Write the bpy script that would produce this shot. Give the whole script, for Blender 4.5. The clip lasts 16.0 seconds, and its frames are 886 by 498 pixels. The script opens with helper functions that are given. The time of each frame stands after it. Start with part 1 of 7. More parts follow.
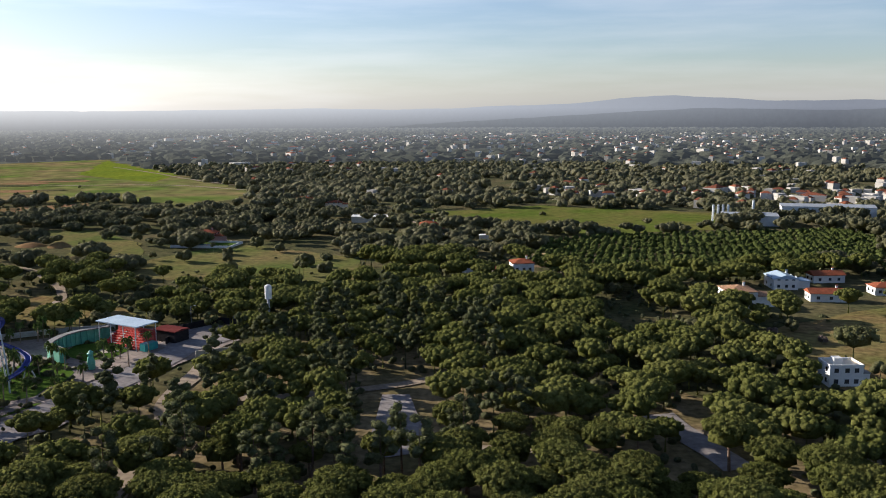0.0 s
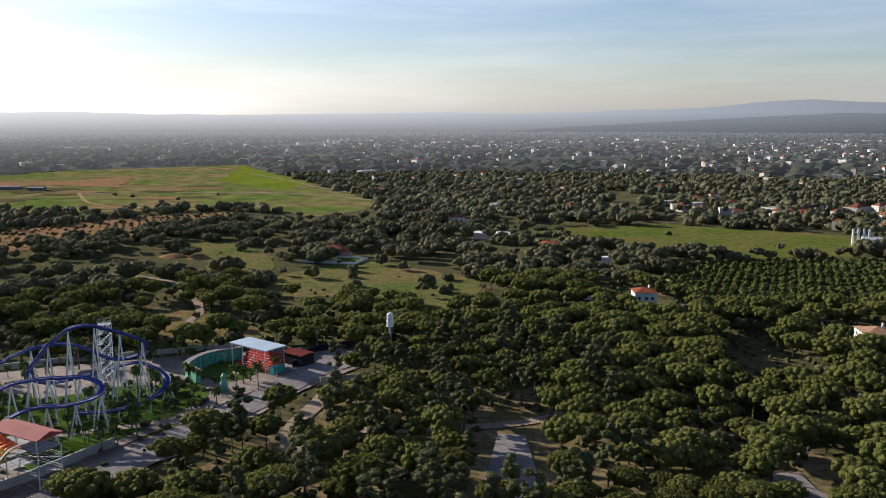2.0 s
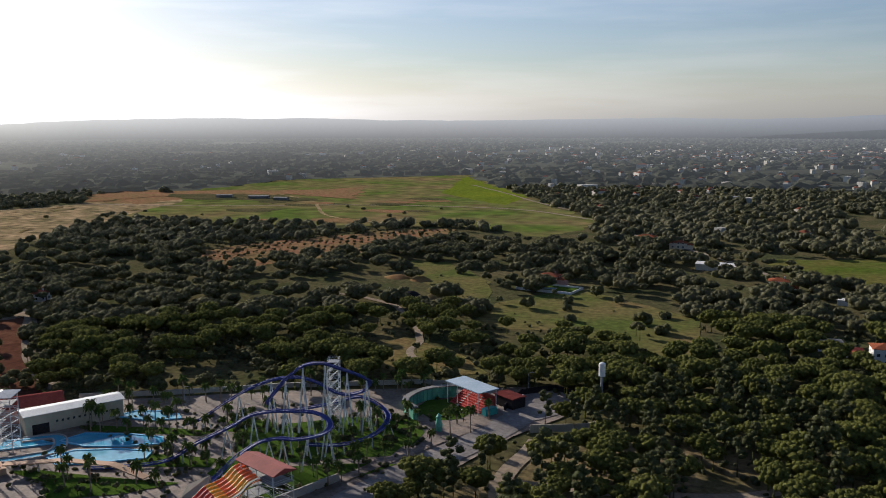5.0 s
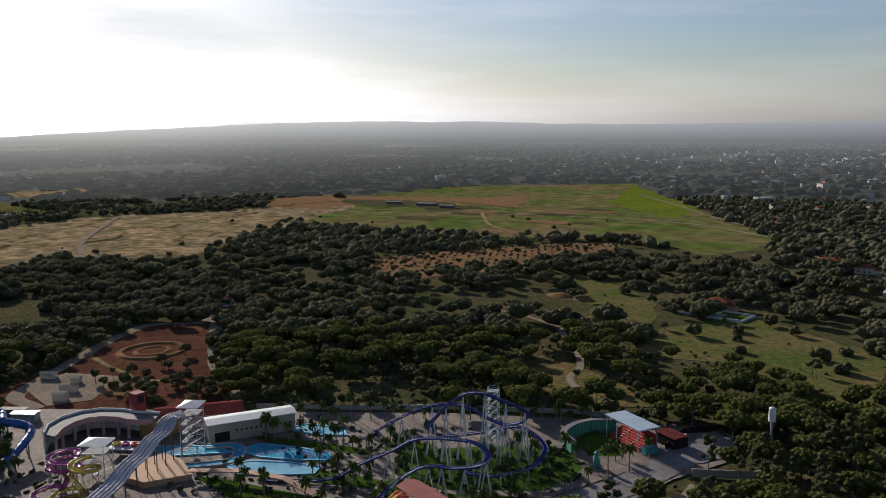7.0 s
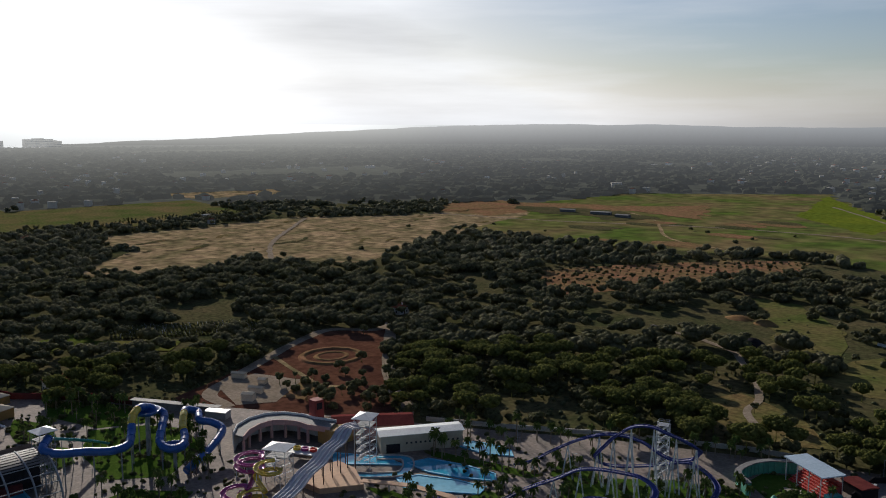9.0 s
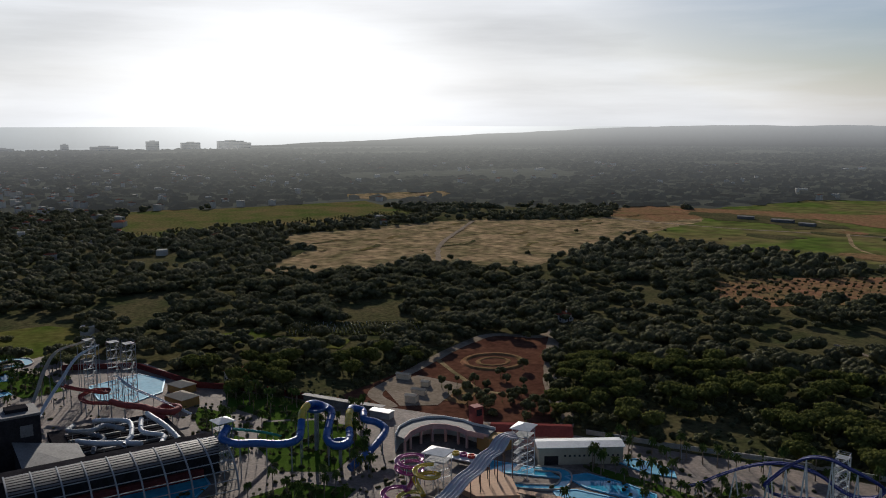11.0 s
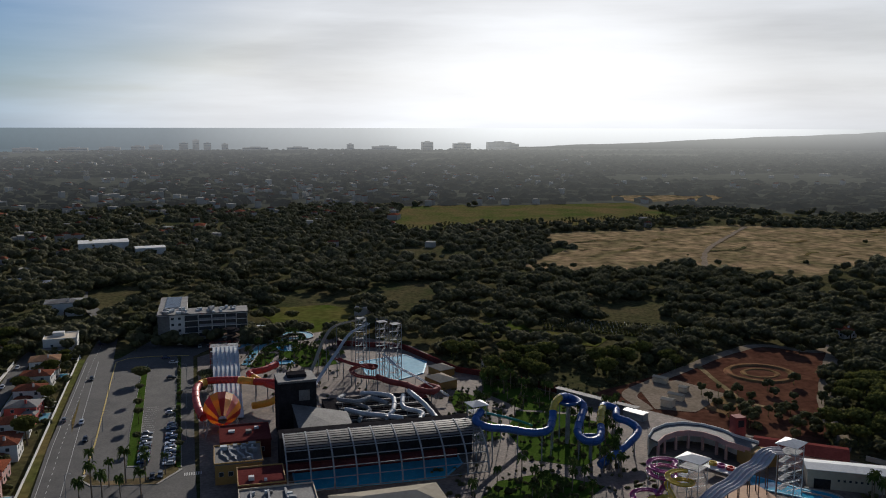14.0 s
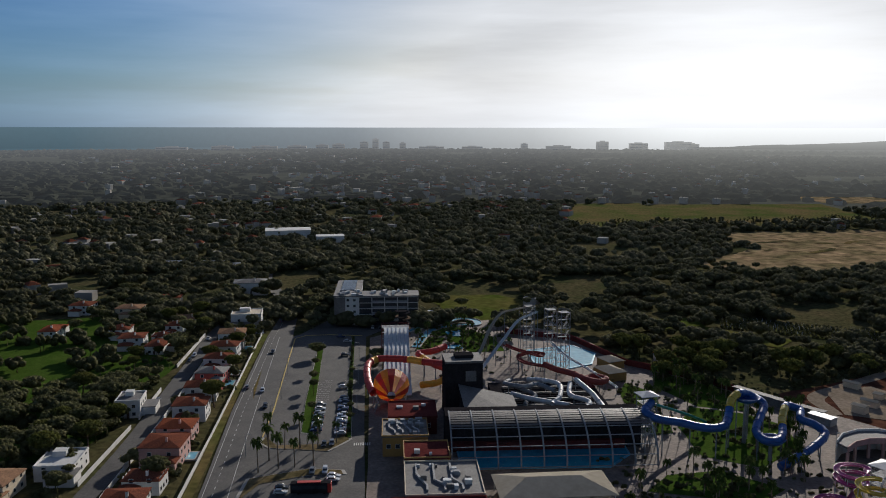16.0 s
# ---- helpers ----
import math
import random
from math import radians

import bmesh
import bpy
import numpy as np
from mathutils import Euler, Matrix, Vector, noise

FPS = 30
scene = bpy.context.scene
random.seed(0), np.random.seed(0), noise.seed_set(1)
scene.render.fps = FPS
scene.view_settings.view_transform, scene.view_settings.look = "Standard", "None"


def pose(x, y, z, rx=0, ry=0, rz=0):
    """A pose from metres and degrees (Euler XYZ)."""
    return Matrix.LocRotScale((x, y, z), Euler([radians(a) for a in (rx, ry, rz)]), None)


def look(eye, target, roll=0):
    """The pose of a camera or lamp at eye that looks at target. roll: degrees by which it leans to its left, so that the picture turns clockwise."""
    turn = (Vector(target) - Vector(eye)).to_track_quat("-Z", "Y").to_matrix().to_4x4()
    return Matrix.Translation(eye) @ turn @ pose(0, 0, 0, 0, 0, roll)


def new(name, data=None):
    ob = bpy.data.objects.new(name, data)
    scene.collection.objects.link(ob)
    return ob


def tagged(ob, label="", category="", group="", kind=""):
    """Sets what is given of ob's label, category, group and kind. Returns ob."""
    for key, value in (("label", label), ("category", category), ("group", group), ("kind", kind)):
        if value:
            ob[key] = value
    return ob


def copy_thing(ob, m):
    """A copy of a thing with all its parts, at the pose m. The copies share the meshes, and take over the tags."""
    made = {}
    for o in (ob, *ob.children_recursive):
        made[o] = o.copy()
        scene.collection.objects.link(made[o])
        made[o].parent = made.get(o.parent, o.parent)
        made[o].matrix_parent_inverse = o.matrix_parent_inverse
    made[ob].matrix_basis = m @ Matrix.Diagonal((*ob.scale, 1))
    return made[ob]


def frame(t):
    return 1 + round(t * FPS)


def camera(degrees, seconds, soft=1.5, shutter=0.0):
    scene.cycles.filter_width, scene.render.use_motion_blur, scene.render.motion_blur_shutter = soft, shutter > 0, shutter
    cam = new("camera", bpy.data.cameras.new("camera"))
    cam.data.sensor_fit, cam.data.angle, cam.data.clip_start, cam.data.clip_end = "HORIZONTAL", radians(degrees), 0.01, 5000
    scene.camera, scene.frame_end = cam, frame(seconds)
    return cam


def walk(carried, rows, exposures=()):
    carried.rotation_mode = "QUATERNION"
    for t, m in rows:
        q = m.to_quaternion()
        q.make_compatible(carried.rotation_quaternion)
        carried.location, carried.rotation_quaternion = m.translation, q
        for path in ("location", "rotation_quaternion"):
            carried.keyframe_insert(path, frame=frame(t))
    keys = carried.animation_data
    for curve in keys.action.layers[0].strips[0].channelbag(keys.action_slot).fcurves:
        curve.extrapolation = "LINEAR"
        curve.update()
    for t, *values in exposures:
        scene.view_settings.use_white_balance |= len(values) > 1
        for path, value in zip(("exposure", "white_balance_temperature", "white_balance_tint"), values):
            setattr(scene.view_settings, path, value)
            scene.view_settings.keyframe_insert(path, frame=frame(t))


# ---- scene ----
cam = camera(54.96, 16.0, soft=1.0)
# seconds, x, y, z, yaw, pitch, roll
ROWS = [
    (0.0, -0.00, 0.00, 71.91, 0.00, -8.91, -0.19),
    (0.5, 0.25, -0.11, 74.58, 2.11, -8.88, -0.18),
    (1.0, 0.48, -0.16, 77.13, 4.22, -8.84, -0.15),
    (1.5, 0.62, -0.31, 79.67, 6.27, -8.80, -0.08),
    (2.0, 0.76, -0.74, 82.32, 8.34, -8.76, -0.01),
    (2.5, 1.01, -1.20, 85.01, 10.34, -8.74, 0.04),
    (3.0, 1.24, -1.50, 87.70, 12.58, -8.72, 0.07),
    (3.5, 1.40, -1.72, 90.30, 15.13, -8.69, 0.04),
    (4.0, 1.56, -1.91, 92.83, 17.80, -8.65, -0.01),
    (6.5, 2.52, -2.50, 105.49, 31.26, -8.46, -0.07),
    (7.0, 2.61, -2.67, 107.94, 34.19, -8.45, -0.03),
    (7.5, 2.68, -2.93, 110.32, 37.10, -8.45, -0.01),
    (8.0, 2.76, -3.20, 112.51, 40.08, -8.45, 0.08),
    (8.5, 2.85, -3.27, 114.27, 43.05, -8.41, 0.12),
    (11.0, 3.52, -1.18, 118.66, 57.24, -8.30, -0.10),
    (11.5, 3.38, -0.82, 118.64, 60.29, -8.28, -0.09),
    (12.0, 3.30, -0.45, 118.18, 62.56, -8.26, -0.05),
    (12.5, 3.13, -0.35, 117.52, 65.64, -8.22, -0.07),
    (13.0, 3.20, -0.27, 116.79, 68.76, -8.18, -0.02),
    (13.5, 3.28, -0.31, 115.96, 71.86, -8.14, 0.03),
    (14.0, 3.28, -0.35, 114.92, 74.91, -8.13, 0.12),
    (14.5, 3.12, -0.29, 113.47, 77.94, -8.12, 0.12),
    (15.0, 2.77, -0.19, 111.63, 80.95, -8.10, 0.08),
    (15.5, 2.29, -0.03, 109.80, 83.84, -8.09, 0.07),
    (16.0, 1.75, 0.24, 108.00, 86.49, -8.09, 0.11),
]
walk(cam, [(t, pose(x, y, z, 90 + pitch, -roll, yaw)) for t, x, y, z, yaw, pitch, roll in ROWS],
     exposures=[(0.0, 1.44, 6300, 12), (3.5, 1.14, 6300, 12), (7.0, 0.57, 6250, 11), (11.0, 0.2, 6200, 10), (16.0, 0.1, 6150, 10)])

# ---- world and sun ----
SUN_YAW, SUN_UP = 66.5, 19.0
SUN = Vector((-math.sin(radians(SUN_YAW)) * math.cos(radians(SUN_UP)), math.cos(radians(SUN_YAW)) * math.cos(radians(SUN_UP)), math.sin(radians(SUN_UP))))


def link(tree, a, out, b, into):
    tree.links.new(a.outputs[out], b.inputs[into])


world = bpy.data.worlds.new("sky")
scene.world = world
world.use_nodes = True
wt = world.node_tree
wt.nodes.clear()
sky = wt.nodes.new("ShaderNodeTexSky")
sky.sky_type, sky.sun_disc = "NISHITA", False
sky.sun_elevation, sky.sun_rotation = radians(SUN_UP), radians(-SUN_YAW)
sky.air_density, sky.dust_density, sky.ozone_density, sky.altitude = 1.0, 0.8, 1.2, 80
coord = wt.nodes.new("ShaderNodeTexCoord")
stretch = wt.nodes.new("ShaderNodeMapping")
stretch.inputs["Scale"].default_value = (1.4, 1.4, 13.0)
stretch.inputs["Rotation"].default_value = (radians(4), radians(-3), 0)
cloud = wt.nodes.new("ShaderNodeTexNoise")
cloud.inputs["Scale"].default_value, cloud.inputs["Detail"].default_value, cloud.inputs["Roughness"].default_value = 1.5, 7.0, 0.55


def spread(a, b, c, d):
    node = wt.nodes.new("ShaderNodeMapRange")
    for key, value in zip(("From Min", "From Max", "To Min", "To Max"), (a, b, c, d)):
        node.inputs[key].default_value = value
    return node


def hue(saturation, value):
    node = wt.nodes.new("ShaderNodeHueSaturation")
    node.inputs["Saturation"].default_value, node.inputs["Value"].default_value = saturation, value
    return node


def blend():
    node = wt.nodes.new("ShaderNodeMix")
    node.data_type = "RGBA"
    return node


# thin high cloud, a pale veil near the horizon, and a ceiling on the glare round the sun
thin, cap, low = spread(0.45, 0.75, 0.0, 0.55), spread(0.3, 0.7, 11.0, 15.9), spread(0.0, 0.06, 0.85, 0.0)
grey, white, haze, veil = hue(0.06, 1.0), hue(0.25, 1.35), blend(), blend()
height = wt.nodes.new("ShaderNodeSeparateXYZ")
level = wt.nodes.new("ShaderNodeRGBToBW")
ratio, most, tinted, least = [wt.nodes.new(k) for k in ("ShaderNodeMath", "ShaderNodeMath", "ShaderNodeVectorMath", "ShaderNodeVectorMath")]
ratio.operation, most.operation, tinted.operation, least.operation = "DIVIDE", "MINIMUM", "MULTIPLY", "SCALE"
tinted.inputs[1].default_value = (0.90, 0.94, 1.10)
back = wt.nodes.new("ShaderNodeBackground")
back.inputs["Strength"].default_value = 0.050
wout = wt.nodes.new("ShaderNodeOutputWorld")
link(wt, coord, "Generated", stretch, "Vector")
link(wt, coord, "Generated", height, 0)
link(wt, height, "Z", low, "Value")
link(wt, stretch, "Vector", cloud, "Vector")
link(wt, cloud, "Fac", thin, "Value")
link(wt, cloud, "Fac", cap, "Value")
link(wt, low, "Result", haze, "Factor")
link(wt, thin, "Result", veil, "Factor")
wt.links.new(sky.outputs[0], tinted.inputs[0])
wt.links.new(sky.outputs[0], grey.inputs["Color"])
wt.links.new(tinted.outputs[0], haze.inputs[6])
wt.links.new(grey.outputs[0], haze.inputs[7])
wt.links.new(haze.outputs[2], veil.inputs[6])
wt.links.new(haze.outputs[2], white.inputs["Color"])
wt.links.new(white.outputs[0], veil.inputs[7])
wt.links.new(veil.outputs[2], level.inputs[0])
wt.links.new(level.outputs[0], ratio.inputs[1])
wt.links.new(ratio.outputs[0], most.inputs[0])
most.inputs[1].default_value = 1.0
wt.links.new(veil.outputs[2], least.inputs[0])
wt.links.new(most.outputs[0], least.inputs["Scale"])
pale, wash, bright = hue(0.08, 1.0), blend(), spread(7.5, 15.0, 0.0, 0.9)
wt.links.new(level.outputs[0], bright.inputs["Value"])
wt.links.new(bright.outputs[0], wash.inputs["Factor"])
wt.links.new(least.outputs[0], pale.inputs["Color"])
wt.links.new(least.outputs[0], wash.inputs[6])
wt.links.new(pale.outputs[0], wash.inputs[7])
# the white glare low under the sun, and the clearer blue sky over the sea
def toward(yaw, up, a, b):
    aim = wt.nodes.new("ShaderNodeVectorMath")
    aim.operation = "DOT_PRODUCT"
    aim.inputs[1].default_value = (-math.sin(radians(yaw)) * math.cos(radians(up)), math.cos(radians(yaw)) * math.cos(radians(up)), math.sin(radians(up)))
    unit = wt.nodes.new("ShaderNodeVectorMath")
    unit.operation = "NORMALIZE"
    link(wt, coord, "Generated", unit, 0)
    link(wt, unit, 0, aim, 0)
    fade = spread(a, b, 0.0, 1.0)
    fade.interpolation_type = "SMOOTHSTEP"
    wt.links.new(aim.outputs["Value"], fade.inputs["Value"])
    return fade


glare, clear = toward(67.5, -4.0, 0.955, 1.0), toward(128, 14, 0.74, 0.985)
flare, ceiling, blue, sea_sky = [wt.nodes.new(k) for k in ("ShaderNodeMath", "ShaderNodeMath", "ShaderNodeVectorMath", "ShaderNodeMix")]
flare.operation, ceiling.operation, blue.operation, sea_sky.data_type = "MULTIPLY", "ADD", "MULTIPLY", "RGBA"
flare.inputs[1].default_value = 4.0
link(wt, glare, 0, flare, 0)
link(wt, cap, 0, ceiling, 0)
link(wt, flare, 0, ceiling, 1)
link(wt, ceiling, 0, ratio, 0)
blue.inputs[1].default_value = (0.42, 0.68, 0.98)
wt.links.new(least.outputs[0], blue.inputs[0])
link(wt, clear, 0, sea_sky, "Factor")
wt.links.new(wash.outputs[2], sea_sky.inputs[6])
wt.links.new(blue.outputs[0], sea_sky.inputs[7])
wt.links.new(sea_sky.outputs[2], back.inputs["Color"])
link(wt, back, 0, wout, 0)

sun = new("sun", bpy.data.lights.new("sun", "SUN"))
sun.data.energy, sun.data.angle, sun.data.color = 3.7, radians(0.6), (1.0, 0.90, 0.77)
sun.matrix_world = look(SUN * 800, (0, 0, 0))


# ---- materials ----
def surf(name, c1, c2, big=0.05, fine=1.0, rough=0.9, metal=0.0, bump=0.0, var=0.25, each=0.0, leaf=0.0, wax=0.0, sheen=0.0):
    """Two colours mixed by a broad noise, dappled by a fine one, varied by object and by loose piece."""
    m = bpy.data.materials.new(name)
    m.use_nodes = True
    n = m.node_tree
    n.nodes.clear()
    out = n.nodes.new("ShaderNodeOutputMaterial")
    geo = n.nodes.new("ShaderNodeNewGeometry")
    broad = n.nodes.new("ShaderNodeTexNoise")
    broad.inputs["Scale"].default_value, broad.inputs["Detail"].default_value, broad.inputs["Roughness"].default_value = big, 5, 0.6
    link(n, geo, "Position", broad, "Vector")
    ramp = n.nodes.new("ShaderNodeValToRGB")
    ramp.color_ramp.elements[0].position, ramp.color_ramp.elements[1].position = 0.36, 0.64
    ramp.color_ramp.elements[0].color, ramp.color_ramp.elements[1].color = (*c1, 1), (*c2, 1)
    link(n, broad, "Fac", ramp, "Fac")
    grain = n.nodes.new("ShaderNodeTexNoise")
    grain.inputs["Scale"].default_value, grain.inputs["Detail"].default_value = fine, 4
    link(n, geo, "Position", grain, "Vector")
    span = n.nodes.new("ShaderNodeMapRange")
    span.inputs["From Min"].default_value, span.inputs["From Max"].default_value = 0.3, 0.7
    span.inputs["To Min"].default_value, span.inputs["To Max"].default_value = 1 - var, 1 + var
    link(n, grain, "Fac", span, "Value")
    value = span
    if each:
        info = n.nodes.new("ShaderNodeObjectInfo")
        both = n.nodes.new("ShaderNodeMath")
        both.operation = "ADD"
        link(n, info, "Random", both, 0)
        link(n, geo, "Random Per Island", both, 1)
        wide = n.nodes.new("ShaderNodeMapRange")
        wide.inputs["From Max"].default_value = 2.0
        wide.inputs["To Min"].default_value, wide.inputs["To Max"].default_value = 1 - each, 1 + each
        link(n, both, 0, wide, "Value")
        times = n.nodes.new("ShaderNodeMath")
        times.operation = "MULTIPLY"
        link(n, span, 0, times, 0)
        link(n, wide, 0, times, 1)
        value = times
    tint = n.nodes.new("ShaderNodeVectorMath")
    tint.operation = "SCALE"
    link(n, ramp, "Color", tint, 0)
    n.links.new(value.outputs[0], tint.inputs["Scale"])
    if leaf:
        a, b, mix = n.nodes.new("ShaderNodeBsdfDiffuse"), n.nodes.new("ShaderNodeBsdfTranslucent"), n.nodes.new("ShaderNodeMixShader")
        link(n, tint, 0, a, "Color")
        link(n, tint, 0, b, "Color")
        tufts, relief = n.nodes.new("ShaderNodeTexNoise"), n.nodes.new("ShaderNodeBump")
        tufts.inputs["Scale"].default_value, tufts.inputs["Detail"].default_value, tufts.inputs["Roughness"].default_value = 1.1, 4, 0.65
        relief.inputs["Strength"].default_value, relief.inputs["Distance"].default_value = 1.0, 1.3
        link(n, geo, "Position", tufts, "Vector")
        link(n, tufts, "Fac", relief, "Height")
        link(n, relief, 0, a, "Normal")
        link(n, relief, 0, b, "Normal")
        mix.inputs[0].default_value = leaf
        link(n, a, 0, mix, 1)
        link(n, b, 0, mix, 2)
        if wax:
            shine, coat = n.nodes.new("ShaderNodeBsdfGlossy"), n.nodes.new("ShaderNodeMixShader")
            shine.inputs["Roughness"].default_value, coat.inputs[0].default_value = 0.6, wax
            link(n, mix, 0, coat, 1)
            link(n, shine, 0, coat, 2)
            mix = coat
        link(n, mix, 0, out, 0)
        return m
    p = n.nodes.new("ShaderNodeBsdfPrincipled")
    p.inputs["Roughness"].default_value, p.inputs["Metallic"].default_value = rough, metal
    if rough > 0.92:
        p.inputs["Specular IOR Level"].default_value = 0.0
    p.inputs["Sheen Weight"].default_value, p.inputs["Sheen Roughness"].default_value = sheen, 0.6
    link(n, tint, 0, p, "Base Color")
    if bump:
        relief = n.nodes.new("ShaderNodeBump")
        relief.inputs["Strength"].default_value, relief.inputs["Distance"].default_value = min(bump, 1.0), bump
        link(n, grain, "Fac", relief, "Height")
        link(n, relief, 0, p, "Normal")
    link(n, p, 0, out, 0)
    return m


M_SCRUB = surf("scrub", (0.045, 0.052, 0.018), (0.095, 0.078, 0.036), 0.03, 0.35, 1.0, var=0.45, bump=0.6, sheen=0.012)
M_LITTER = surf("pine_litter", (0.10, 0.085, 0.04), (0.20, 0.15, 0.085), 0.05, 0.5, 1.0, var=0.4, bump=0.3)
M_MEADOW = surf("meadow_grass", (0.074, 0.096, 0.020), (0.150, 0.110, 0.045), 0.018, 0.3, 1.0, var=0.35, bump=0.4, sheen=0.012)
M_PASTURE = surf("worn_pasture", (0.075, 0.115, 0.016), (0.17, 0.125, 0.055), 0.011, 0.05, 1.0, var=0.45, bump=0.5, sheen=0.012)
M_BRIGHT = surf("spring_grass", (0.072, 0.105, 0.018), (0.125, 0.112, 0.036), 0.02, 0.2, 1.0, var=0.3, bump=0.4)
M_YELLOW = surf("flowering_grass", (0.150, 0.175, 0.020), (0.105, 0.140, 0.020), 0.012, 0.15, 1.0, var=0.3, bump=0.3)
M_LAWN = surf("mown_lawn", (0.045, 0.085, 0.013), (0.065, 0.105, 0.02), 0.08, 1.2, 1.0, var=0.2)
M_TAN = surf("bare_tan_soil", (0.33, 0.23, 0.13), (0.13, 0.11, 0.05), 0.035, 0.10, 1.0, var=0.6, bump=0.6, sheen=0.012)
M_RED = surf("red_soil", (0.080, 0.036, 0.025), (0.125, 0.060, 0.038), 0.05, 0.3, 1.0, var=0.3, bump=0.3)
M_REDROW = surf("red_brown_soil", (0.24, 0.12, 0.065), (0.17, 0.12, 0.05), 0.03, 0.2, 1.0, var=0.35, bump=0.4, sheen=0.012)
M_BROWN = surf("dry_brown_grass", (0.17, 0.115, 0.055), (0.12, 0.115, 0.04), 0.04, 0.4, 1.0, var=0.4, bump=0.5)
M_SAND = surf("sandy_track", (0.29, 0.235, 0.18), (0.21, 0.17, 0.125), 0.06, 0.7, 1.0, var=0.2)
M_ASPHALT = surf("asphalt", (0.058, 0.055, 0.053), (0.088, 0.082, 0.076), 0.09, 1.5, 0.9, var=0.25)
M_GRAVEL = surf("grey_gravel", (0.24, 0.22, 0.21), (0.17, 0.155, 0.15), 0.07, 0.8, 1.0, var=0.2)
M_PINE = surf("pine_needles", (0.104, 0.114, 0.029), (0.148, 0.153, 0.044), 0.06, 0.8, each=0.32, var=0.25, leaf=0.42, wax=0.002)
# next two: leaves greyed and paled, the haze of distance put into their colour
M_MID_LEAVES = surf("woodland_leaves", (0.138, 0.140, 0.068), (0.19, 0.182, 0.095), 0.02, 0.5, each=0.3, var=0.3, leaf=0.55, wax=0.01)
M_FAR_WOOD = surf("haze_palest_leaves", (0.165, 0.165, 0.088), (0.22, 0.21, 0.12), 0.012, 0.45, each=0.25, var=0.5, leaf=0.6, wax=0.010)
M_PINE_DARK = surf("dark_leaves", (0.125, 0.128, 0.052), (0.172, 0.168, 0.076), 0.05, 0.7, each=0.35, var=0.3, leaf=0.5, wax=0.008)
M_TALL = surf("maritime_needles", (0.085, 0.098, 0.040), (0.115, 0.122, 0.055), 0.08, 0.9, each=0.4, var=0.3, leaf=0.34, wax=0.006)
M_OLIVE = surf("grey_green_leaves", (0.085, 0.095, 0.045), (0.11, 0.115, 0.06), 0.08, 0.9, each=0.4, var=0.3, leaf=0.2, wax=0.004)
M_BARE = surf("bare_twigs", (0.15, 0.105, 0.085), (0.19, 0.15, 0.12), 0.1, 0.9, each=0.3, var=0.3, leaf=0.05)
M_CITRUS = surf("citrus_leaves", (0.060, 0.078, 0.018), (0.085, 0.105, 0.028), 0.03, 0.6, each=0.4, var=0.3, leaf=0.3, wax=0.004)
M_BARK = surf("bark", (0.12, 0.085, 0.06), (0.18, 0.13, 0.10), 0.5, 3.0, 0.95, var=0.3, each=0.2)


# ---- helpers for shapes ----
def mesh_from(name, verts, faces, mats):
    me = bpy.data.meshes.new(name)
    me.from_pydata([tuple(v) for v in verts], [], [tuple(f) for f in faces])
    for m in mats if isinstance(mats, (list, tuple)) else [mats]:
        me.materials.append(m)
    me.update()
    return me


def thing(name, x, y, z=0.0, turn=0.0, label="", category="", group="", kind=""):
    ob = new(name)
    ob.empty_display_size = 0.5
    ob.matrix_world = pose(x, y, z, 0, 0, turn)
    return tagged(ob, label, category, group, kind)


def part(name, bm, material, parent=None, label="", smooth=False):
    """Links a bmesh as one mesh object, in its parent's axes."""
    me = bpy.data.meshes.new(name)
    if smooth:
        for f in bm.faces:
            f.smooth = True
    bm.to_mesh(me)
    bm.free()
    me.materials.append(material)
    ob = new(name, me)
    ob.parent = parent
    return tagged(ob, label)


def inside(px, py, poly):
    """Which of the points lie in the polygon."""
    hit = np.zeros(len(px), bool)
    for (x0, y0), (x1, y1) in zip(poly, poly[1:] + poly[:1]):
        if y0 == y1:
            continue
        cross = (y0 > py) != (y1 > py)
        hit ^= cross & (px < (x1 - x0) * (py - y0) / (y1 - y0) + x0)
    return hit


def patch(name, outline, z, material, label, category, ragged=0.0, step=12.0):
    """A flat piece of ground with an uneven rim."""
    rim = []
    for (x0, y0), (x1, y1) in zip(outline, outline[1:] + outline[:1]):
        length = math.hypot(x1 - x0, y1 - y0)
        count = max(1, int(length / step)) if ragged else 1
        for k in range(count):
            u = k / count
            x, y = x0 + (x1 - x0) * u, y0 + (y1 - y0) * u
            off = noise.noise_vector((x * 0.05, y * 0.05, 3.0)) * ragged
            rim.append((x + off.x, y + off.y))
    bm = bmesh.new()
    bm.faces.new([bm.verts.new((x, y, z)) for x, y in rim])
    bmesh.ops.recalc_face_normals(bm, faces=bm.faces[:])
    if bm.faces[:][0].normal.z < 0:
        bmesh.ops.reverse_faces(bm, faces=bm.faces[:])
    bmesh.ops.triangulate(bm, faces=bm.faces[:])
    return tagged(part(name, bm, material), label, category, kind="structure")


def ribbon_verts(path, half):
    left, right = [], []
    for i, p in enumerate(path):
        a, b = Vector(path[max(0, i - 1)][:2]), Vector(path[min(len(path) - 1, i + 1)][:2])
        d = (b - a).normalized()
        left.append((p[0] - d.y * half, p[1] + d.x * half))
        right.append((p[0] + d.y * half, p[1] - d.x * half))
    return left + right[::-1]


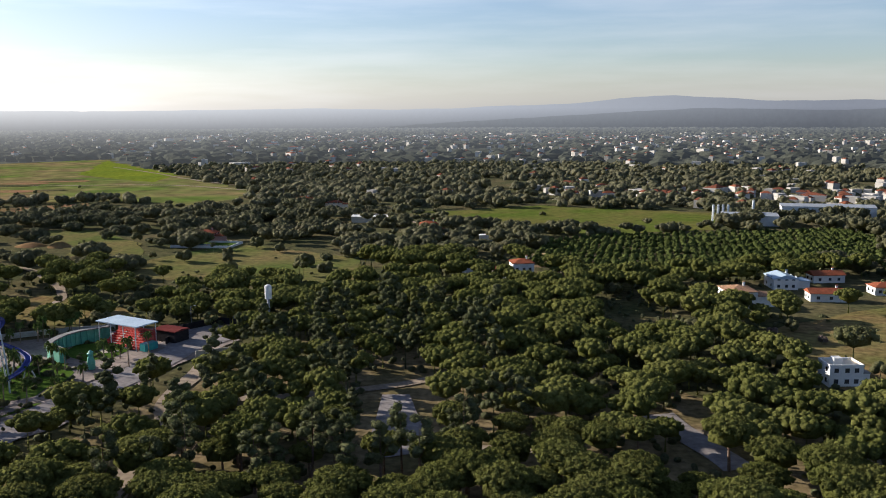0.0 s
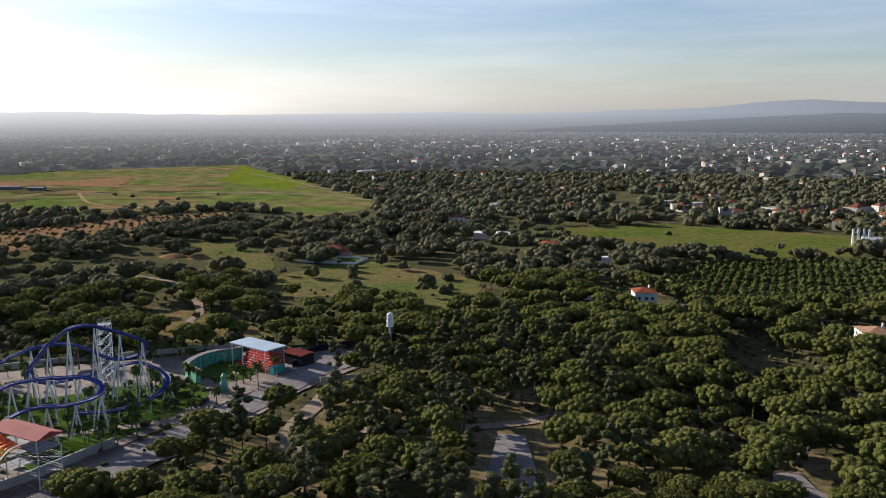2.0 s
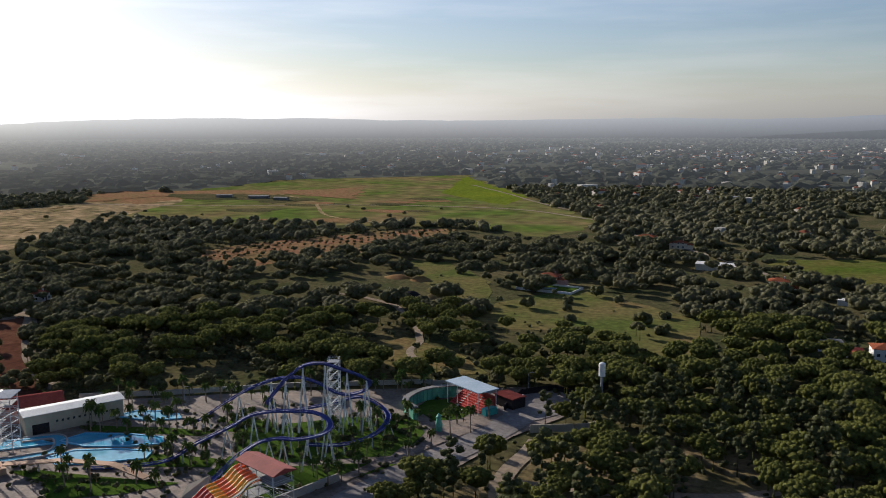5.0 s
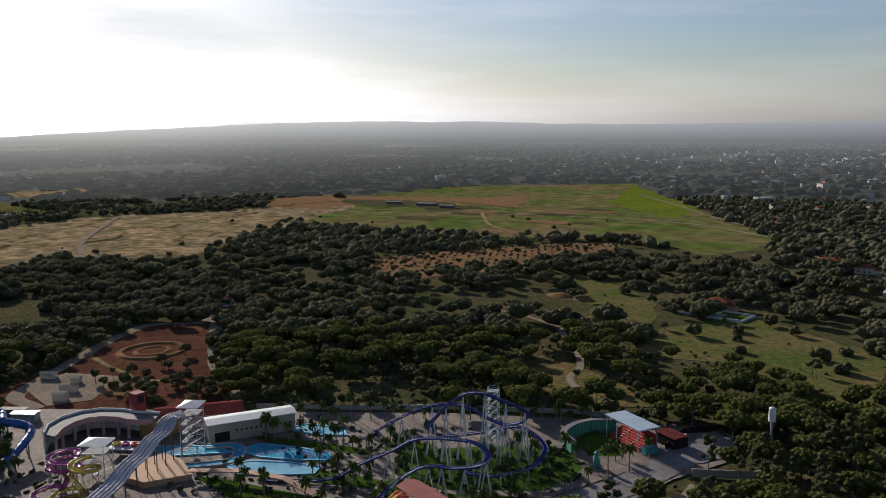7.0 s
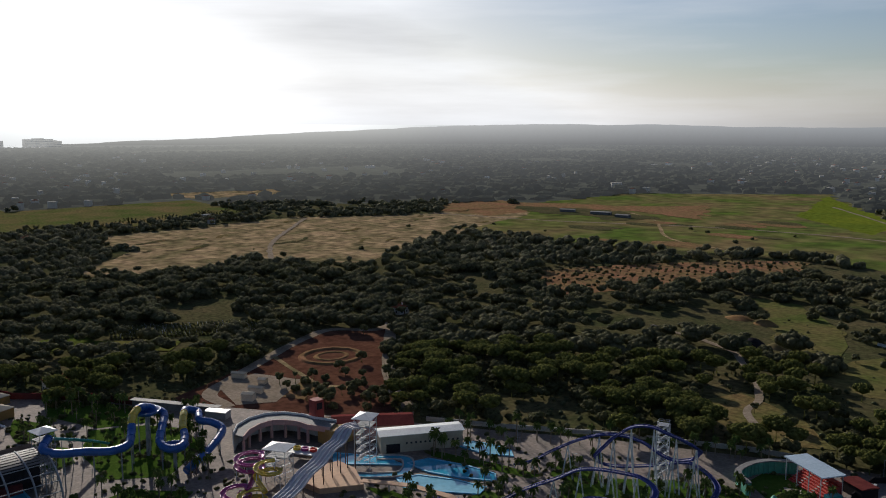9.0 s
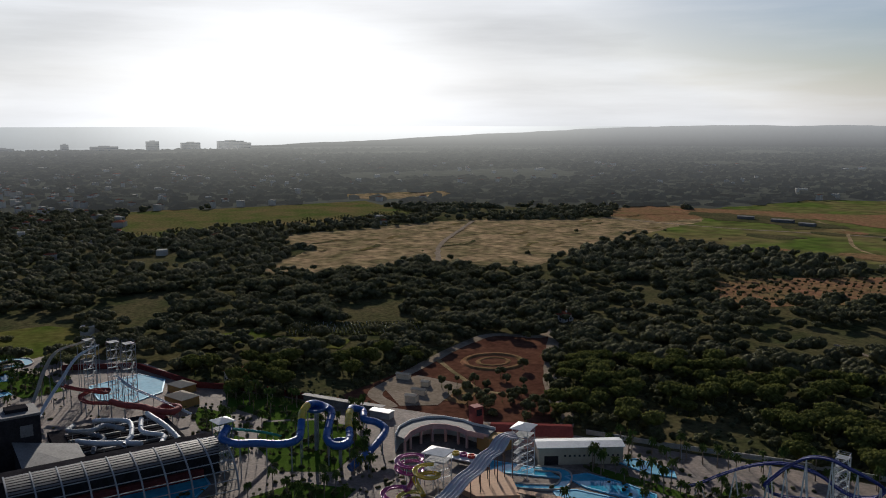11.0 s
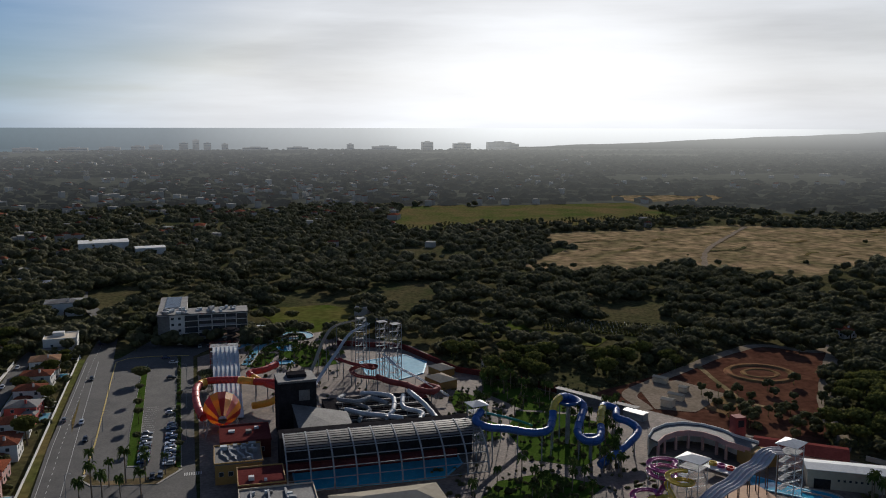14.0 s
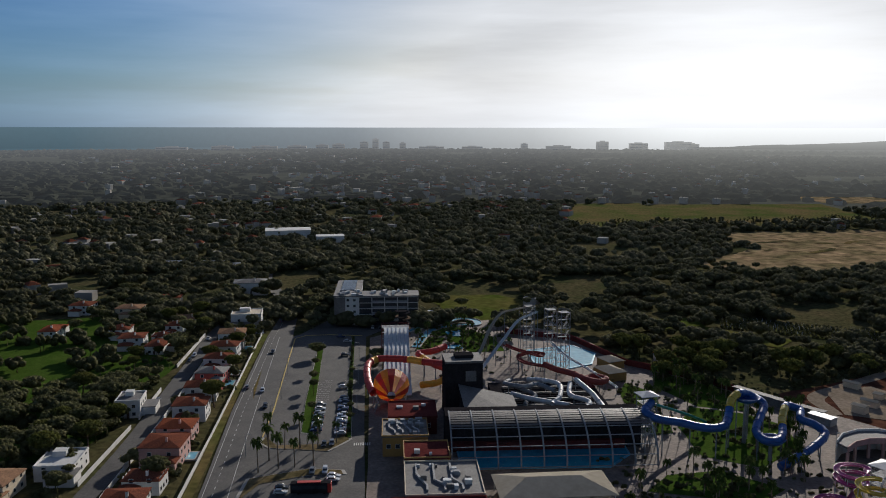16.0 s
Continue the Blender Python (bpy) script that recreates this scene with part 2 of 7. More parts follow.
def glide(points, steps=8):
    """A smooth line through the points (Catmull-Rom)."""
    pts = [Vector(p) for p in points]
    pts = [pts[0] * 2 - pts[1]] + pts + [pts[-1] * 2 - pts[-2]]
    out = []
    for i in range(1, len(pts) - 2):
        p0, p1, p2, p3 = pts[i - 1:i + 3]
        for k in range(steps):
            u = k / steps
            out.append(0.5 * ((2 * p1) + (p2 - p0) * u + (2 * p0 - 5 * p1 + 4 * p2 - p3) * u * u + (3 * p1 - p0 - 3 * p2 + p3) * u ** 3))
    return out + [pts[-2]]


def track(name, points, width, z, material, label, category="track", ragged=0.0):
    line = [(p.x, p.y) for p in glide([Vector((x, y)) for x, y in points])]
    return patch(name, ribbon_verts(line, width / 2), z, material, label, category, ragged, 2.5)


# ---- ground, fields and tracks ----
R_FAR = 4900
bm = bmesh.new()
rings = [0, 60, 150, 300, 600, 1000, 1600, 2400, 3400, R_FAR]
grid = [[bm.verts.new((r * math.cos(k * math.tau / 72), r * math.sin(k * math.tau / 72), 0)) for k in range(72)] for r in rings[1:]]
mid = bm.verts.new((0, 0, 0))
for k in range(72):
    bm.faces.new((mid, grid[0][k], grid[0][(k + 1) % 72]))
    for a, b in zip(grid, grid[1:]):
        bm.faces.new((a[k], b[k], b[(k + 1) % 72], a[(k + 1) % 72]))
tagged(part("ground", bm, M_SCRUB), "dark scrub and dry grass ground reaching the horizon", "ground", kind="structure")

FIELDS = dict(
    far_green=[(-170, 794), (-199, 696), (-289, 737), (-507, 664), (-603, 654), (-731, 715), (-805, 921), (-811, 1206), (-568, 1450)],
    tan=[(-864, 332), (-867, 448), (-882, 598), (-808, 712), (-798, 889), (-704, 840), (-606, 543), (-542, 446), (-596, 411), (-639, 376), (-600, 321), (-654, 231), (-745, 330)],
    redtop=[(-885, 867), (-864, 963), (-734, 885), (-723, 784), (-813, 785)],
    yellow=[(-552, 1400), (-325, 1050), (-322, 939), (-458, 1070)],
    rows_red=[(-427, 521), (-335, 692), (-286, 717), (-272, 646), (-312, 523), (-359, 438)],
    meadow=[(-146, 367), (-150, 430), (-117, 482), (-73, 451), (-42, 423), (-33, 353), (-58, 340), (-93, 380)],
    meadow2=[(-256, 539), (-221, 536), (-173, 481), (-150, 413), (-191, 433)],
    brown_park=[(-174, 307), (-163, 341), (-129, 323), (-108, 300), (-137, 287)],
    midfield=[(-25, 631), (80, 679), (202, 624), (173, 534), (94, 510), (10, 552)],
    citrus=[(42, 404), (60, 480), (88, 500), (244, 524), (256, 487), (213, 404), (161, 386), (68, 364)],
    brown_r=[(88, 255), (120, 287), (166, 313), (175, 260), (130, 205), (112, 203)],
    plough=[(40, 400), (47, 440), (81, 449), (82, 424), (60, 398)],
    dirt=[(-312, 121), (-329, 165), (-346, 202), (-377, 273), (-359, 307), (-285, 241), (-243, 209), (-262, 186), (-305, 150)],
    green_l=[(-543, 20), (-543, 69), (-516, 87), (-462, 69), (-460, 46), (-483, 35)],
    field_g=[(-1208, 263), (-1218, 361), (-968, 330), (-907, 204), (-992, 206)],
    field_g2=[(-1191, 353), (-1189, 621), (-985, 586), (-922, 411), (-968, 330)],
    grass_w=[(-479, -219), (-490, -150), (-435, -112), (-382, -100), (-327, -100), (-270, -105), (-260, -160)],
    clearing=[(-15, 213), (-8, 213), (-6, 192), (-4, 175), (-13, 172), (-17, 181)],
    woodfloor=[(-66, 240), (-20, 262), (40, 240), (85, 190), (90, 130), (30, 110), (-60, 112), (-100, 112), (-92, 160), (-78, 205)],
    strip_a=[(-462, 132), (-470, 175), (-444, 172), (-436, 148)],
    strip_b=[(-446, 172), (-414, 206), (-398, 192), (-427, 163)],
    plot=[(-470, 189), (-428, 262), (-401, 247), (-443, 180)],
    pale_far=[(-1330, 620), (-1290, 830), (-1180, 800), (-1200, 640)],
)
LOOKS = dict(far_green=(M_PASTURE, 18), tan=(M_TAN, 14), redtop=(M_REDROW, 10), yellow=(M_YELLOW, 8), rows_red=(M_REDROW, 10), meadow=(M_MEADOW, 6), meadow2=(M_MEADOW, 6),
             brown_park=(M_BROWN, 5), midfield=(M_BRIGHT, 8), citrus=(M_SCRUB, 4), brown_r=(M_BROWN, 5), plough=(M_TAN, 2), dirt=(M_RED, 2), green_l=(M_BRIGHT, 5),
             field_g=(M_MEADOW, 2), field_g2=(M_MEADOW, 2), grass_w=(M_LAWN, 5), clearing=(M_GRAVEL, 1.5), pale_far=(M_TAN, 10), strip_a=(M_BRIGHT, 4), strip_b=(M_BRIGHT, 3), plot=(M_MEADOW, 2), woodfloor=(M_LITTER, 5))
NAMES = dict(far_green="broad green pasture with tracks and bare spots", tan="bare tan and ochre building land", redtop="red disturbed soil at a field's edge", yellow="yellow-green flowering strip of pasture",
             rows_red="red-brown soil planted with rows of young trees", meadow="green meadow with scattered dark trees", meadow2="green meadow beside a dirt track", brown_park="dry brown grass beside the water park",
             midfield="bright green hay field with trees at its rim", citrus="soil under a dense citrus orchard", brown_r="brown rough grass with low bushes", plough="pale ploughed strip by a red-roofed house",
             dirt="red bare dirt lot with a ring track", green_l="bright green meadow behind the hotel", field_g="green field behind a row of trees", field_g2="dull green field behind a row of trees",
             grass_w="bright green grassland with scattered bushes", clearing="grey gravel clearing among the pines", pale_far="pale bare land far off", strip_a="green meadow behind the water park", strip_b="green strip of grass beside a planted plot", plot="planted plot with rows of pale posts", woodfloor="sandy needle-strewn floor of the pine wood")
for i, (key, outline) in enumerate(FIELDS.items()):
    patch("field", outline, 0.05 if key == "woodfloor" else 0.10 + 0.012 * i, LOOKS[key][0], NAMES[key], "field", LOOKS[key][1])

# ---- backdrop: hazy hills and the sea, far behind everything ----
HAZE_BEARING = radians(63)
# haze painted as glow, by bearing: (cosine to the sun's bearing, colour)
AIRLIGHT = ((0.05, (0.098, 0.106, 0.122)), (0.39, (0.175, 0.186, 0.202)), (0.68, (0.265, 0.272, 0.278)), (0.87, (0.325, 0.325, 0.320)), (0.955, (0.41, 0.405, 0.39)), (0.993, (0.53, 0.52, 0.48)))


# the sea's haze and the sun's glare on it, painted as glow by bearing
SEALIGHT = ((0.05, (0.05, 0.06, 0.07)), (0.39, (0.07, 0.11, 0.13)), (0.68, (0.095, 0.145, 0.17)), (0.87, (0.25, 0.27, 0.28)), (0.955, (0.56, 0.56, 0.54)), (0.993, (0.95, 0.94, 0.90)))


def haze_glow(name, base, low, high, start, end, axis, light=AIRLIGHT):
    """A far surface with haze painted in as emission; its share grows with height or with distance."""
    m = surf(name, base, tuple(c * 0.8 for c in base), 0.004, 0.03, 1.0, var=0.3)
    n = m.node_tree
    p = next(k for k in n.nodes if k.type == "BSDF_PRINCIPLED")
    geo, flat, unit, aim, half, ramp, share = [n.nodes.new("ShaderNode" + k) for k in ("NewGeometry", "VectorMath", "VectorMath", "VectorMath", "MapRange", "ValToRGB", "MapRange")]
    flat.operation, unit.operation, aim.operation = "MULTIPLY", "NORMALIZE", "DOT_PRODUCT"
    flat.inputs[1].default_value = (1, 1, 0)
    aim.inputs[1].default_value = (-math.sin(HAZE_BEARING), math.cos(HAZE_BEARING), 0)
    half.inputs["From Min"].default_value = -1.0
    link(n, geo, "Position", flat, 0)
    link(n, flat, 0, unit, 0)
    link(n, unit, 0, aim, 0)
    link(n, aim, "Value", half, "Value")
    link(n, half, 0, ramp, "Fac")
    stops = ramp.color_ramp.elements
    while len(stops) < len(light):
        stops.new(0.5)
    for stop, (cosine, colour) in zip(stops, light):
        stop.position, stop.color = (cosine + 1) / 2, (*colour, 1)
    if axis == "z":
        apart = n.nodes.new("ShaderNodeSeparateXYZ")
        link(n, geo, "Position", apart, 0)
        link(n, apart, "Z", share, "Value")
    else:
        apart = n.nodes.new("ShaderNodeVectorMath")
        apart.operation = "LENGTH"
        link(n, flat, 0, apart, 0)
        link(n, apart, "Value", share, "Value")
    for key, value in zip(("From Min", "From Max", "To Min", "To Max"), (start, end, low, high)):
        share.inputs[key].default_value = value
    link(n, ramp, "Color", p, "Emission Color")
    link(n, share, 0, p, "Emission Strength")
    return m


def backdrop(name, label, material, low, high, profile, radius):
    bm = bmesh.new()
    steps = int((high - low) / 0.25)
    lower, upper = [], []
    for k in range(steps + 1):
        a = low + (high - low) * k / steps
        x, y = -math.sin(radians(a)) * radius, math.cos(radians(a)) * radius
        lower.append(bm.verts.new((x, y, -5)))
        upper.append(bm.verts.new((x, y, profile(a))))
    for k in range(steps):
        bm.faces.new((lower[k + 1], lower[k], upper[k], upper[k + 1]))
    return tagged(part(name, bm, material), label, "backdrop", kind="structure")


def eye_height(a):
    return float(np.interp(a, [-30, 0, 20, 40, 60, 120], [75, 82, 95, 110, 115, 112]))


def ridge(a):
    """Height of the far ridge by bearing: a long hill to the right, falling to the coast."""
    up = np.interp(a, [-32, -27, -21, -15, -12, -8, -4, 0, 5, 9, 12, 18, 26, 32, 40, 46, 52, 56, 62, 70, 74], [0.75, 0.8, 0.78, 1.15, 1.0, 0.62, 0.5, 0.32, 0.25, 0.32, 0.18, 0.1, 0.0, 0.1, 0.05, -0.12, -0.42, -0.62, -0.95, -1.27, -1.42])
    up += 0.06 * noise.noise((a * 0.45, 0.3, 0)) + 0.025 * noise.noise((a * 1.7, 5.0, 0))
    return eye_height(a) + 4800 * math.tan(radians(float(up)))


# hills, ridge and sea carry their haze as emission
M_HILLS = haze_glow("hazy_hills", (0.03, 0.033, 0.036), 0.42, 0.95, 0, 112, "z")
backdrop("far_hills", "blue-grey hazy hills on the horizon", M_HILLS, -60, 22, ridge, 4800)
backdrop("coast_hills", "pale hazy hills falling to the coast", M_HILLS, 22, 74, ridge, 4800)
backdrop("near_ridge", "grey-green wooded ridge below the far hills", haze_glow("hazy_ridge", (0.05, 0.055, 0.045), 0.36, 0.70, 0, 112, "z"), -60, 8, lambda a: eye_height(a) + 4700 * math.tan(radians(float(np.interp(a, [-40, -30, -24, -17, -12, -6, 0, 8], [0.25, 0.35, 0.2, 0.35, 0.1, -0.25, -0.6, -1.2])) + 0.05 * noise.noise((a * 0.9, 2.0, 0)))), 4700)
backdrop("sea", "hazy pale sea below the sky", haze_glow("hazy_sea", (0.03, 0.04, 0.05), 0.75, 1.0, 0, 112, "z", SEALIGHT), 44, 150, lambda a: eye_height(a) - 4, 4880)


# ---- trees ----
def crown_template(rng, kind, leaves, core_seg=7, few=0):
    """Points and faces of a crown: a lumpy core and many small leaf tufts round it. Unit: about one metre of crown radius."""
    lumps = []
    if kind == "umbrella":
        count = few or (46 if leaves > 400 else 18)
        lumps.append((0, 0, 0.08, 0.86, 0.60))
        for k in range(count):
            a, r = k * 2.4 + rng.uniform(-0.2, 0.2), 0.84 * math.sqrt((k + 0.5) / count)
            size = (1.08 + rng.uniform(-0.12, 0.16)) / math.sqrt(count)
            lumps.append((r * math.cos(a), r * math.sin(a), 0.02 + 0.54 * math.sqrt(1 - (r / 0.95) ** 2) - 0.35 * size, size, 0.85))
    elif kind == "tall":
        for k in range(12):
            a, h = rng.uniform(0, 6.28), k / 11
            r = rng.uniform(0.25, 0.75) * (1 - 0.55 * h)
            lumps.append((r * math.cos(a), r * math.sin(a), -0.7 + 1.9 * h, rng.uniform(0.24, 0.40), 0.75))
    else:
        for k in range(10):
            a, b = rng.uniform(0, 6.28), rng.uniform(-0.5, 0.9)
            r = 0.5 * math.cos(b)
            lumps.append((r * math.cos(a), r * math.sin(a), 0.45 * math.sin(b), rng.uniform(0.38, 0.55), 0.85))
    if few and kind != "umbrella":
        lumps = [(a * 0.8, b * 0.8, c * 0.8, s * 1.45, f) for a, b, c, s, f in lumps[:few]]
    verts, faces = [], []
    ico = bmesh.new()
    bmesh.ops.create_icosphere(ico, subdivisions=1 if core_seg < 8 else 2, radius=1)
    base = np.array([v.co[:] for v in ico.verts])
    tri = [[v.index for v in f.verts] for f in ico.faces]
    ico.free()
    for lx, ly, lz, s, flat in lumps:
        n0 = len(verts)
        wob = 1 + rng.uniform(-0.10, 0.10, (len(base), 1))
        verts += (base * wob * 0.88 * np.array([s, s, s * flat]) + np.array([lx, ly, lz])).tolist()
        faces += [[i + n0 for i in t] for t in tri]
    for k in range(leaves):
        lx, ly, lz, s, flat = lumps[int(rng.integers(1 if kind == "umbrella" else 0, len(lumps)))]
        d = rng.normal(size=3)
        d[2] = abs(d[2]) if rng.random() < 0.8 else d[2]
        d /= np.linalg.norm(d)
        c = np.array([lx, ly, lz]) + d * np.array([s, s, s * flat]) * rng.uniform(0.86, 1.06)
        nrm = d + rng.normal(size=3) * 0.40
        nrm /= np.linalg.norm(nrm)
        u = np.cross(nrm, [0.3, 0.5, 0.81])
        u /= np.linalg.norm(u)
        v = np.cross(nrm, u)
        w = rng.uniform(0.028, 0.062) * (1.0 if leaves > 400 else 1.35)
        n0 = len(verts)
        verts += [(c + u * w).tolist(), (c + v * w * 0.8).tolist(), (c - u * w * rng.uniform(0.6, 1.1)).tolist(), (c - v * w * 0.8).tolist()]
        faces.append([n0, n0 + 1, n0 + 2, n0 + 3])
    return np.array(verts), faces


def stem(bm, a, b, r0, r1, seg=6):
    a, b = Vector(a), Vector(b)
    q = (b - a).to_track_quat("Z", "Y")
    ring = [[bm.verts.new(p + q @ Vector((r * math.cos(k * math.tau / seg), r * math.sin(k * math.tau / seg), 0))) for k in range(seg)] for p, r in ((a, r0), (b, r1))]
    for k in range(seg):
        bm.faces.new((ring[0][k], ring[0][(k + 1) % seg], ring[1][(k + 1) % seg], ring[1][k]))
    bm.faces.new(ring[1])
    bm.faces.new(ring[0][::-1])


def make_tree(name, kind, radius, height, rise, leaves, material, label, seed):
    """One tree as an Empty with its trunk, limbs and crown. rise: the crown's height above its centre per radius."""
    rng = np.random.default_rng(seed)
    tree = thing(name, 0, 0, -50, label=label, category="tree")
    centre = height - radius * rise
    bm = bmesh.new()
    lean = Vector((rng.uniform(-0.4, 0.4), rng.uniform(-0.4, 0.4), 0))
    fork = Vector((lean.x, lean.y, centre * 0.72))
    stem(bm, (0, 0, -0.3), fork, 0.045 * radius + 0.10, 0.03 * radius + 0.07, 7)
    part("trunk", bm, M_BARK, tree)
    for k in range(3):
        a = k * 2.1 + rng.uniform(-0.3, 0.3)
        bm = bmesh.new()
        stem(bm, fork, (lean.x + math.cos(a) * radius * 0.5, lean.y + math.sin(a) * radius * 0.5, centre + radius * 0.1), 0.10, 0.04, 5)
        if kind == "tall":
            stem(bm, fork, (lean.x, lean.y, height - 0.5), 0.14, 0.04, 5)
        part("limb", bm, M_BARK, tree)
    v, f = crown_template(rng, kind, leaves)
    v = v * radius + np.array([lean.x, lean.y, centre])
    mesh = mesh_from("crown", v, f, material)
    mesh.polygons.foreach_set("use_smooth", [True] * len(mesh.polygons))
    crown = new("crown", mesh)
    crown.parent = tree
    return tree


def joined(name, kind, places, leaves, material, label, seed, trunk=True, core=7, category="trees", rise=0.45, few=0):
    """Many trees as one mesh. places: rows of x, y, radius, height."""
    rng = np.random.default_rng(seed)
    forms = [crown_template(rng, kind, leaves, core, few) for _ in range(4)]
    allv, alli, allc = [], [], []
    n0 = 0
    for j, (x, y, r, h) in enumerate(places):
        v, f = forms[j % 4]
        a = rng.uniform(0, 6.28)
        c, s = math.cos(a), math.sin(a)
        sq = rng.uniform(0.85, 1.15)
        top = h - r * rise
        w = np.stack([(v[:, 0] * c - v[:, 1] * s) * r * sq + x, (v[:, 0] * s + v[:, 1] * c) * r / sq + y, v[:, 2] * r + top], 1)
        allv.append(w)
        for face in f:
            alli.extend(i + n0 for i in face)
            allc.append(len(face))
        n0 += len(v)
        if trunk:
            t = 0.15 + 0.03 * r
            allv.append(np.array([(x - t, y - t, -0.3), (x + t, y - t, -0.3), (x, y + t, -0.3), (x, y, top)]))
            for face in ((0, 1, 3), (1, 2, 3), (2, 0, 3)):
                alli.extend(i + n0 for i in face)
                allc.append(3)
            n0 += 4
    co = np.concatenate(allv)
    me = bpy.data.meshes.new(name)
    me.vertices.add(len(co))
    me.vertices.foreach_set("co", co.astype(np.float32).ravel())
    me.loops.add(len(alli))
    me.loops.foreach_set("vertex_index", np.array(alli, np.int32))
    me.polygons.add(len(allc))
    me.polygons.foreach_set("loop_start", np.concatenate([[0], np.cumsum(allc)[:-1]]).astype(np.int32))
    me.polygons.foreach_set("use_smooth", [True] * len(allc))
    me.materials.append(material)
    me.update(calc_edges=True)
    return tagged(new(name, me), label, category, kind="stuff")


OPEN = [FIELDS[k] for k in ("far_green", "tan", "redtop", "yellow", "rows_red", "meadow", "meadow2", "brown_park", "midfield", "citrus", "brown_r", "plough", "dirt", "green_l", "field_g", "field_g2", "grass_w", "clearing", "pale_far", "strip_a", "strip_b", "plot")]
PARK = [(-86, 200), (-72, 246), (-60, 262), (-78, 284), (-128, 274), (-170, 252), (-205, 232), (-235, 215), (-300, 165), (-345, 118), (-430, 105), (-452, 84), (-450, -110), (-560, -115), (-560, -40), (-640, -50), (-640, -75), (-440, -130), (-200, -130), (-130, 60), (-112, 118), (-100, 158)]
OPEN += [PARK, [(-62, 267), (-52, 267), (-52, 282), (-63, 282)], [(-22, 232), (-4, 232), (0, 172), (-20, 166)], [(50, 200), (62, 200), (64, 168), (52, 166)], [(-75, 240), (-66, 240), (-60, 192), (-70, 190)], [(26, 396), (48, 396), (50, 340), (30, 345)], [(98, 335), (185, 372), (190, 320), (128, 296), (96, 306)]]
# places where trees stand apart, and the share that is kept
THIN = [([(-270, 545), (-90, 510), (-28, 440), (-30, 345), (-100, 335), (-180, 320), (-270, 420)], 0.45), ([(250, 640), (440, 660), (440, 830), (240, 830)], 0.3), ([(-120, 560), (20, 540), (40, 480), (-20, 470), (-130, 520)], 0.6), ([(40, 420), (40, 640), (-130, 760), (-160, 640)], 0.75)]


def scatter(rng, spacing, near, far, low=-34.0, high=124.0):
    """Jittered places in the sector that the camera turns through."""
    n = int(far / spacing) + 1
    gx, gy = np.meshgrid(np.arange(-n, n + 1), np.arange(-n, n + 1))
    x = (gx + rng.uniform(-0.5, 0.5, gx.shape)).ravel() * spacing
    y = (gy + rng.uniform(-0.42, 0.42, gy.shape)).ravel() * spacing
    d, a = np.hypot(x, y), np.degrees(np.arctan2(-x, y))
    keep = (d > near) & (d < far) & (a > low) & (a < high)
    return x[keep], y[keep]


def is_open(x, y):
    out = np.zeros(len(x), bool)
    for p in OPEN:
        out |= inside(x, y, p)
    chance = np.random.default_rng(3).random(len(x))
    for p, share in THIN:
        out |= inside(x, y, p) & (chance > share)
    return out


def clumpy(x, y, scale, seed):
    return np.array([noise.noise((a * scale, b * scale, seed)) for a, b in zip(x, y)])


DIRT_TREES = [(-284, 203), (-279, 204), (-309, 232), (-315, 250), (-315, 267), (-279, 221), (-288, 243), (-265, 226), (-262, 233), (-358, 286), (-257, 234), (-268, 219), (-277, 200), (-284, 196)]
rng = np.random.default_rng(7)
# the pine wood nearest to the camera: single trees
PINES = [make_tree("stone_pine", "umbrella", 5.4, 8.6, 0.42, 1150, M_PINE, "umbrella-shaped stone pine with a dense green crown", s) for s in (1, 2, 3, 4)]
TALLS = [make_tree("maritime_pine", "tall", 4.2, 14.0, 1.3, 620, M_TALL, "tall maritime pine with an open ragged crown", s) for s in (5, 6, 7)]
ROUND = [make_tree("carob_tree", "round", 3.6, 6.0, 0.8, 560, M_PINE_DARK, "round dark evergreen tree on dry grass", s) for s in (8, 9)]
x, y = scatter(rng, 7.7, 95, 420)
keep = ~is_open(x, y) & (clumpy(x, y, 0.022, 2.0) > -0.42)
x, y = x[keep], y[keep]
order = np.argsort(np.hypot(x, y - 60))
x, y = x[order], y[order]
single, rest, talls_rest, dark_rest = 0, [], [], []
for px, py in zip(x, y):
    tall_zone = math.hypot(px + 38, py - 205) < 62 or math.hypot(px + 15, py - 268) < 34
    a = math.degrees(math.atan2(-px, py))
    size = rng.uniform(0.75, 1.2)
    r = rng.random()
    if single < 280:
        source = rng.choice(len(TALLS)) if tall_zone and r < 0.62 else None
        ob = TALLS[source] if source is not None else (PINES[int(rng.integers(4))] if r < 0.93 or py < 250 else ROUND[int(rng.integers(2))])
        copy_thing(ob, pose(px, py, 0, 0, 0, rng.uniform(0, 360)) @ Matrix.Diagonal((size, size, size * rng.uniform(0.9, 1.1), 1)))
        single += 1
    elif tall_zone and r < 0.5:
        talls_rest.append((px, py, 3.9 * size, 14 * size))
    elif a > 26 and r < 0.55 or r < 0.2:
        dark_rest.append((px, py, 3.7 * size, 6.2 * size))
    else:
        rest.append((px, py, 5.2 * size, 8.4 * size))
for ob in PINES + TALLS + ROUND:
    for o in [*ob.children_recursive, ob]:
        bpy.data.objects.remove(o)
joined("pine_wood", "umbrella", rest, 115, M_PINE, "dense wood of umbrella-shaped stone pines", 21)
joined("evergreen_wood", "round", dark_rest, 130, M_PINE_DARK, "dark round evergreen trees and bushes", 22, rise=0.8)
if talls_rest:
    joined("tall_pine_wood", "tall", talls_rest, 200, M_TALL, "tall ragged maritime pines in a wood", 23, rise=1.3)
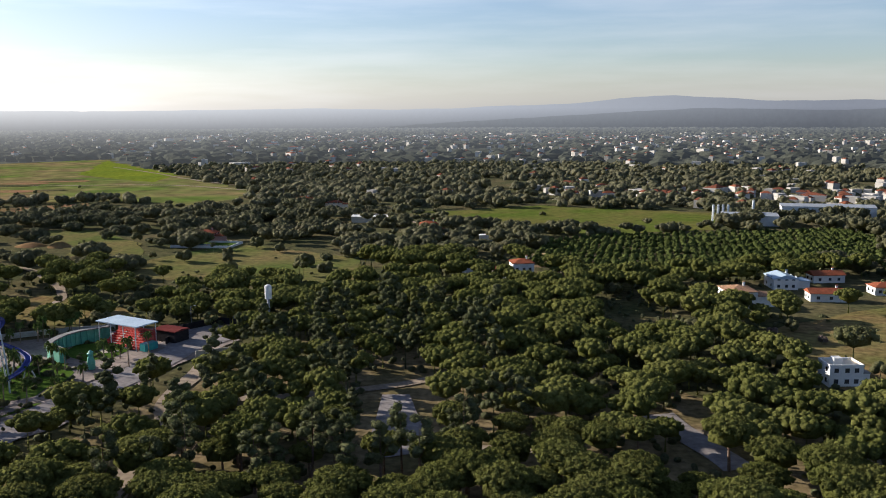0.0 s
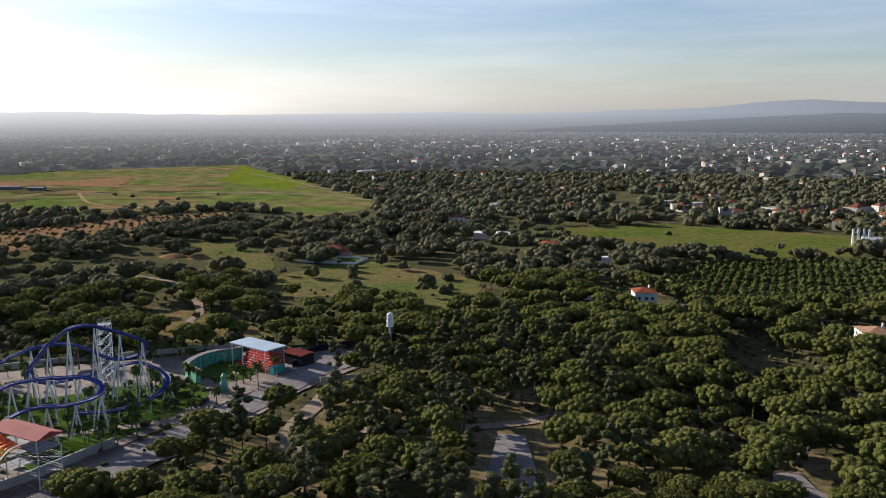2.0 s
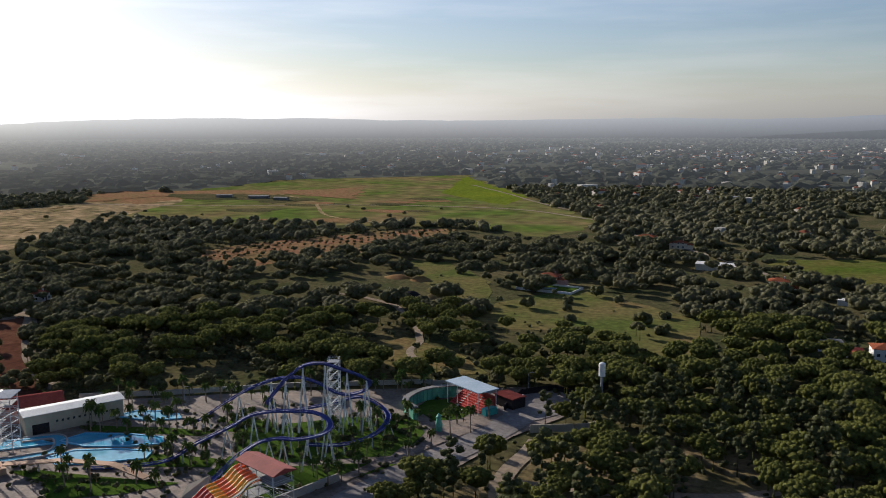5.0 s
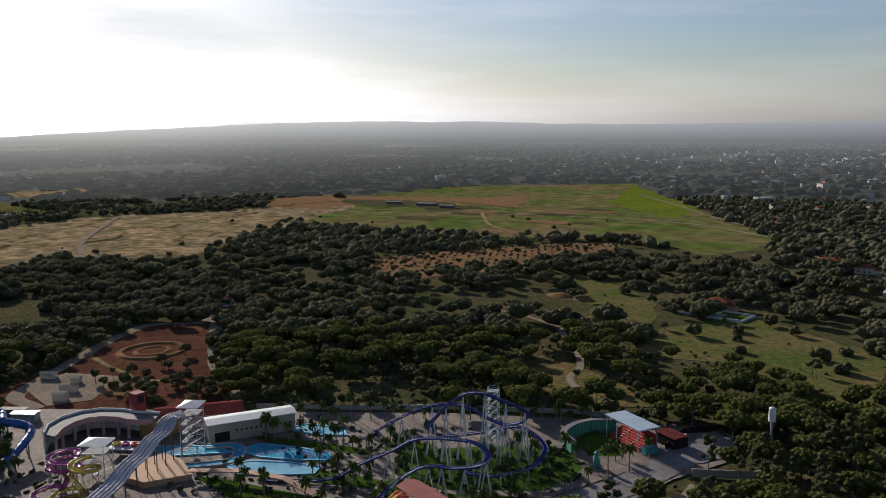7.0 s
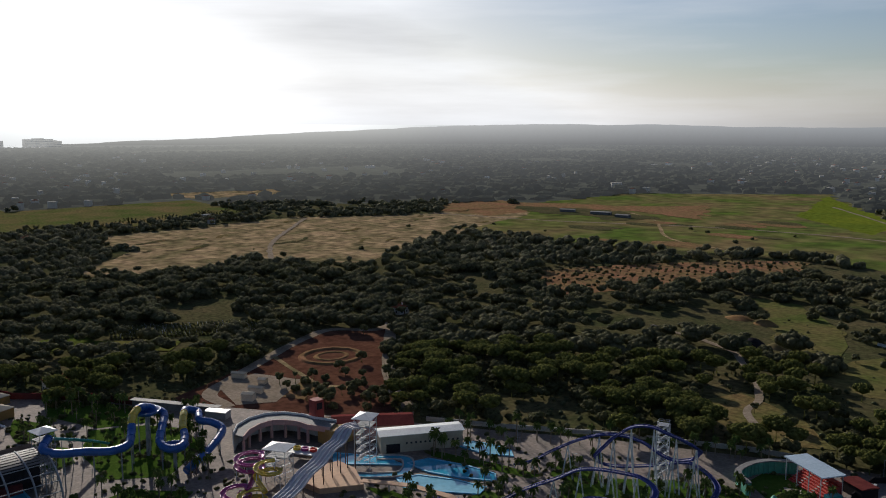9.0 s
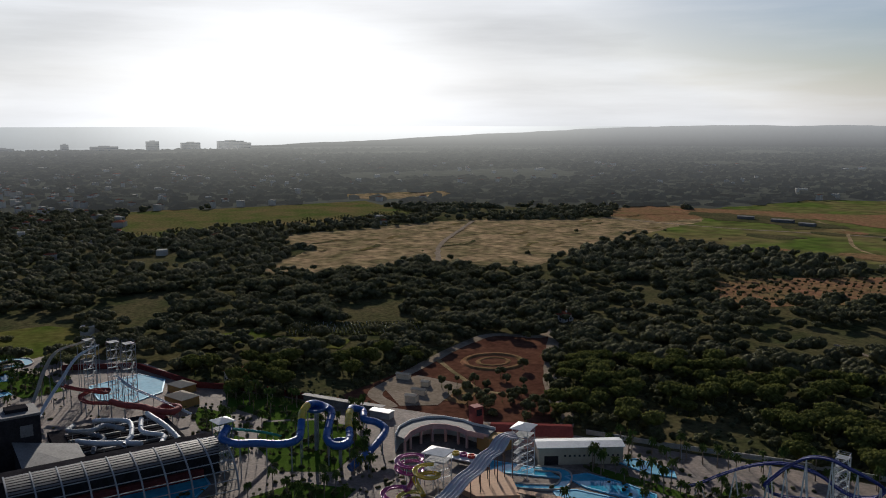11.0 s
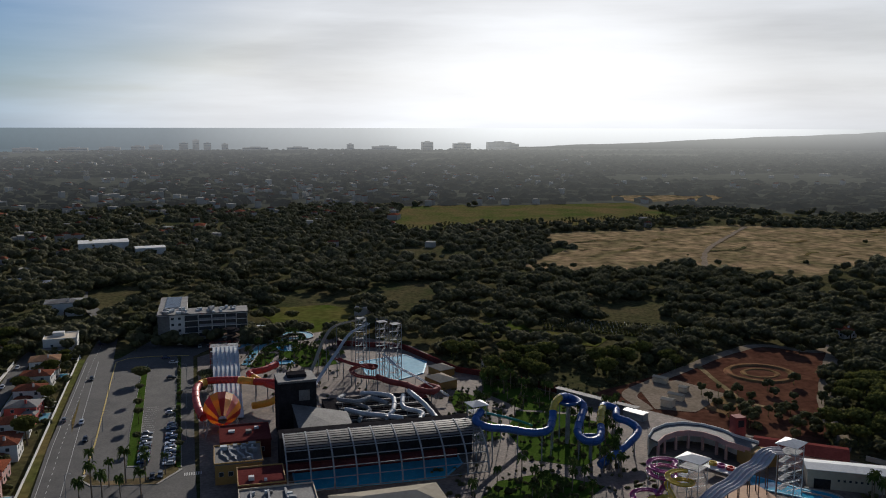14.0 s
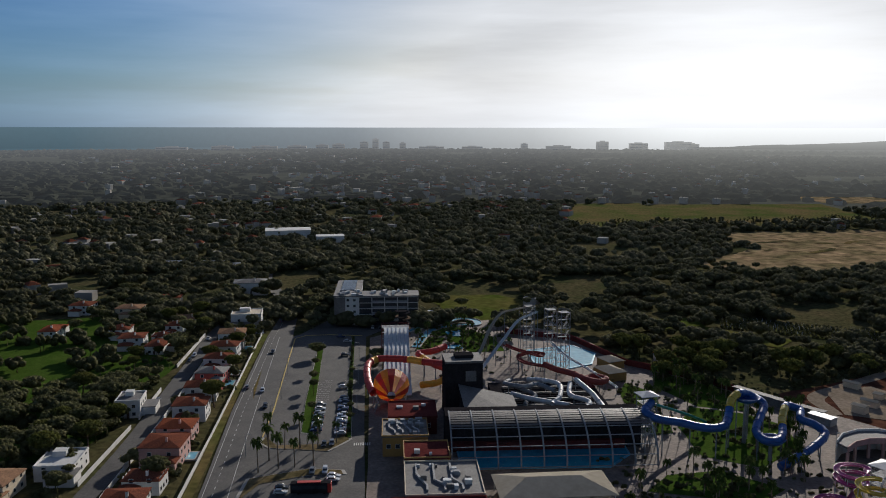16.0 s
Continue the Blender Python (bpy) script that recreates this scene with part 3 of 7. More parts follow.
# undergrowth
x, y = scatter(rng, 5.6, 100, 430)
keep = ~is_open(x, y) & (rng.random(len(x)) < 0.85)
joined("undergrowth", "round", [(px, py, rng.uniform(0.6, 1.9), rng.uniform(0.8, 2.4)) for px, py in zip(x[keep], y[keep])], 9, M_OLIVE, "low grey-green bushes and scrub", 28, trunk=False, rise=0.75, few=3)
# farther woodland
x, y = scatter(rng, 11.0, 420, 1250)
keep = ~is_open(x, y) & (clumpy(x, y, 0.008, 4.0) + 0.6 * clumpy(x, y, 0.03, 8.0) > -0.36) & (rng.random(len(x)) < 0.92)
far_trees = [(px, py, 3.2 + 6.0 * rng.random() ** 1.6, rng.uniform(4.5, 9.5)) for px, py in zip(x[keep], y[keep])]
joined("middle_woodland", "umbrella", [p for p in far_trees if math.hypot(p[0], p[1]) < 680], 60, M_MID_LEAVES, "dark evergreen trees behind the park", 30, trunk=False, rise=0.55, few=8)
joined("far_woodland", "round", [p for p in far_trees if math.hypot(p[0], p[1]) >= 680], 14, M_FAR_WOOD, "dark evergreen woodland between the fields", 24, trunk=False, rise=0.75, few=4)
x, y = scatter(rng, 34, 1250, 4700, -32, 120)
keep = ~is_open(x, y) & (clumpy(x, y, 0.002, 6.0) > -0.35)
shore = np.hypot(x, y) < 4300
keep &= shore | (np.degrees(np.arctan2(-x, y)) < 60)
farthest = [(px, py, rng.uniform(9, 20), rng.uniform(6, 11)) for px, py in zip(x[keep], y[keep])]


def low_blobs(name, places, material, label, seed):
    """Flat clumps of far canopy, joined."""
    rng = np.random.default_rng(seed)
    base = np.array([(math.cos(k * math.tau / 6) * q, math.sin(k * math.tau / 6) * q, h) for q, h in ((1, 0), (0.85, 0.6)) for k in range(6)] + [(0, 0, 1)])
    tri = [(k, (k + 1) % 6, 6 + (k + 1) % 6, 6 + k) for k in range(6)] + [(6 + k, 6 + (k + 1) % 6, 12) for k in range(6)]
    verts, faces = [], []
    for x, y, r, h in places:
        n0 = len(verts)
        verts += (base * (1 + rng.uniform(-0.25, 0.25, (13, 1))) * np.array([r, r, h]) + np.array([x, y, -0.2])).tolist()
        faces += [[i + n0 for i in t] for t in tri]
    return tagged(new(name, mesh_from(name, verts, faces, material)), label, "trees", kind="stuff")


# painted haze: plain and far trees glow more with distance
M_HAZE = haze_glow("hazy_distance", (0.055, 0.06, 0.045), 0.035, 0.48, 1150, 4800, "radius")
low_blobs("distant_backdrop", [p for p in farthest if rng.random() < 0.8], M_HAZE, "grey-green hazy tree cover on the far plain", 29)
bm = bmesh.new()
for k in range(180):
    a, b = radians(-60 + k), radians(-59 + k)
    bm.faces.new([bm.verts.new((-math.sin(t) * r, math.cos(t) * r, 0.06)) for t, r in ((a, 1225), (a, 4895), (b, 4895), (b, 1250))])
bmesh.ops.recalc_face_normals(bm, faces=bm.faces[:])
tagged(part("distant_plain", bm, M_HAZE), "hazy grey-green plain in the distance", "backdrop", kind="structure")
# water that glows with painted haze and sun glare
M_SEA = haze_glow("hazy_sea_water", (0.04, 0.06, 0.07), 0.2, 0.8, 1700, 4800, "radius", SEALIGHT)
bm = bmesh.new()
for k in range(80):
    a, b = radians(70.5 + k), radians(71.5 + k)
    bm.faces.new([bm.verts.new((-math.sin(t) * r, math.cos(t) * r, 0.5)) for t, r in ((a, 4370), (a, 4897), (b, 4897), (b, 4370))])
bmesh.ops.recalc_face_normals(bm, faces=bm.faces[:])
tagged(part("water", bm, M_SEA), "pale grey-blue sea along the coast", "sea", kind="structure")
# scattered trees on the open fields
x, y = scatter(rng, 26, 110, 1000)
spots = []
for key, odds in (("meadow", 0.85), ("meadow2", 0.85), ("brown_park", 0.7), ("brown_r", 0.5), ("far_green", 0.10), ("rows_red", 0.5), ("grass_w", 0.25), ("midfield", 0.07), ("tan", 0.03), ("green_l", 0.1)):
    hitm = inside(x, y, FIELDS[key]) & (rng.random(len(x)) < odds)
    grown = 1.5 if key in ("meadow", "meadow2", "brown_park") else 1.0
    spots += [(px, py, rng.uniform(1.3, 3.6) * grown, rng.uniform(2.5, 5.5) * grown) for px, py in zip(x[hitm], y[hitm])]
spots += [(px, py, 3.2, 6.5) for px, py in DIRT_TREES]
spots += [(px, py, rng.uniform(1.4, 3.4), rng.uniform(3.0, 6.5)) for px, py in zip(rng.uniform(-312, -252, 34), rng.uniform(196, 236, 34)) if inside(np.array([px]), np.array([py]), FIELDS["dirt"])[0]]
gx, gy = scatter(rng, 8, 200, 560, 60, 124)
gk = inside(gx, gy, FIELDS["grass_w"]) & (clumpy(gx, gy, 0.03, 9.0) > 0.08)
spots += [(px, py, rng.uniform(3.0, 5.6), rng.uniform(5.5, 9.5)) for px, py in zip(gx[gk], gy[gk])]
gx, gy = scatter(rng, 7, 150, 560)
for key, share in (("brown_r", 0.35), ("meadow", 0.12), ("meadow2", 0.2), ("brown_park", 0.15)):
    gk = inside(gx, gy, FIELDS[key]) & (rng.random(len(gx)) < share)
    spots += [(px, py, rng.uniform(0.5, 1.3), rng.uniform(0.7, 1.8)) for px, py in zip(gx[gk], gy[gk])]
joined("field_trees", "round", spots, 70, M_PINE_DARK, "scattered dark round trees on open fields", 26, rise=0.8)
# citrus orchard in rows
rows = []
for i in range(-60, 60):
    for k in range(-60, 60):
        px, py = 150 + i * 4.2 + k * 1.4, 445 + k * 5.6 - i * 0.9
        rows.append((px + rng.uniform(-0.5, 0.5), py + rng.uniform(-0.5, 0.5)))
rows = np.array(rows)
rows = rows[inside(rows[:, 0], rows[:, 1], FIELDS["citrus"])]
joined("citrus_orchard", "round", [(a, b, rng.uniform(2.1, 2.9), rng.uniform(2.6, 3.9)) for a, b in rows], 22, M_CITRUS, "dark green citrus trees planted in rows", 27, trunk=False, rise=0.8, few=4)


# ---- more materials ----
M_WHITE = surf("white_render", (0.66, 0.65, 0.62), (0.55, 0.54, 0.51), 0.2, 1.5, 0.85, var=0.06, each=0.06)
M_CREAM = surf("cream_render", (0.62, 0.52, 0.38), (0.55, 0.46, 0.34), 0.2, 1.5, 0.85, var=0.08)
M_PINK = surf("pink_render", (0.50, 0.30, 0.26), (0.44, 0.26, 0.23), 0.2, 1.5, 0.85, var=0.08)
M_REDWALL = surf("red_render", (0.42, 0.07, 0.05), (0.36, 0.06, 0.05), 0.2, 1.5, 0.8, var=0.08)
M_OCHRE = surf("ochre_render", (0.36, 0.21, 0.06), (0.30, 0.17, 0.05), 0.2, 1.5, 0.85, var=0.08)
M_TILE = surf("terracotta_tiles", (0.20, 0.068, 0.040), (0.14, 0.056, 0.038), 0.4, 3.0, 0.97, var=0.4, bump=0.08)
M_TILE_ORANGE = surf("orange_tiles", (0.27, 0.085, 0.045), (0.20, 0.068, 0.038), 0.4, 3.0, 0.97, var=0.35, bump=0.08)
M_TILE_PALE = surf("pale_tiles", (0.32, 0.19, 0.115), (0.25, 0.15, 0.095), 0.4, 3.0, 0.97, var=0.35, bump=0.08)
M_DULLRED = surf("dull_red_roofing", (0.11, 0.030, 0.028), (0.145, 0.042, 0.038), 0.2, 1.2, 0.95, var=0.15)
M_GREYROOF = surf("grey_roofing", (0.17, 0.165, 0.16), (0.11, 0.105, 0.10), 0.15, 1.5, 0.8, var=0.2)
M_METAL = surf("corrugated_metal", (0.40, 0.42, 0.43), (0.32, 0.34, 0.35), 0.1, 1.5, 0.6, metal=0.5, var=0.12)
M_BLUEROOF = surf("blue_grey_sheet_roof", (0.33, 0.42, 0.50), (0.27, 0.36, 0.44), 0.1, 1.5, 0.8, var=0.1)
M_STEEL = surf("galvanised_steel", (0.30, 0.31, 0.32), (0.20, 0.21, 0.22), 0.3, 2.0, 0.8, metal=0.1, var=0.12)
M_WHITESTEEL = surf("white_painted_steel", (0.55, 0.57, 0.57), (0.46, 0.48, 0.49), 0.3, 2.0, 0.55, var=0.1)
M_DARK = surf("dark_cladding", (0.022, 0.02, 0.022), (0.034, 0.032, 0.034), 0.3, 1.5, 0.93, var=0.2)
M_GLASS_DARK = surf("dark_window_glass", (0.03, 0.035, 0.04), (0.045, 0.05, 0.055), 0.3, 1.0, 0.12, var=0.1)
M_PAVING = surf("pale_paving", (0.205, 0.155, 0.125), (0.12, 0.095, 0.078), 0.12, 0.9, 0.9, var=0.28)
M_DECK = surf("terracotta_deck", (0.48, 0.29, 0.17), (0.42, 0.25, 0.15), 0.12, 0.9, 0.85, var=0.1)
M_KERB = surf("kerb_concrete", (0.40, 0.375, 0.335), (0.33, 0.305, 0.27), 0.3, 2.0, 0.9, var=0.1)
M_YELLOWLINE = surf("yellow_kerb_paint", (0.55, 0.40, 0.10), (0.45, 0.33, 0.10), 0.3, 2.0, 0.8, var=0.15)
M_LINE = surf("white_road_paint", (0.55, 0.55, 0.53), (0.42, 0.42, 0.40), 0.4, 3.0, 0.8, var=0.2)
M_POOL = surf("pool_water", (0.04, 0.30, 0.46), (0.06, 0.38, 0.55), 0.08, 0.5, 0.06, var=0.12, bump=0.03)
M_POOLPALE = surf("shallow_pool_water", (0.22, 0.48, 0.58), (0.15, 0.40, 0.52), 0.08, 0.5, 0.08, var=0.12, bump=0.03)
M_POOLBLUE = surf("pool_basin_paint", (0.08, 0.36, 0.55), (0.10, 0.42, 0.60), 0.1, 1.0, 0.5, var=0.1)
M_BLUE = surf("deep_blue_fibreglass", (0.010, 0.065, 0.24), (0.016, 0.09, 0.30), 0.2, 1.0, 0.42, var=0.08)
M_TRACKBLUE = surf("dark_blue_track_steel", (0.022, 0.035, 0.17), (0.032, 0.05, 0.22), 0.3, 1.0, 0.7, var=0.12)
M_SLIDE_YELLOW = surf("yellow_fibreglass", (0.58, 0.42, 0.05), (0.50, 0.36, 0.05), 0.2, 1.0, 0.25, var=0.08)
M_SLIDE_RED = surf("red_fibreglass", (0.52, 0.035, 0.02), (0.45, 0.03, 0.02), 0.2, 1.0, 0.5, var=0.08)
M_SLIDE_ORANGE = surf("orange_fibreglass", (0.75, 0.16, 0.03), (0.68, 0.13, 0.03), 0.2, 1.0, 0.5, var=0.08)
M_SLIDE_AMBER = surf("amber_fibreglass", (0.80, 0.38, 0.03), (0.72, 0.33, 0.03), 0.2, 1.0, 0.5, var=0.08)
M_SLIDE_BROWN = surf("brick_red_fibreglass", (0.21, 0.036, 0.03), (0.26, 0.05, 0.04), 0.2, 1.0, 0.85, var=0.1)
M_SLIDE_PURPLE = surf("purple_fibreglass", (0.30, 0.035, 0.16), (0.36, 0.05, 0.20), 0.2, 1.0, 0.28, var=0.08)
M_SLIDE_WHITE = surf("white_fibreglass", (0.55, 0.56, 0.56), (0.44, 0.46, 0.48), 0.2, 1.0, 0.6, var=0.08)
M_SLIDE_GREY = surf("grey_lilac_fibreglass", (0.40, 0.37, 0.42), (0.46, 0.44, 0.46), 0.2, 1.0, 0.3, var=0.08)
M_TEAL = surf("teal_fibreglass", (0.03, 0.27, 0.26), (0.04, 0.33, 0.32), 0.2, 1.0, 0.35, var=0.1)
M_GREENPAINT = surf("sea_green_paint", (0.10, 0.36, 0.26), (0.08, 0.30, 0.22), 0.3, 1.0, 0.6, var=0.12)
M_CANVAS = surf("beige_canvas", (0.42, 0.375, 0.30), (0.34, 0.305, 0.24), 0.1, 0.8, 0.95, var=0.1)
M_PALMTRUNK = surf("palm_trunk", (0.20, 0.15, 0.11), (0.27, 0.21, 0.15), 0.5, 3.0, 0.95, var=0.25)
M_FROND = surf("palm_fronds", (0.065, 0.10, 0.025), (0.10, 0.13, 0.04), 0.2, 1.0, each=0.4, var=0.25, leaf=0.25)
M_RUBBER = surf("tyre_rubber", (0.02, 0.02, 0.02), (0.03, 0.03, 0.03), 1, 5, 0.9, var=0.1)
PAINTS = [surf("car_paint", c, tuple(k * 0.9 for k in c), 0.5, 2.0, 0.25, metal=0.2, var=0.04) for c in ((0.62, 0.63, 0.64), (0.05, 0.055, 0.06), (0.22, 0.23, 0.24), (0.03, 0.05, 0.12), (0.30, 0.03, 0.03))]
M_PANE = bpy.data.materials.new("clear_glazing")
M_PANE.use_nodes = True
_n = M_PANE.node_tree
_n.nodes.clear()
_o, _a, _b, _m, _f = [_n.nodes.new("ShaderNode" + k) for k in ("OutputMaterial", "BsdfTransparent", "BsdfGlossy", "MixShader", "Fresnel")]
_a.inputs[0].default_value, _b.inputs["Roughness"].default_value = (0.88, 0.92, 0.93, 1), 0.05
_f.inputs["IOR"].default_value = 1.15
link(_n, _f, 0, _m, 0), link(_n, _a, 0, _m, 1), link(_n, _b, 0, _m, 2), link(_n, _m, 0, _o, 0)


# ---- shape builders ----
def box(bm, x0, x1, y0, y1, z0, z1, bevel=0.0):
    v = [bm.verts.new((x, y, z)) for z in (z0, z1) for x, y in ((x0, y0), (x1, y0), (x1, y1), (x0, y1))]
    fs = [bm.faces.new([v[i] for i in f]) for f in ((3, 2, 1, 0), (4, 5, 6, 7), (0, 1, 5, 4), (1, 2, 6, 5), (2, 3, 7, 6), (3, 0, 4, 7))]
    if bevel:
        bmesh.ops.bevel(bm, geom=[e for e in {e for f in fs for e in f.edges}], offset=bevel, segments=1, affect="EDGES")
    return bm


def boxed(*a, **k):
    return box(bmesh.new(), *a, **k)


def prism(outline, z0, z1):
    """An upright solid on a flat outline."""
    bm = bmesh.new()
    low = [bm.verts.new((x, y, z0)) for x, y in outline]
    top = [bm.verts.new((x, y, z1)) for x, y in outline]
    n = len(outline)
    for k in range(n):
        bm.faces.new((low[k], low[(k + 1) % n], top[(k + 1) % n], top[k]))
    bm.faces.new(top)
    bm.faces.new(low[::-1])
    bmesh.ops.recalc_face_normals(bm, faces=bm.faces[:])
    return bm


def hip(x0, x1, y0, y1, z, rise, gable=False):
    """A tiled roof with overhanging eaves and a ridge along its longer side."""
    bm = bmesh.new()
    t = 0.18
    w, d = x1 - x0, y1 - y0
    if w >= d:
        inset = 0 if gable else d / 2
        ridge = [(x0 + inset, (y0 + y1) / 2), (x1 - inset, (y0 + y1) / 2)]
        sides = ((0, 1, 5, 4), (2, 3, 4, 5), (1, 2, 5), (3, 0, 4))
    else:
        inset = 0 if gable else w / 2
        ridge = [((x0 + x1) / 2, y0 + inset), ((x0 + x1) / 2, y1 - inset)]
        sides = ((1, 2, 5, 4), (3, 0, 4, 5), (0, 1, 4), (2, 3, 5))
    v = [bm.verts.new((x, y, z)) for x, y in ((x0, y0), (x1, y0), (x1, y1), (x0, y1))] + [bm.verts.new((x, y, z + rise)) for x, y in ridge]
    for s in sides:
        bm.faces.new([v[i] for i in s])
    u = [bm.verts.new((x, y, z - t)) for x, y in ((x0, y0), (x1, y0), (x1, y1), (x0, y1))]
    bm.faces.new(u[::-1])
    for k in range(4):
        bm.faces.new((u[k], u[(k + 1) % 4], v[(k + 1) % 4], v[k]))
    return bm


def sweep(bm, line, profile, closed=True, ups=None):
    """Carries a cross-section of (across, up) along a line of 3D points."""
    rings = []
    for i, p in enumerate(line):
        a, b = line[max(0, i - 1)], line[min(len(line) - 1, i + 1)]
        d = (b - a).normalized()
        side = d.cross(Vector((0, 0, 1)))
        if side.length < 1e-3:
            side = Vector((1, 0, 0))
        side.normalize()
        up = side.cross(d)
        rings.append([bm.verts.new(p + side * u + up * v) for u, v in profile])
    n = len(profile)
    for r, s in zip(rings, rings[1:]):
        for k in range(n if closed else n - 1):
            bm.faces.new((r[k], r[(k + 1) % n], s[(k + 1) % n], s[k]))
    if closed:
        bm.faces.new(rings[0])
        bm.faces.new(rings[-1][::-1])
    return bm


def ring_profile(r, seg=10):
    return [(r * math.cos(k * math.tau / seg), r * math.sin(k * math.tau / seg)) for k in range(seg)]


def flume_profile(r, wall=0.12, seg=8):
    """A half pipe with thickness."""
    outer = [(r * math.cos(math.pi + k * math.pi / seg), r * math.sin(math.pi + k * math.pi / seg) + r * 0.6) for k in range(seg + 1)]
    inner = [((r - wall) * math.cos(math.tau - k * math.pi / seg), (r - wall) * math.sin(math.tau - k * math.pi / seg) + r * 0.6) for k in range(seg + 1)]
    return outer + inner


def V3(rows):
    return [Vector(r) for r in rows]


def windows_on(house, spots, w, h, facing):
    """Framed panes, each a part with its pane. spots: (across, z) on the wall that faces that way, at that offset."""
    axis, off = facing
    for across, z in spots:
        fr = bmesh.new()
        if axis == "x":
            s = 1 if off > 0 else -1
            box(fr, off, off + 0.05 * s, across - w / 2 - 0.08, across + w / 2 + 0.08, z - 0.08, z + h + 0.08)
            pane = boxed(off + 0.052 * s, off + 0.07 * s, across - w / 2, across + w / 2, z, z + h)
        else:
            s = 1 if off > 0 else -1
            box(fr, across - w / 2 - 0.08, across + w / 2 + 0.08, off, off + 0.05 * s, z - 0.08, z + h + 0.08)
            pane = boxed(across - w / 2, across + w / 2, off + 0.052 * s, off + 0.07 * s, z, z + h)
        win = part("window", fr, M_WHITESTEEL, house)
        part("pane", pane, M_GLASS_DARK, win)


def house(x, y, turn, w, d, h, wall, roof, label, roof_kind="hip", rise=1.6, chimney=True, wing=None, rows=None, group=""):
    """A dwelling: walls, roof, windows, a door and perhaps a lower wing."""
    ob = thing("house", x, y, 0, turn, label, "house", group)
    part("wall", boxed(-w / 2, w / 2, -d / 2, d / 2, -0.2, h), wall, ob)
    if roof_kind == "flat":
        bm = bmesh.new()
        box(bm, -w / 2 - 0.12, w / 2 + 0.12, -d / 2 - 0.12, -d / 2 + 0.18, h, h + 0.6)
        box(bm, -w / 2 - 0.12, w / 2 + 0.12, d / 2 - 0.18, d / 2 + 0.12, h, h + 0.6)
        box(bm, -w / 2 - 0.12, -w / 2 + 0.18, -d / 2 + 0.182, d / 2 - 0.182, h, h + 0.6)
        box(bm, w / 2 - 0.18, w / 2 + 0.12, -d / 2 + 0.182, d / 2 - 0.182, h, h + 0.6)
        part("parapet", bm, wall, ob)
        part("roof", boxed(-w / 2 + 0.18, w / 2 - 0.18, -d / 2 + 0.18, d / 2 - 0.18, h + 0.004, h + 0.12), roof, ob)
        part("roof_access", boxed(-w * 0.3, -w * 0.05, -d * 0.25, d * 0.1, h + 0.12, h + 1.9), wall, ob)
    else:
        part("roof", hip(-w / 2 - 0.4, w / 2 + 0.4, -d / 2 - 0.4, d / 2 + 0.4, h + 0.2, rise, roof_kind == "gable"), roof, ob)
    if chimney:
        ch = part("chimney", boxed(w * 0.22, w * 0.22 + 0.7, d * 0.1, d * 0.1 + 0.7, h, h + rise + 1.0), wall, ob)
        part("cap", boxed(w * 0.22 - 0.1, w * 0.22 + 0.8, d * 0.1 - 0.1, d * 0.1 + 0.8, h + rise + 1.0, h + rise + 1.15), roof, ch)
    levels = [1.0] if h < 4.5 else [1.0, 4.0]
    if rows:
        levels = rows
    for z in levels:
        for off in (d / 2, -d / 2):
            windows_on(ob, [(-w * 0.3, z), (w * 0.02, z), (w * 0.3, z)], 1.2, 1.2, ("y", off))
        for off in (w / 2, -w / 2):
            windows_on(ob, [(-d * 0.24, z), (d * 0.24, z)], 1.2, 1.2, ("x", off))
    part("door", boxed(w / 2 + 0.003, w / 2 + 0.08, -0.5, 0.5, 0, 2.1), M_BARK, ob, "dark wooden door")
    if wing:
        wx, wy, ww, wd, wh = wing
        part("wing_wall", boxed(wx - ww / 2, wx + ww / 2, wy - wd / 2, wy + wd / 2, -0.2, wh), wall, ob)
        if roof_kind == "flat":
            part("terrace", boxed(wx - ww / 2 - 0.1, wx + ww / 2 + 0.1, wy - wd / 2 - 0.1, wy + wd / 2 + 0.1, wh, wh + 0.3), M_GREYROOF, ob)
        else:
            part("wing_roof", hip(wx - ww / 2 - 0.35, wx + ww / 2 + 0.35, wy - wd / 2 - 0.35, wy + wd / 2 + 0.35, wh + 0.15, 1.1), roof, ob)
    return ob


def shed(name, x, y, turn, w, d, h, wall, roof, label, rise=0.8, category="building", gable=True):
    ob = thing(name, x, y, 0, turn, label, category)
    part("wall", boxed(-w / 2, w / 2, -d / 2, d / 2, -0.2, h), wall, ob)
    part("roof", hip(-w / 2 - 0.3, w / 2 + 0.3, -d / 2 - 0.3, d / 2 + 0.3, h + 0.2, rise, gable), roof, ob)
    part("gate", boxed(-1.6, 1.6, d / 2 + 0.003, d / 2 + 0.06, 0, min(3.0, h - 0.5)), M_DARK, ob)
    return ob


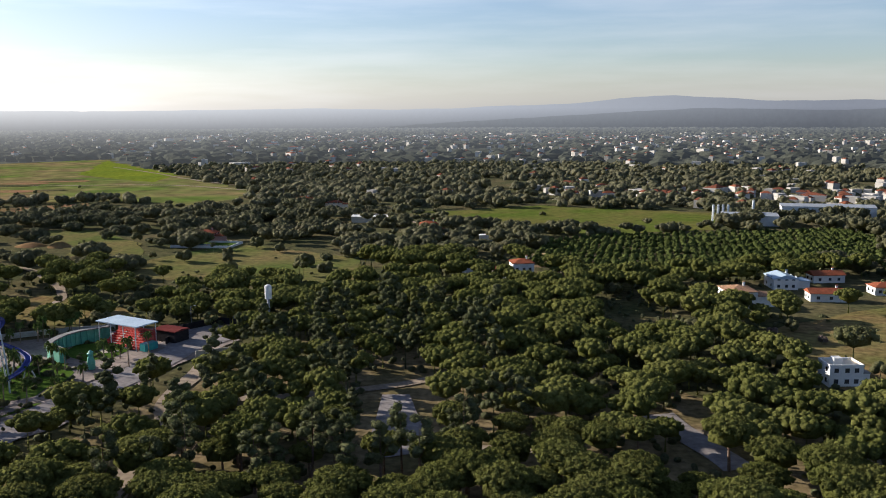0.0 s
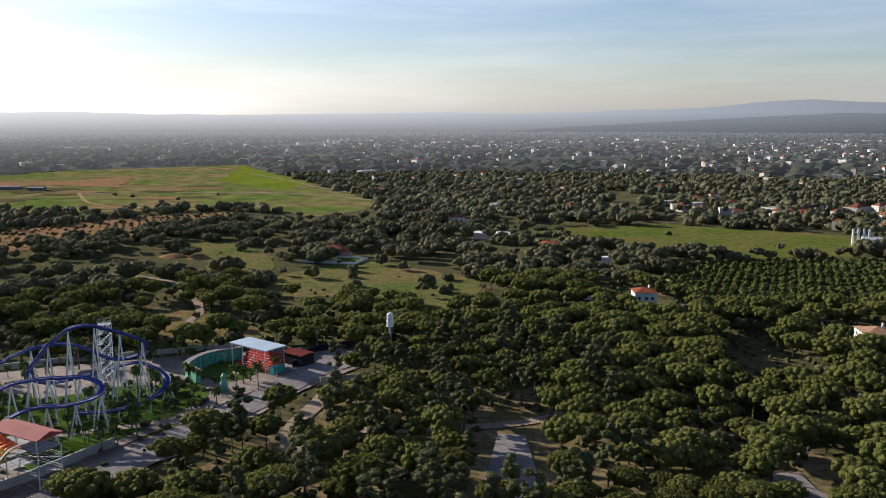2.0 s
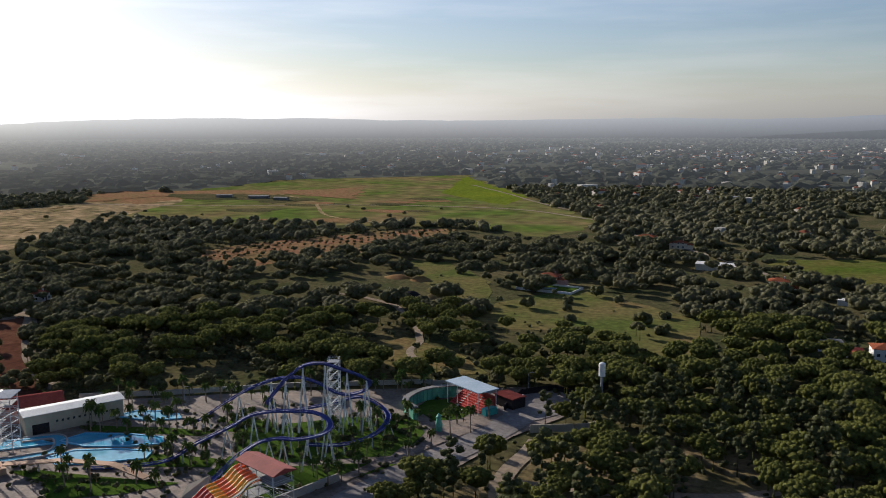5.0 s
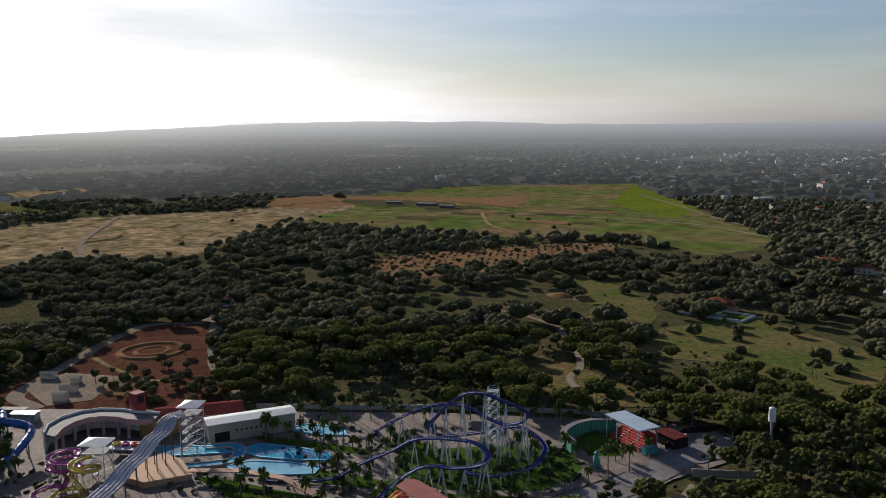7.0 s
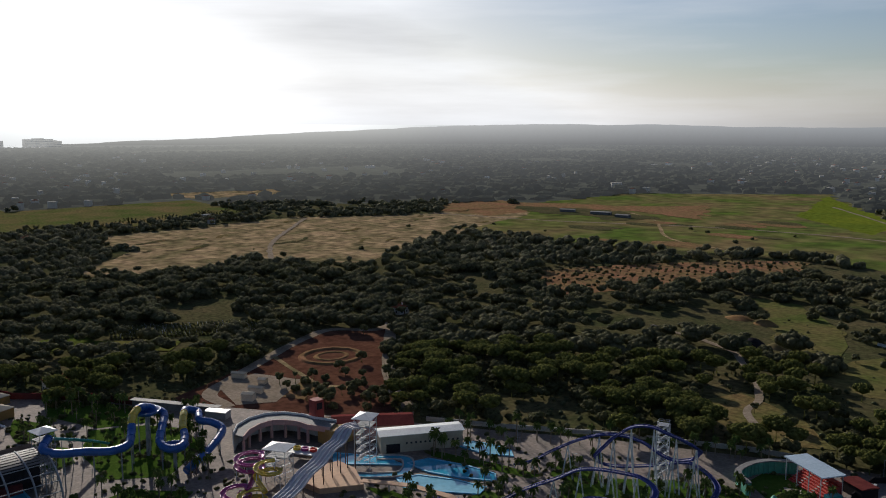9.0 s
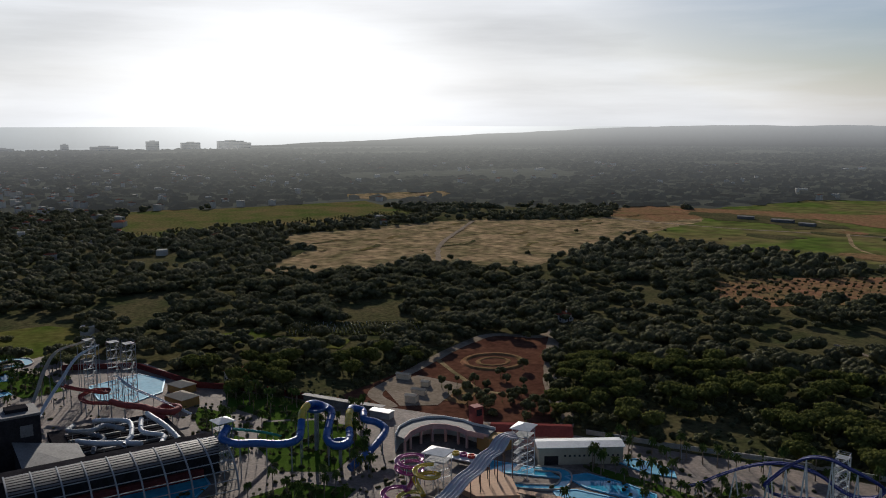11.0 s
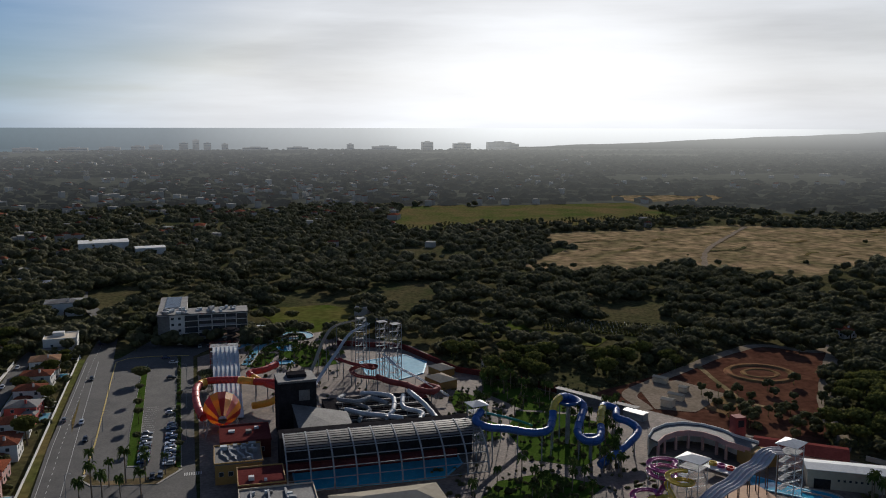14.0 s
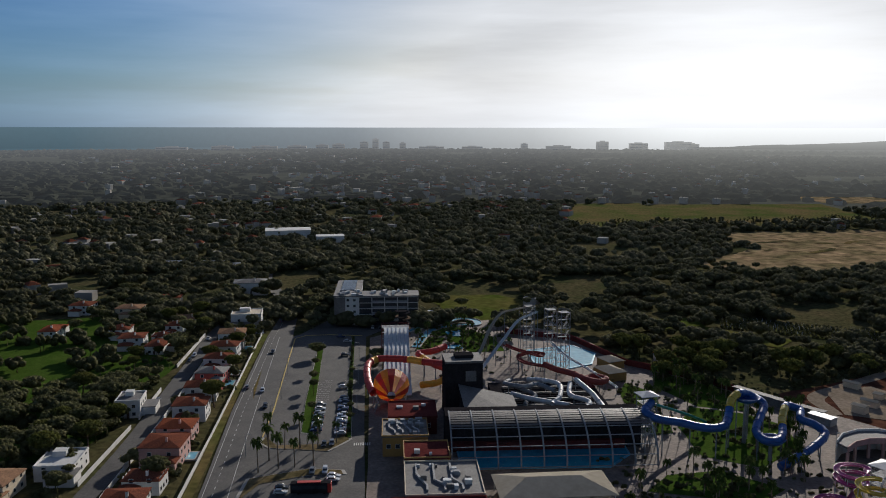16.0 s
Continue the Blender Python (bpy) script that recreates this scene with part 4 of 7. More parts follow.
def make_car(paint, label, van=False):
    ob = thing("car", 0, 0, -40, label=label, category="car")
    bm = bmesh.new()
    side = [(-2.1, 0.35), (2.1, 0.35), (2.15, 0.75), (1.15, 0.95), (-1.95, 1.0), (-2.15, 0.7)]
    for yy in (-0.86, 0.86):
        pass
    a = [bm.verts.new((x, -0.86, z)) for x, z in side]
    b = [bm.verts.new((x, 0.86, z)) for x, z in side]
    bm.faces.new(a)
    bm.faces.new(b[::-1])
    for k in range(6):
        bm.faces.new((a[k], b[k], b[(k + 1) % 6], a[(k + 1) % 6]))
    bmesh.ops.recalc_face_normals(bm, faces=bm.faces[:])
    bmesh.ops.bevel(bm, geom=bm.edges[:], offset=0.07, segments=2, affect="EDGES")
    part("body", bm, paint, ob)
    back = -2.0 if van else -1.7
    for name, z0, z1, grow, mat in (("cabin_glass", 0.93, 1.40, 0.0, M_GLASS_DARK), ("roof", 1.40, 1.5 if not van else 1.8, 0.01, paint)):
        bm = bmesh.new()
        f0, f1 = (0.95, 0.35) if name == "cabin_glass" else (0.38, 0.25)
        lo = [bm.verts.new(p) for p in ((back, -0.78, z0), (f0, -0.78, z0), (f0, 0.78, z0), (back, 0.78, z0))] if name == "cabin_glass" else [bm.verts.new(p) for p in ((back + 0.3, -0.66, z0), (f0, -0.66, z0), (f0, 0.66, z0), (back + 0.3, 0.66, z0))]
        hi = [bm.verts.new(p) for p in ((back + 0.35, -0.64, z1), (f1, -0.64, z1), (f1, 0.64, z1), (back + 0.35, 0.64, z1))]
        bm.faces.new(hi)
        bm.faces.new(lo[::-1])
        for k in range(4):
            bm.faces.new((lo[k], lo[(k + 1) % 4], hi[(k + 1) % 4], hi[k]))
        part(name, bm, mat, ob)
    for x in (-1.3, 1.3):
        for yy in (-0.8, 0.8):
            bm = bmesh.new()
            stem(bm, (x, yy - 0.1, 0.32), (x, yy + 0.1, 0.32), 0.32, 0.32, 10)
            wheel = part("wheel", bm, M_RUBBER, ob)
            bm = bmesh.new()
            stem(bm, (x, yy - 0.11, 0.32), (x, yy + 0.11, 0.32), 0.18, 0.18, 8)
            part("rim", bm, M_STEEL, wheel)
    for yy in (-0.6, 0.6):
        part("headlight", boxed(2.1, 2.17, yy - 0.16, yy + 0.16, 0.62, 0.76), M_SLIDE_WHITE, ob)
        part("tail_light", boxed(-2.19, -2.1, yy - 0.14, yy + 0.14, 0.66, 0.84), M_SLIDE_RED, ob)
    return ob


def make_palm(height, seed, label):
    rng = np.random.default_rng(seed)
    ob = thing("palm_tree", 0, 0, -60, label=label, category="palm tree")
    bm = bmesh.new()
    bend = rng.uniform(-0.5, 0.5)
    stem(bm, (0, 0, -0.2), (bend * 0.4, 0.1, height * 0.5), 0.26, 0.20, 7)
    stem(bm, (bend * 0.4, 0.1, height * 0.5), (bend, 0.2, height), 0.20, 0.17, 7)
    part("trunk", bm, M_PALMTRUNK, ob)
    bm = bmesh.new()
    for k in range(26):
        a, tip = k * 2.4, rng.uniform(-0.9, 0.9)
        lift = [0.0, 0.75 + tip * 0.5, 0.85 + tip, 0.3 + tip * 1.5, -0.7 + tip * 1.7]
        prev = None
        for i, (r, z) in enumerate(zip((0.1, 0.6, 1.2, 1.7, 2.05), lift)):
            w = (0.06, 0.30, 0.38, 0.30, 0.05)[i]
            c, s = math.cos(a), math.sin(a)
            pts = [bm.verts.new((bend + c * r - s * w * q, 0.2 + s * r + c * w * q, height + z - abs(q) * w * 0.5)) for q in (-1, 0, 1)]
            if prev:
                bm.faces.new((prev[0], prev[1], pts[1], pts[0]))
                bm.faces.new((prev[1], prev[2], pts[2], pts[1]))
            prev = pts
    part("fronds", bm, M_FROND, ob)
    bm = bmesh.new()
    stem(bm, (bend, 0.2, height - 1.0), (bend, 0.2, height), 0.2, 0.42, 8)
    part("dead_frond_skirt", bm, M_BARK, ob)
    return ob


def drop(ob):
    for o in [*ob.children_recursive, ob]:
        bpy.data.objects.remove(o)


# ---- roads, car park and its things ----
patch("pavement", [(-200, -8), (-240, -8), (-300, -10), (-432, -13), (-470, 10), (-470, -36), (-438, -48), (-434, -52), (-434, -64), (-318, -61), (-297, -59.5), (-241, -57), (-190, -54)], 0.40, M_ASPHALT, "worn grey asphalt of a road and a car park", "pavement")
patch("road", [(-190, -54), (-190, -40), (-300, -44), (-434, -51), (-508, -55), (-600, -84), (-800, -110), (-1000, -120), (-1000, -128), (-800, -118), (-600, -94), (-508, -63), (-434, -64.2), (-318, -61.2)], 0.42, M_ASPHALT, "grey asphalt main road with faded markings", "road")
track("road", [(-200, -93), (-242, -90), (-289, -89), (-372, -91), (-465, -91), (-500, -66)], 7.0, 0.44, M_ASPHALT, "narrow grey asphalt village street", "road")
track("field", [(-190, -60), (-241, -60), (-297, -62), (-360, -64.5), (-440, -66.0)], 3.0, 0.46, M_MEADOW, "mown grass verge along the road", "verge")
RAISED = ((M_LAWN, [(-291, -32), (-290, -27.5), (-330, -30), (-423, -34), (-409, -36), (-325, -34)], "grass strip with trees in the car park"),
          (M_LAWN, [(-285, -16.3), (-285, -14), (-432, -19), (-432, -20.5)], "narrow hedge strip between parking rows"),
          (M_LITTER, [(-283, -46), (-277.5, -42), (-273.5, -21), (-284, -13.6), (-290, -15), (-280, -23), (-280, -40), (-288, -45)], "planted island with palm trees"),
          (M_LITTER, [(-236, -46), (-252, -45), (-259, -26), (-257.5, -15), (-254, -14), (-254, -25), (-248, -41)], "planted island by the lower car park"))
for mat, outline, label in RAISED:
    kerb = part("kerb", prism(outline, 0.41, 0.56), M_KERB)
    tagged(kerb, "pale concrete kerb round a " + label.split(" with")[0], "kerb", kind="structure")
    cx, cy = sum(p[0] for p in outline) / len(outline), sum(p[1] for p in outline) / len(outline)
    patch("field", [(cx + (px - cx) * 0.985, cy + (py - cy) * 0.93) for px, py in outline], 0.57, mat, label, "verge")
bm = bmesh.new()
sweep(bm, V3([(-288, -45.2, 0.45), (-317, -45.2, 0.45), (-396, -48.2, 0.45), (-430, -49.3, 0.45), (-436, -44, 0.45), (-437, -32, 0.45), (-434, -15, 0.45)]), [(-0.25, 0), (0.25, 0), (0.25, 0.15), (-0.25, 0.15)])
tagged(part("kerb", bm, M_YELLOWLINE), "yellow-painted kerb along the car park", "kerb", kind="structure")
marks = bmesh.new()
for k in range(60):
    xx = -205 - k * 5.0
    yl = float(np.interp(-xx, [190, 318, 434, 510], [-50.5, -56.8, -60.5, -59.5]))
    box(marks, xx - 2, xx, yl - 0.09, yl + 0.09, 0.425, 0.435)
for yo in (0.8, 8.3):
    line = V3([(-190, -54 + yo, 0.428), (-241, -56.6 + yo, 0.428), (-318, -60.5 + yo, 0.428), (-434, -63.6 + yo * 0.7, 0.428)])
    sweep(marks, line, [(-0.08, 0), (0.08, 0), (0.08, 0.01), (-0.08, 0.01)])
for k in range(26):
    xx = -292 - k * 2.5
    box(marks, xx - 0.06, xx + 0.06, -20.2, -15.8, 0.425, 0.435)
    box(marks, xx - 0.06, xx + 0.06, -30.0, -25.2, 0.425, 0.435)
for k in range(8):
    box(marks, -281, -278.5, -13 + k * 0.75, -12.6 + k * 0.75, 0.425, 0.435)
tagged(part("road_marking", marks, M_LINE), "worn white lane lines and parking bay lines", "road marking", kind="structure")
patch("field", [(-330, -55), (-345, -57.2), (-375, -58), (-345, -56)], 0.47, M_BROWN, "narrow brown median strip in the road", "verge")

CARS = [make_car(PAINTS[i], lab, van) for i, lab, van in ((0, "silver-white parked hatchback car", False), (1, "black parked hatchback car", False), (2, "dark grey parked saloon car", False), (3, "dark blue parked hatchback car", False), (0, "small white parked van", True), (4, "dark red parked car", False))]
crng = random.Random(4)
for k in range(17):
    if k in (9, 13):
        continue
    copy_thing(CARS[crng.choice((0, 0, 1, 2, 3, 0))], pose(-289.5 - k * 2.5, -18.2 - k * 0.03, 0.43, 0, 0, crng.choice((90, 270)) + crng.uniform(-2, 2)))
for k in range(12):
    if k in (8, 10):
        continue
    copy_thing(CARS[crng.choice((0, 1, 2, 0, 3))], pose(-293 - k * 2.6, -26.9 - k * 0.05, 0.43, 0, 0, crng.choice((90, 270)) + crng.uniform(-2, 2)))
for x, y, a, i in ((-344, -20, 90, 0), (-395, -22, 95, 1), (-421, -22, 80, 0), (-431, -26, 85, 3), (-279, -23, 0, 1), (-280, -20.5, 0, 2), (-256, -25, 0, 2), (-256, -21, 0, 4), (-252, -18, 80, 0), (-249, -18, 85, 0), (-244, -33, 90, 1), (-240.6, -33, 90, 0), (-402, -57, 4, 1), (-346, -60, 182, 2), (-341, -53, 2, 0), (-321, -49, 2, 1), (-469, -61, 182, 3),
                   (-441, -69, 90, 0), (-450, -10, 0, 0), (-450, -6, 0, 1), (-450, 0, 0, 2), (-450, 4, 0, 0), (-430, -93.5, 3, 0), (-398, -93.3, 2, 0), (-389, -93.5, 0, 1), (-330, -92.3, 1, 2)):
    copy_thing(CARS[i], pose(x, y, 0.45, 0, 0, a))
copy_thing(CARS[4], pose(-87, 275, 0.3, 0, 0, 200))
for c in CARS:
    drop(c)
bus = thing("coach", -241, -24, 0.43, 90, "dark red and black coach parked beside cars", "coach")
bm = boxed(-6, 6, -1.25, 1.25, 0.4, 3.3)
bmesh.ops.bevel(bm, geom=bm.edges[:], offset=0.15, segments=2, affect="EDGES")
part("body", bm, M_DARK, bus)
part("roof_pod", boxed(-4, 3, -0.8, 0.8, 3.3, 3.55, bevel=0.05), M_SLIDE_RED, bus, "red roof pod")
part("front_panel", boxed(5.0, 6.03, -1.28, 1.28, 0.5, 3.2), M_SLIDE_RED, bus, "red front panel")
for s in (-1, 1):
    part("side_window", boxed(-5.5, 4.6, s * 1.253 - 0.02, s * 1.253 + 0.02, 1.6, 2.7), M_GLASS_DARK, bus)
    for x in (-3.6, 3.9):
        bm = bmesh.new()
        stem(bm, (x, s * 1.1 - 0.15, 0.5), (x, s * 1.1 + 0.15, 0.5), 0.5, 0.5, 12)
        part("wheel", bm, M_RUBBER, bus)

# ---- hotel ----
hotel = thing("hotel", -458, -8, 0, 0, "white five-storey hotel with dark balconies and plant on the roof", "hotel")
part("front_wall", boxed(-14, 0, -23, 23, -0.2, 16.5), M_WHITE, hotel)
part("side_wing", boxed(-48, -14.004, -23, -9, -0.2, 16.5), M_WHITE, hotel)
part("roof", boxed(-14.4, 0.5, -23.4, 23.4, 16.5, 17.0), M_GREYROOF, hotel)
part("wing_roof", boxed(-48.4, -14.41, -23.4, -8.6, 16.5, 17.0), M_GREYROOF, hotel)
part("dark_end_bay", boxed(0.003, 0.3, -23, -17, 0, 16.2), M_GREYROOF, hotel, "grey clad stair bay")
part("ground_floor_glazing", boxed(0.003, 0.25, -8, 22, 0.3, 2.9), M_GLASS_DARK, hotel)
for k in range(4):
    z = 3.4 + k * 3.2
    for j, (y0, y1) in enumerate(((-9.5, -2.5), (-2.4, 4.5), (4.6, 11.5), (11.6, 17.2), (17.3, 22.9))):
        bay = part("balcony", boxed(0.003, 1.2 if j in (0, 4) else 0.8, y0, y1, z, z + 0.25), M_WHITE, hotel)
        part("balcony_glazing", boxed(0.003, 0.3, y0 + 0.2, y1 - 0.2, z + 0.25, z + 3.0), M_GLASS_DARK, bay)
        part("screen", boxed(0.7, 0.82, y0 + 0.1, y1 - 0.1, z + 0.25, z + (1.2 if j in (0, 4) else 1.35)), M_GLASS_DARK if j in (0, 4) else M_STEEL, bay)
    windows_on(hotel, [(-15.5, z + 0.9), (-12.0, z + 0.9)], 1.4, 1.3, ("x", 0.003))
hrng = random.Random(9)
for k in range(34):
    y, x = hrng.uniform(-21, 21), hrng.uniform(-12, -1)
    w = hrng.uniform(0.8, 2.2)
    part("rooftop_unit", boxed(x, x + w, y, y + w * 1.2, 17.0, 17.0 + hrng.uniform(0.6, 1.6)), M_STEEL if k % 2 else M_WHITESTEEL, hotel)
for k in range(14):
    part("solar_panel", boxed(-46 + k * 2.2, -44.5 + k * 2.2, -20, -12, 17.05, 17.5), M_GLASS_DARK, hotel)
annex = shed("annex", -474, 24, 0, 7, 18, 4.0, M_WHITE, M_WHITE, "low white annexe beside the hotel", 0.3)

# ---- houses by the village street ----
VILLAGE = "village houses"
for x, y, w, d, h, wall, roof, kind, label, wing in (
        (-424, -80, 11, 13, 6.2, M_WHITE, M_TILE_PALE, "hip", "white two-storey house with pale tiles and a pool", (8, 2, 5, 8, 3.2)),
        (-399, -79, 10, 13, 6.0, M_WHITE, M_TILE, "hip", "white two-storey house with a brown tiled roof", (7, -3, 5, 6, 3.0)),
        (-377, -77.5, 9, 12, 6.0, M_WHITE, M_TILE, "hip", "white house with dull red tiles beside a pool", None),
        (-355, -76, 10, 12, 5.8, M_REDWALL, M_GREYROOF, "hip", "deep red house with a grey tiled roof", (7, 4, 5, 5, 4.0)),
        (-334, -76, 9, 12, 6.2, M_WHITE, M_TILE, "hip", "white stepped house with terracotta roofs", (6.5, -2, 6, 7, 3.2)),
        (-312, -75, 11, 12, 6.2, M_WHITE, M_TILE, "hip", "white two-storey house with a brown tiled roof", None),
        (-291, -75, 10, 12, 5.0, M_PINK, M_TILE_ORANGE, "hip", "salmon house with orange tiled roofs", (7, 2, 6, 7, 3.2)),
        (-270, -74, 13, 13, 6.6, M_PINK, M_TILE, "hip", "pale pink villa with arches and terraces", (9, 3, 6, 7, 3.6)),
        (-247, -74, 9, 11, 4.5, M_WHITE, M_TILE, "hip", "white house with a red roof behind a big pine", (6, -3, 6, 6, 3.0)),
        (-230, -75, 10, 12, 5.5, M_WHITE, M_TILE, "hip", "white house with terracotta roofs by the street", None),
        (-463, -79, 15, 16, 7.5, M_WHITE, M_CREAM, "flat", "large white modern villa with a flat roof", (10, -2, 6, 13, 3.5)),
        (-318, -99, 12, 9, 6.4, M_WHITE, M_GREYROOF, "flat", "white cubic villa with grey flat roofs", (-1, 7, 9, 5, 3.2)),
        (-262, -104, 15, 12, 4.6, M_WHITE, M_WHITE, "flat", "low white modern villa with flat white roofs", (9, 3, 7, 9, 3.2)),
        (-246, -117, 13, 11, 5.2, M_CREAM, M_TILE_PALE, "hip", "cream house with ochre tiled roofs", (7, 3, 5, 6, 3.0)),
        (-437, -174, 14, 9, 5.5, M_WHITE, M_TILE_ORANGE, "hip", "white house with an orange roof among fields", (-8, 2, 6, 6, 5.0)),
        (-420, -128, 12, 12, 5.5, M_WHITE, M_TILE, "hip", "white house beside a fenced sports court", (8, -2, 6, 7, 3.0)),
        (-409, -113, 13, 9, 4.2, M_WHITE, M_TILE, "hip", "white bungalow with dark red tiles", (-3, 7, 8, 5, 3.0)),
        (-425, -115, 8, 9, 4.5, M_WHITE, M_TILE, "hip", "small white house with orange tiles", None),
        (-444, -113, 8, 9, 5.5, M_WHITE, M_TILE, "hip", "white two-storey house under tall pines", None),
        (-466, -111, 8, 17, 4.2, M_WHITE, M_TILE_PALE, "hip", "long white bungalow behind a garden wall", None),
        (-440, -140, 11, 10, 5.0, M_WHITE, M_TILE, "hip", "white house with a terrace and old pines", None),
        (-559, -92, 14, 22, 7.5, M_WHITE, M_GREYROOF, "hip", "large white house with grey roofs", (8, 6, 6, 9, 4.0)),
        (-490, -150, 12, 14, 5.5, M_CREAM, M_TILE_PALE, "hip", "ochre house with tiled roofs among pines", None),
        (-520, -135, 11, 13, 5.5, M_CREAM, M_TILE, "hip", "tan house with brown roofs among pines", None),
        (-500, -180, 12, 12, 5.5, M_WHITE, M_TILE, "hip", "white house beyond a green field", None),
        (-372, 127, 9, 11, 5.0, M_CREAM, M_TILE, "gable", "old farmhouse with a pale gable behind the park", None),
        (-387, 336, 12, 9, 4.0, M_WHITE, M_TILE, "hip", "small white farmhouse at a lane's end", (-8, 0, 5, 5, 2.8)),
        (107, 222, 9.0, 7.0, 5.6, M_WHITE, M_CREAM, "flat", "small white cubic house with a roof room", None),
        (112, 318, 11, 12, 6.2, M_WHITE, M_TILE_PALE, "hip", "white villa with round terraces and pale tiles", (9, 1, 8, 9, 4.0)),
        (142, 352, 10, 12, 4.5, M_WHITE, M_BLUEROOF, "gable", "white house with a blue-grey sheet roof", (8, 0, 6, 5, 3.2)),
        (150, 326, 15, 7, 3.2, M_WHITE, M_TILE_ORANGE, "gable", "long low white house with an orange roof", None),
        (166, 364, 14, 7, 3.2, M_WHITE, M_TILE_ORANGE, "gable", "long low white house with a bright orange roof", None),
        (178, 338, 10, 8, 3.2, M_WHITE, M_TILE_ORANGE, "hip", "low white house with an orange roof", None),
        (35, 376, 9.5, 9.5, 7.0, M_WHITE, M_TILE_ORANGE, "hip", "white house with arches and an orange hipped roof", (-9, 1, 6, 6, 3.2)),
        (-9, 518, 11, 9, 6.5, M_WHITE, M_TILE_ORANGE, "hip", "white two-storey farmhouse with an orange roof", (8, 0, 5, 7, 3.0)),
        (-112, 680, 14, 9, 6.5, M_WHITE, M_TILE_ORANGE, "hip", "white house with a red roof among trees", None),
        (-86, 670, 13, 9, 4.5, M_CREAM, M_TILE_ORANGE, "hip", "cream house with an orange roof among trees", None),
        (-138, 492, 12, 10, 5.0, M_PINK, M_TILE, "hip", "pink villa with gables behind palm trees", (8, -1, 6, 7, 3.5))):
    if wing is None and h > 4:
        wing = (w * 0.62, crng.uniform(-2, 2), w * 0.4, d * 0.55, 3.1)
    house(x, y, crng.uniform(-6, 6), w, d, h, wall, roof, label, kind, wing=wing, chimney=kind != "flat", group=VILLAGE if x < -220 and y < -60 else "")
for x, y, w, d in ((-411, -70.5, 8, 3.4), (-369, -69, 6, 3), (-353, -68.5, 8, 3.4), (-272, -66, 6, 3), (-134, 474, 9, 4)):
    pool = tagged(part("swimming_pool", prism([(x - w / 2, y - d / 2), (x + w / 2, y - d / 2), (x + w / 2, y + d / 2), (x - w / 2, y + d / 2)], 0.1, 0.62), M_POOLPALE), "turquoise garden swimming pool with a pale rim", "pool")
    bm = bmesh.new()
    for a, b, c, e in ((-w / 2 - 0.6, w / 2 + 0.6, -d / 2 - 0.6, -d / 2), (-w / 2 - 0.6, w / 2 + 0.6, d / 2, d / 2 + 0.6), (-w / 2 - 0.6, -w / 2, -d / 2, d / 2), (w / 2, w / 2 + 0.6, -d / 2, d / 2)):
        box(bm, x + a, x + b, y + c, y + e, 0.1, 0.66)
    part("rim", bm, M_KERB, pool)
for x0, y0, x1, y1 in ((-200, -61.2, -297, -63.4), (-297.2, -63.4, -445, -67.8), (-230, -84.8, -292, -84.4), (-292.2, -84.4, -400, -86.4), (-250, -95, -300, -94), (-310, -94, -345, -95), (-380, -97, -440, -97)):
    bm = bmesh.new()
    sweep(bm, V3([(x0, y0, 0), (x1, y1, 0)]), [(-0.12, -0.1), (0.12, -0.1), (0.12, 1.7), (-0.12, 1.7)])
    tagged(part("garden_wall", bm, M_WHITE), "low white rendered garden wall", "wall")

# garden trees between the village houses
vrng = np.random.default_rng(61)
GARDEN = [make_tree("garden_tree", "round", 3.4, 6.5, 0.85, 420, M_PINE_DARK, "dark leafy garden tree beside white houses", k) for k in (70, 71)]
GARDEN.append(make_tree("garden_pine", "umbrella", 4.8, 8.5, 0.42, 700, M_PINE, "broad stone pine in a house garden", 72))
houses = [(o.location.x, o.location.y) for o in bpy.data.objects if o.name.split(".")[0] == "house"]
placed = []
while len(placed) < 74:
    x = vrng.uniform(-480, -222)
    y = vrng.uniform(-84, -67) if vrng.random() < 0.45 else vrng.uniform(-128, -97)
    if min(math.hypot(x - a, y - b) for a, b in houses) < 9.5 or any(math.hypot(x - a, y - b) < 4.5 for a, b in placed):
        continue
    placed.append((x, y))
    size = vrng.uniform(0.55, 1.15)
    tagged(copy_thing(GARDEN[int(vrng.integers(3))], pose(x, y, 0, 0, 0, vrng.uniform(0, 360)) @ Matrix.Scale(size, 4)), group="village garden trees")
for c in GARDEN:
    drop(c)

# ---- works, sheds and other buildings on the plain ----
shed("factory_hall", 203, 562, -12, 34, 22, 6.5, M_WHITE, M_METAL, "white works hall with a pale metal roof", 1.2)
shed("factory_hall", 272, 602, -14, 62, 18, 7.5, M_WHITE, M_METAL, "long white works hall with roof lights", 1.4)
for k in range(5):
    bm = bmesh.new()
    x, y = (184 + k * 3.4, 578) if k < 4 else (212, 580)
    stem(bm, (x, y, 0), (x, y, 11 if k < 4 else 14), 0.8, 0.8, 12)
    silo = tagged(part("silo", bm, M_WHITESTEEL), "slim white steel silo behind a hall", "silo")
    bm = bmesh.new()
    stem(bm, (x, y, 11 if k < 4 else 14), (x, y, 11.6 if k < 4 else 14.6), 1.0, 0.2, 12)
    part("cap", bm, M_STEEL, silo)
shed("barn", -49, 580, -6, 26, 12, 4, M_CREAM, M_WHITE, "long low barn with a white roof", 0.8)
shed("white_shed", 28, 492, -4, 14, 5, 3, M_WHITE, M_WHITE, "long white shed beside a lane", 0.2)
shed("outbuilding", 14, 392, 14, 12, 9, 3.4, M_WHITE, M_GREYROOF, "white outbuilding with a grey sheet roof", 0.9)
shed("outbuilding", 24, 384, 14, 7, 6, 2.8, M_WHITE, M_DULLRED, "small white outbuilding with a red roof", 0.7)
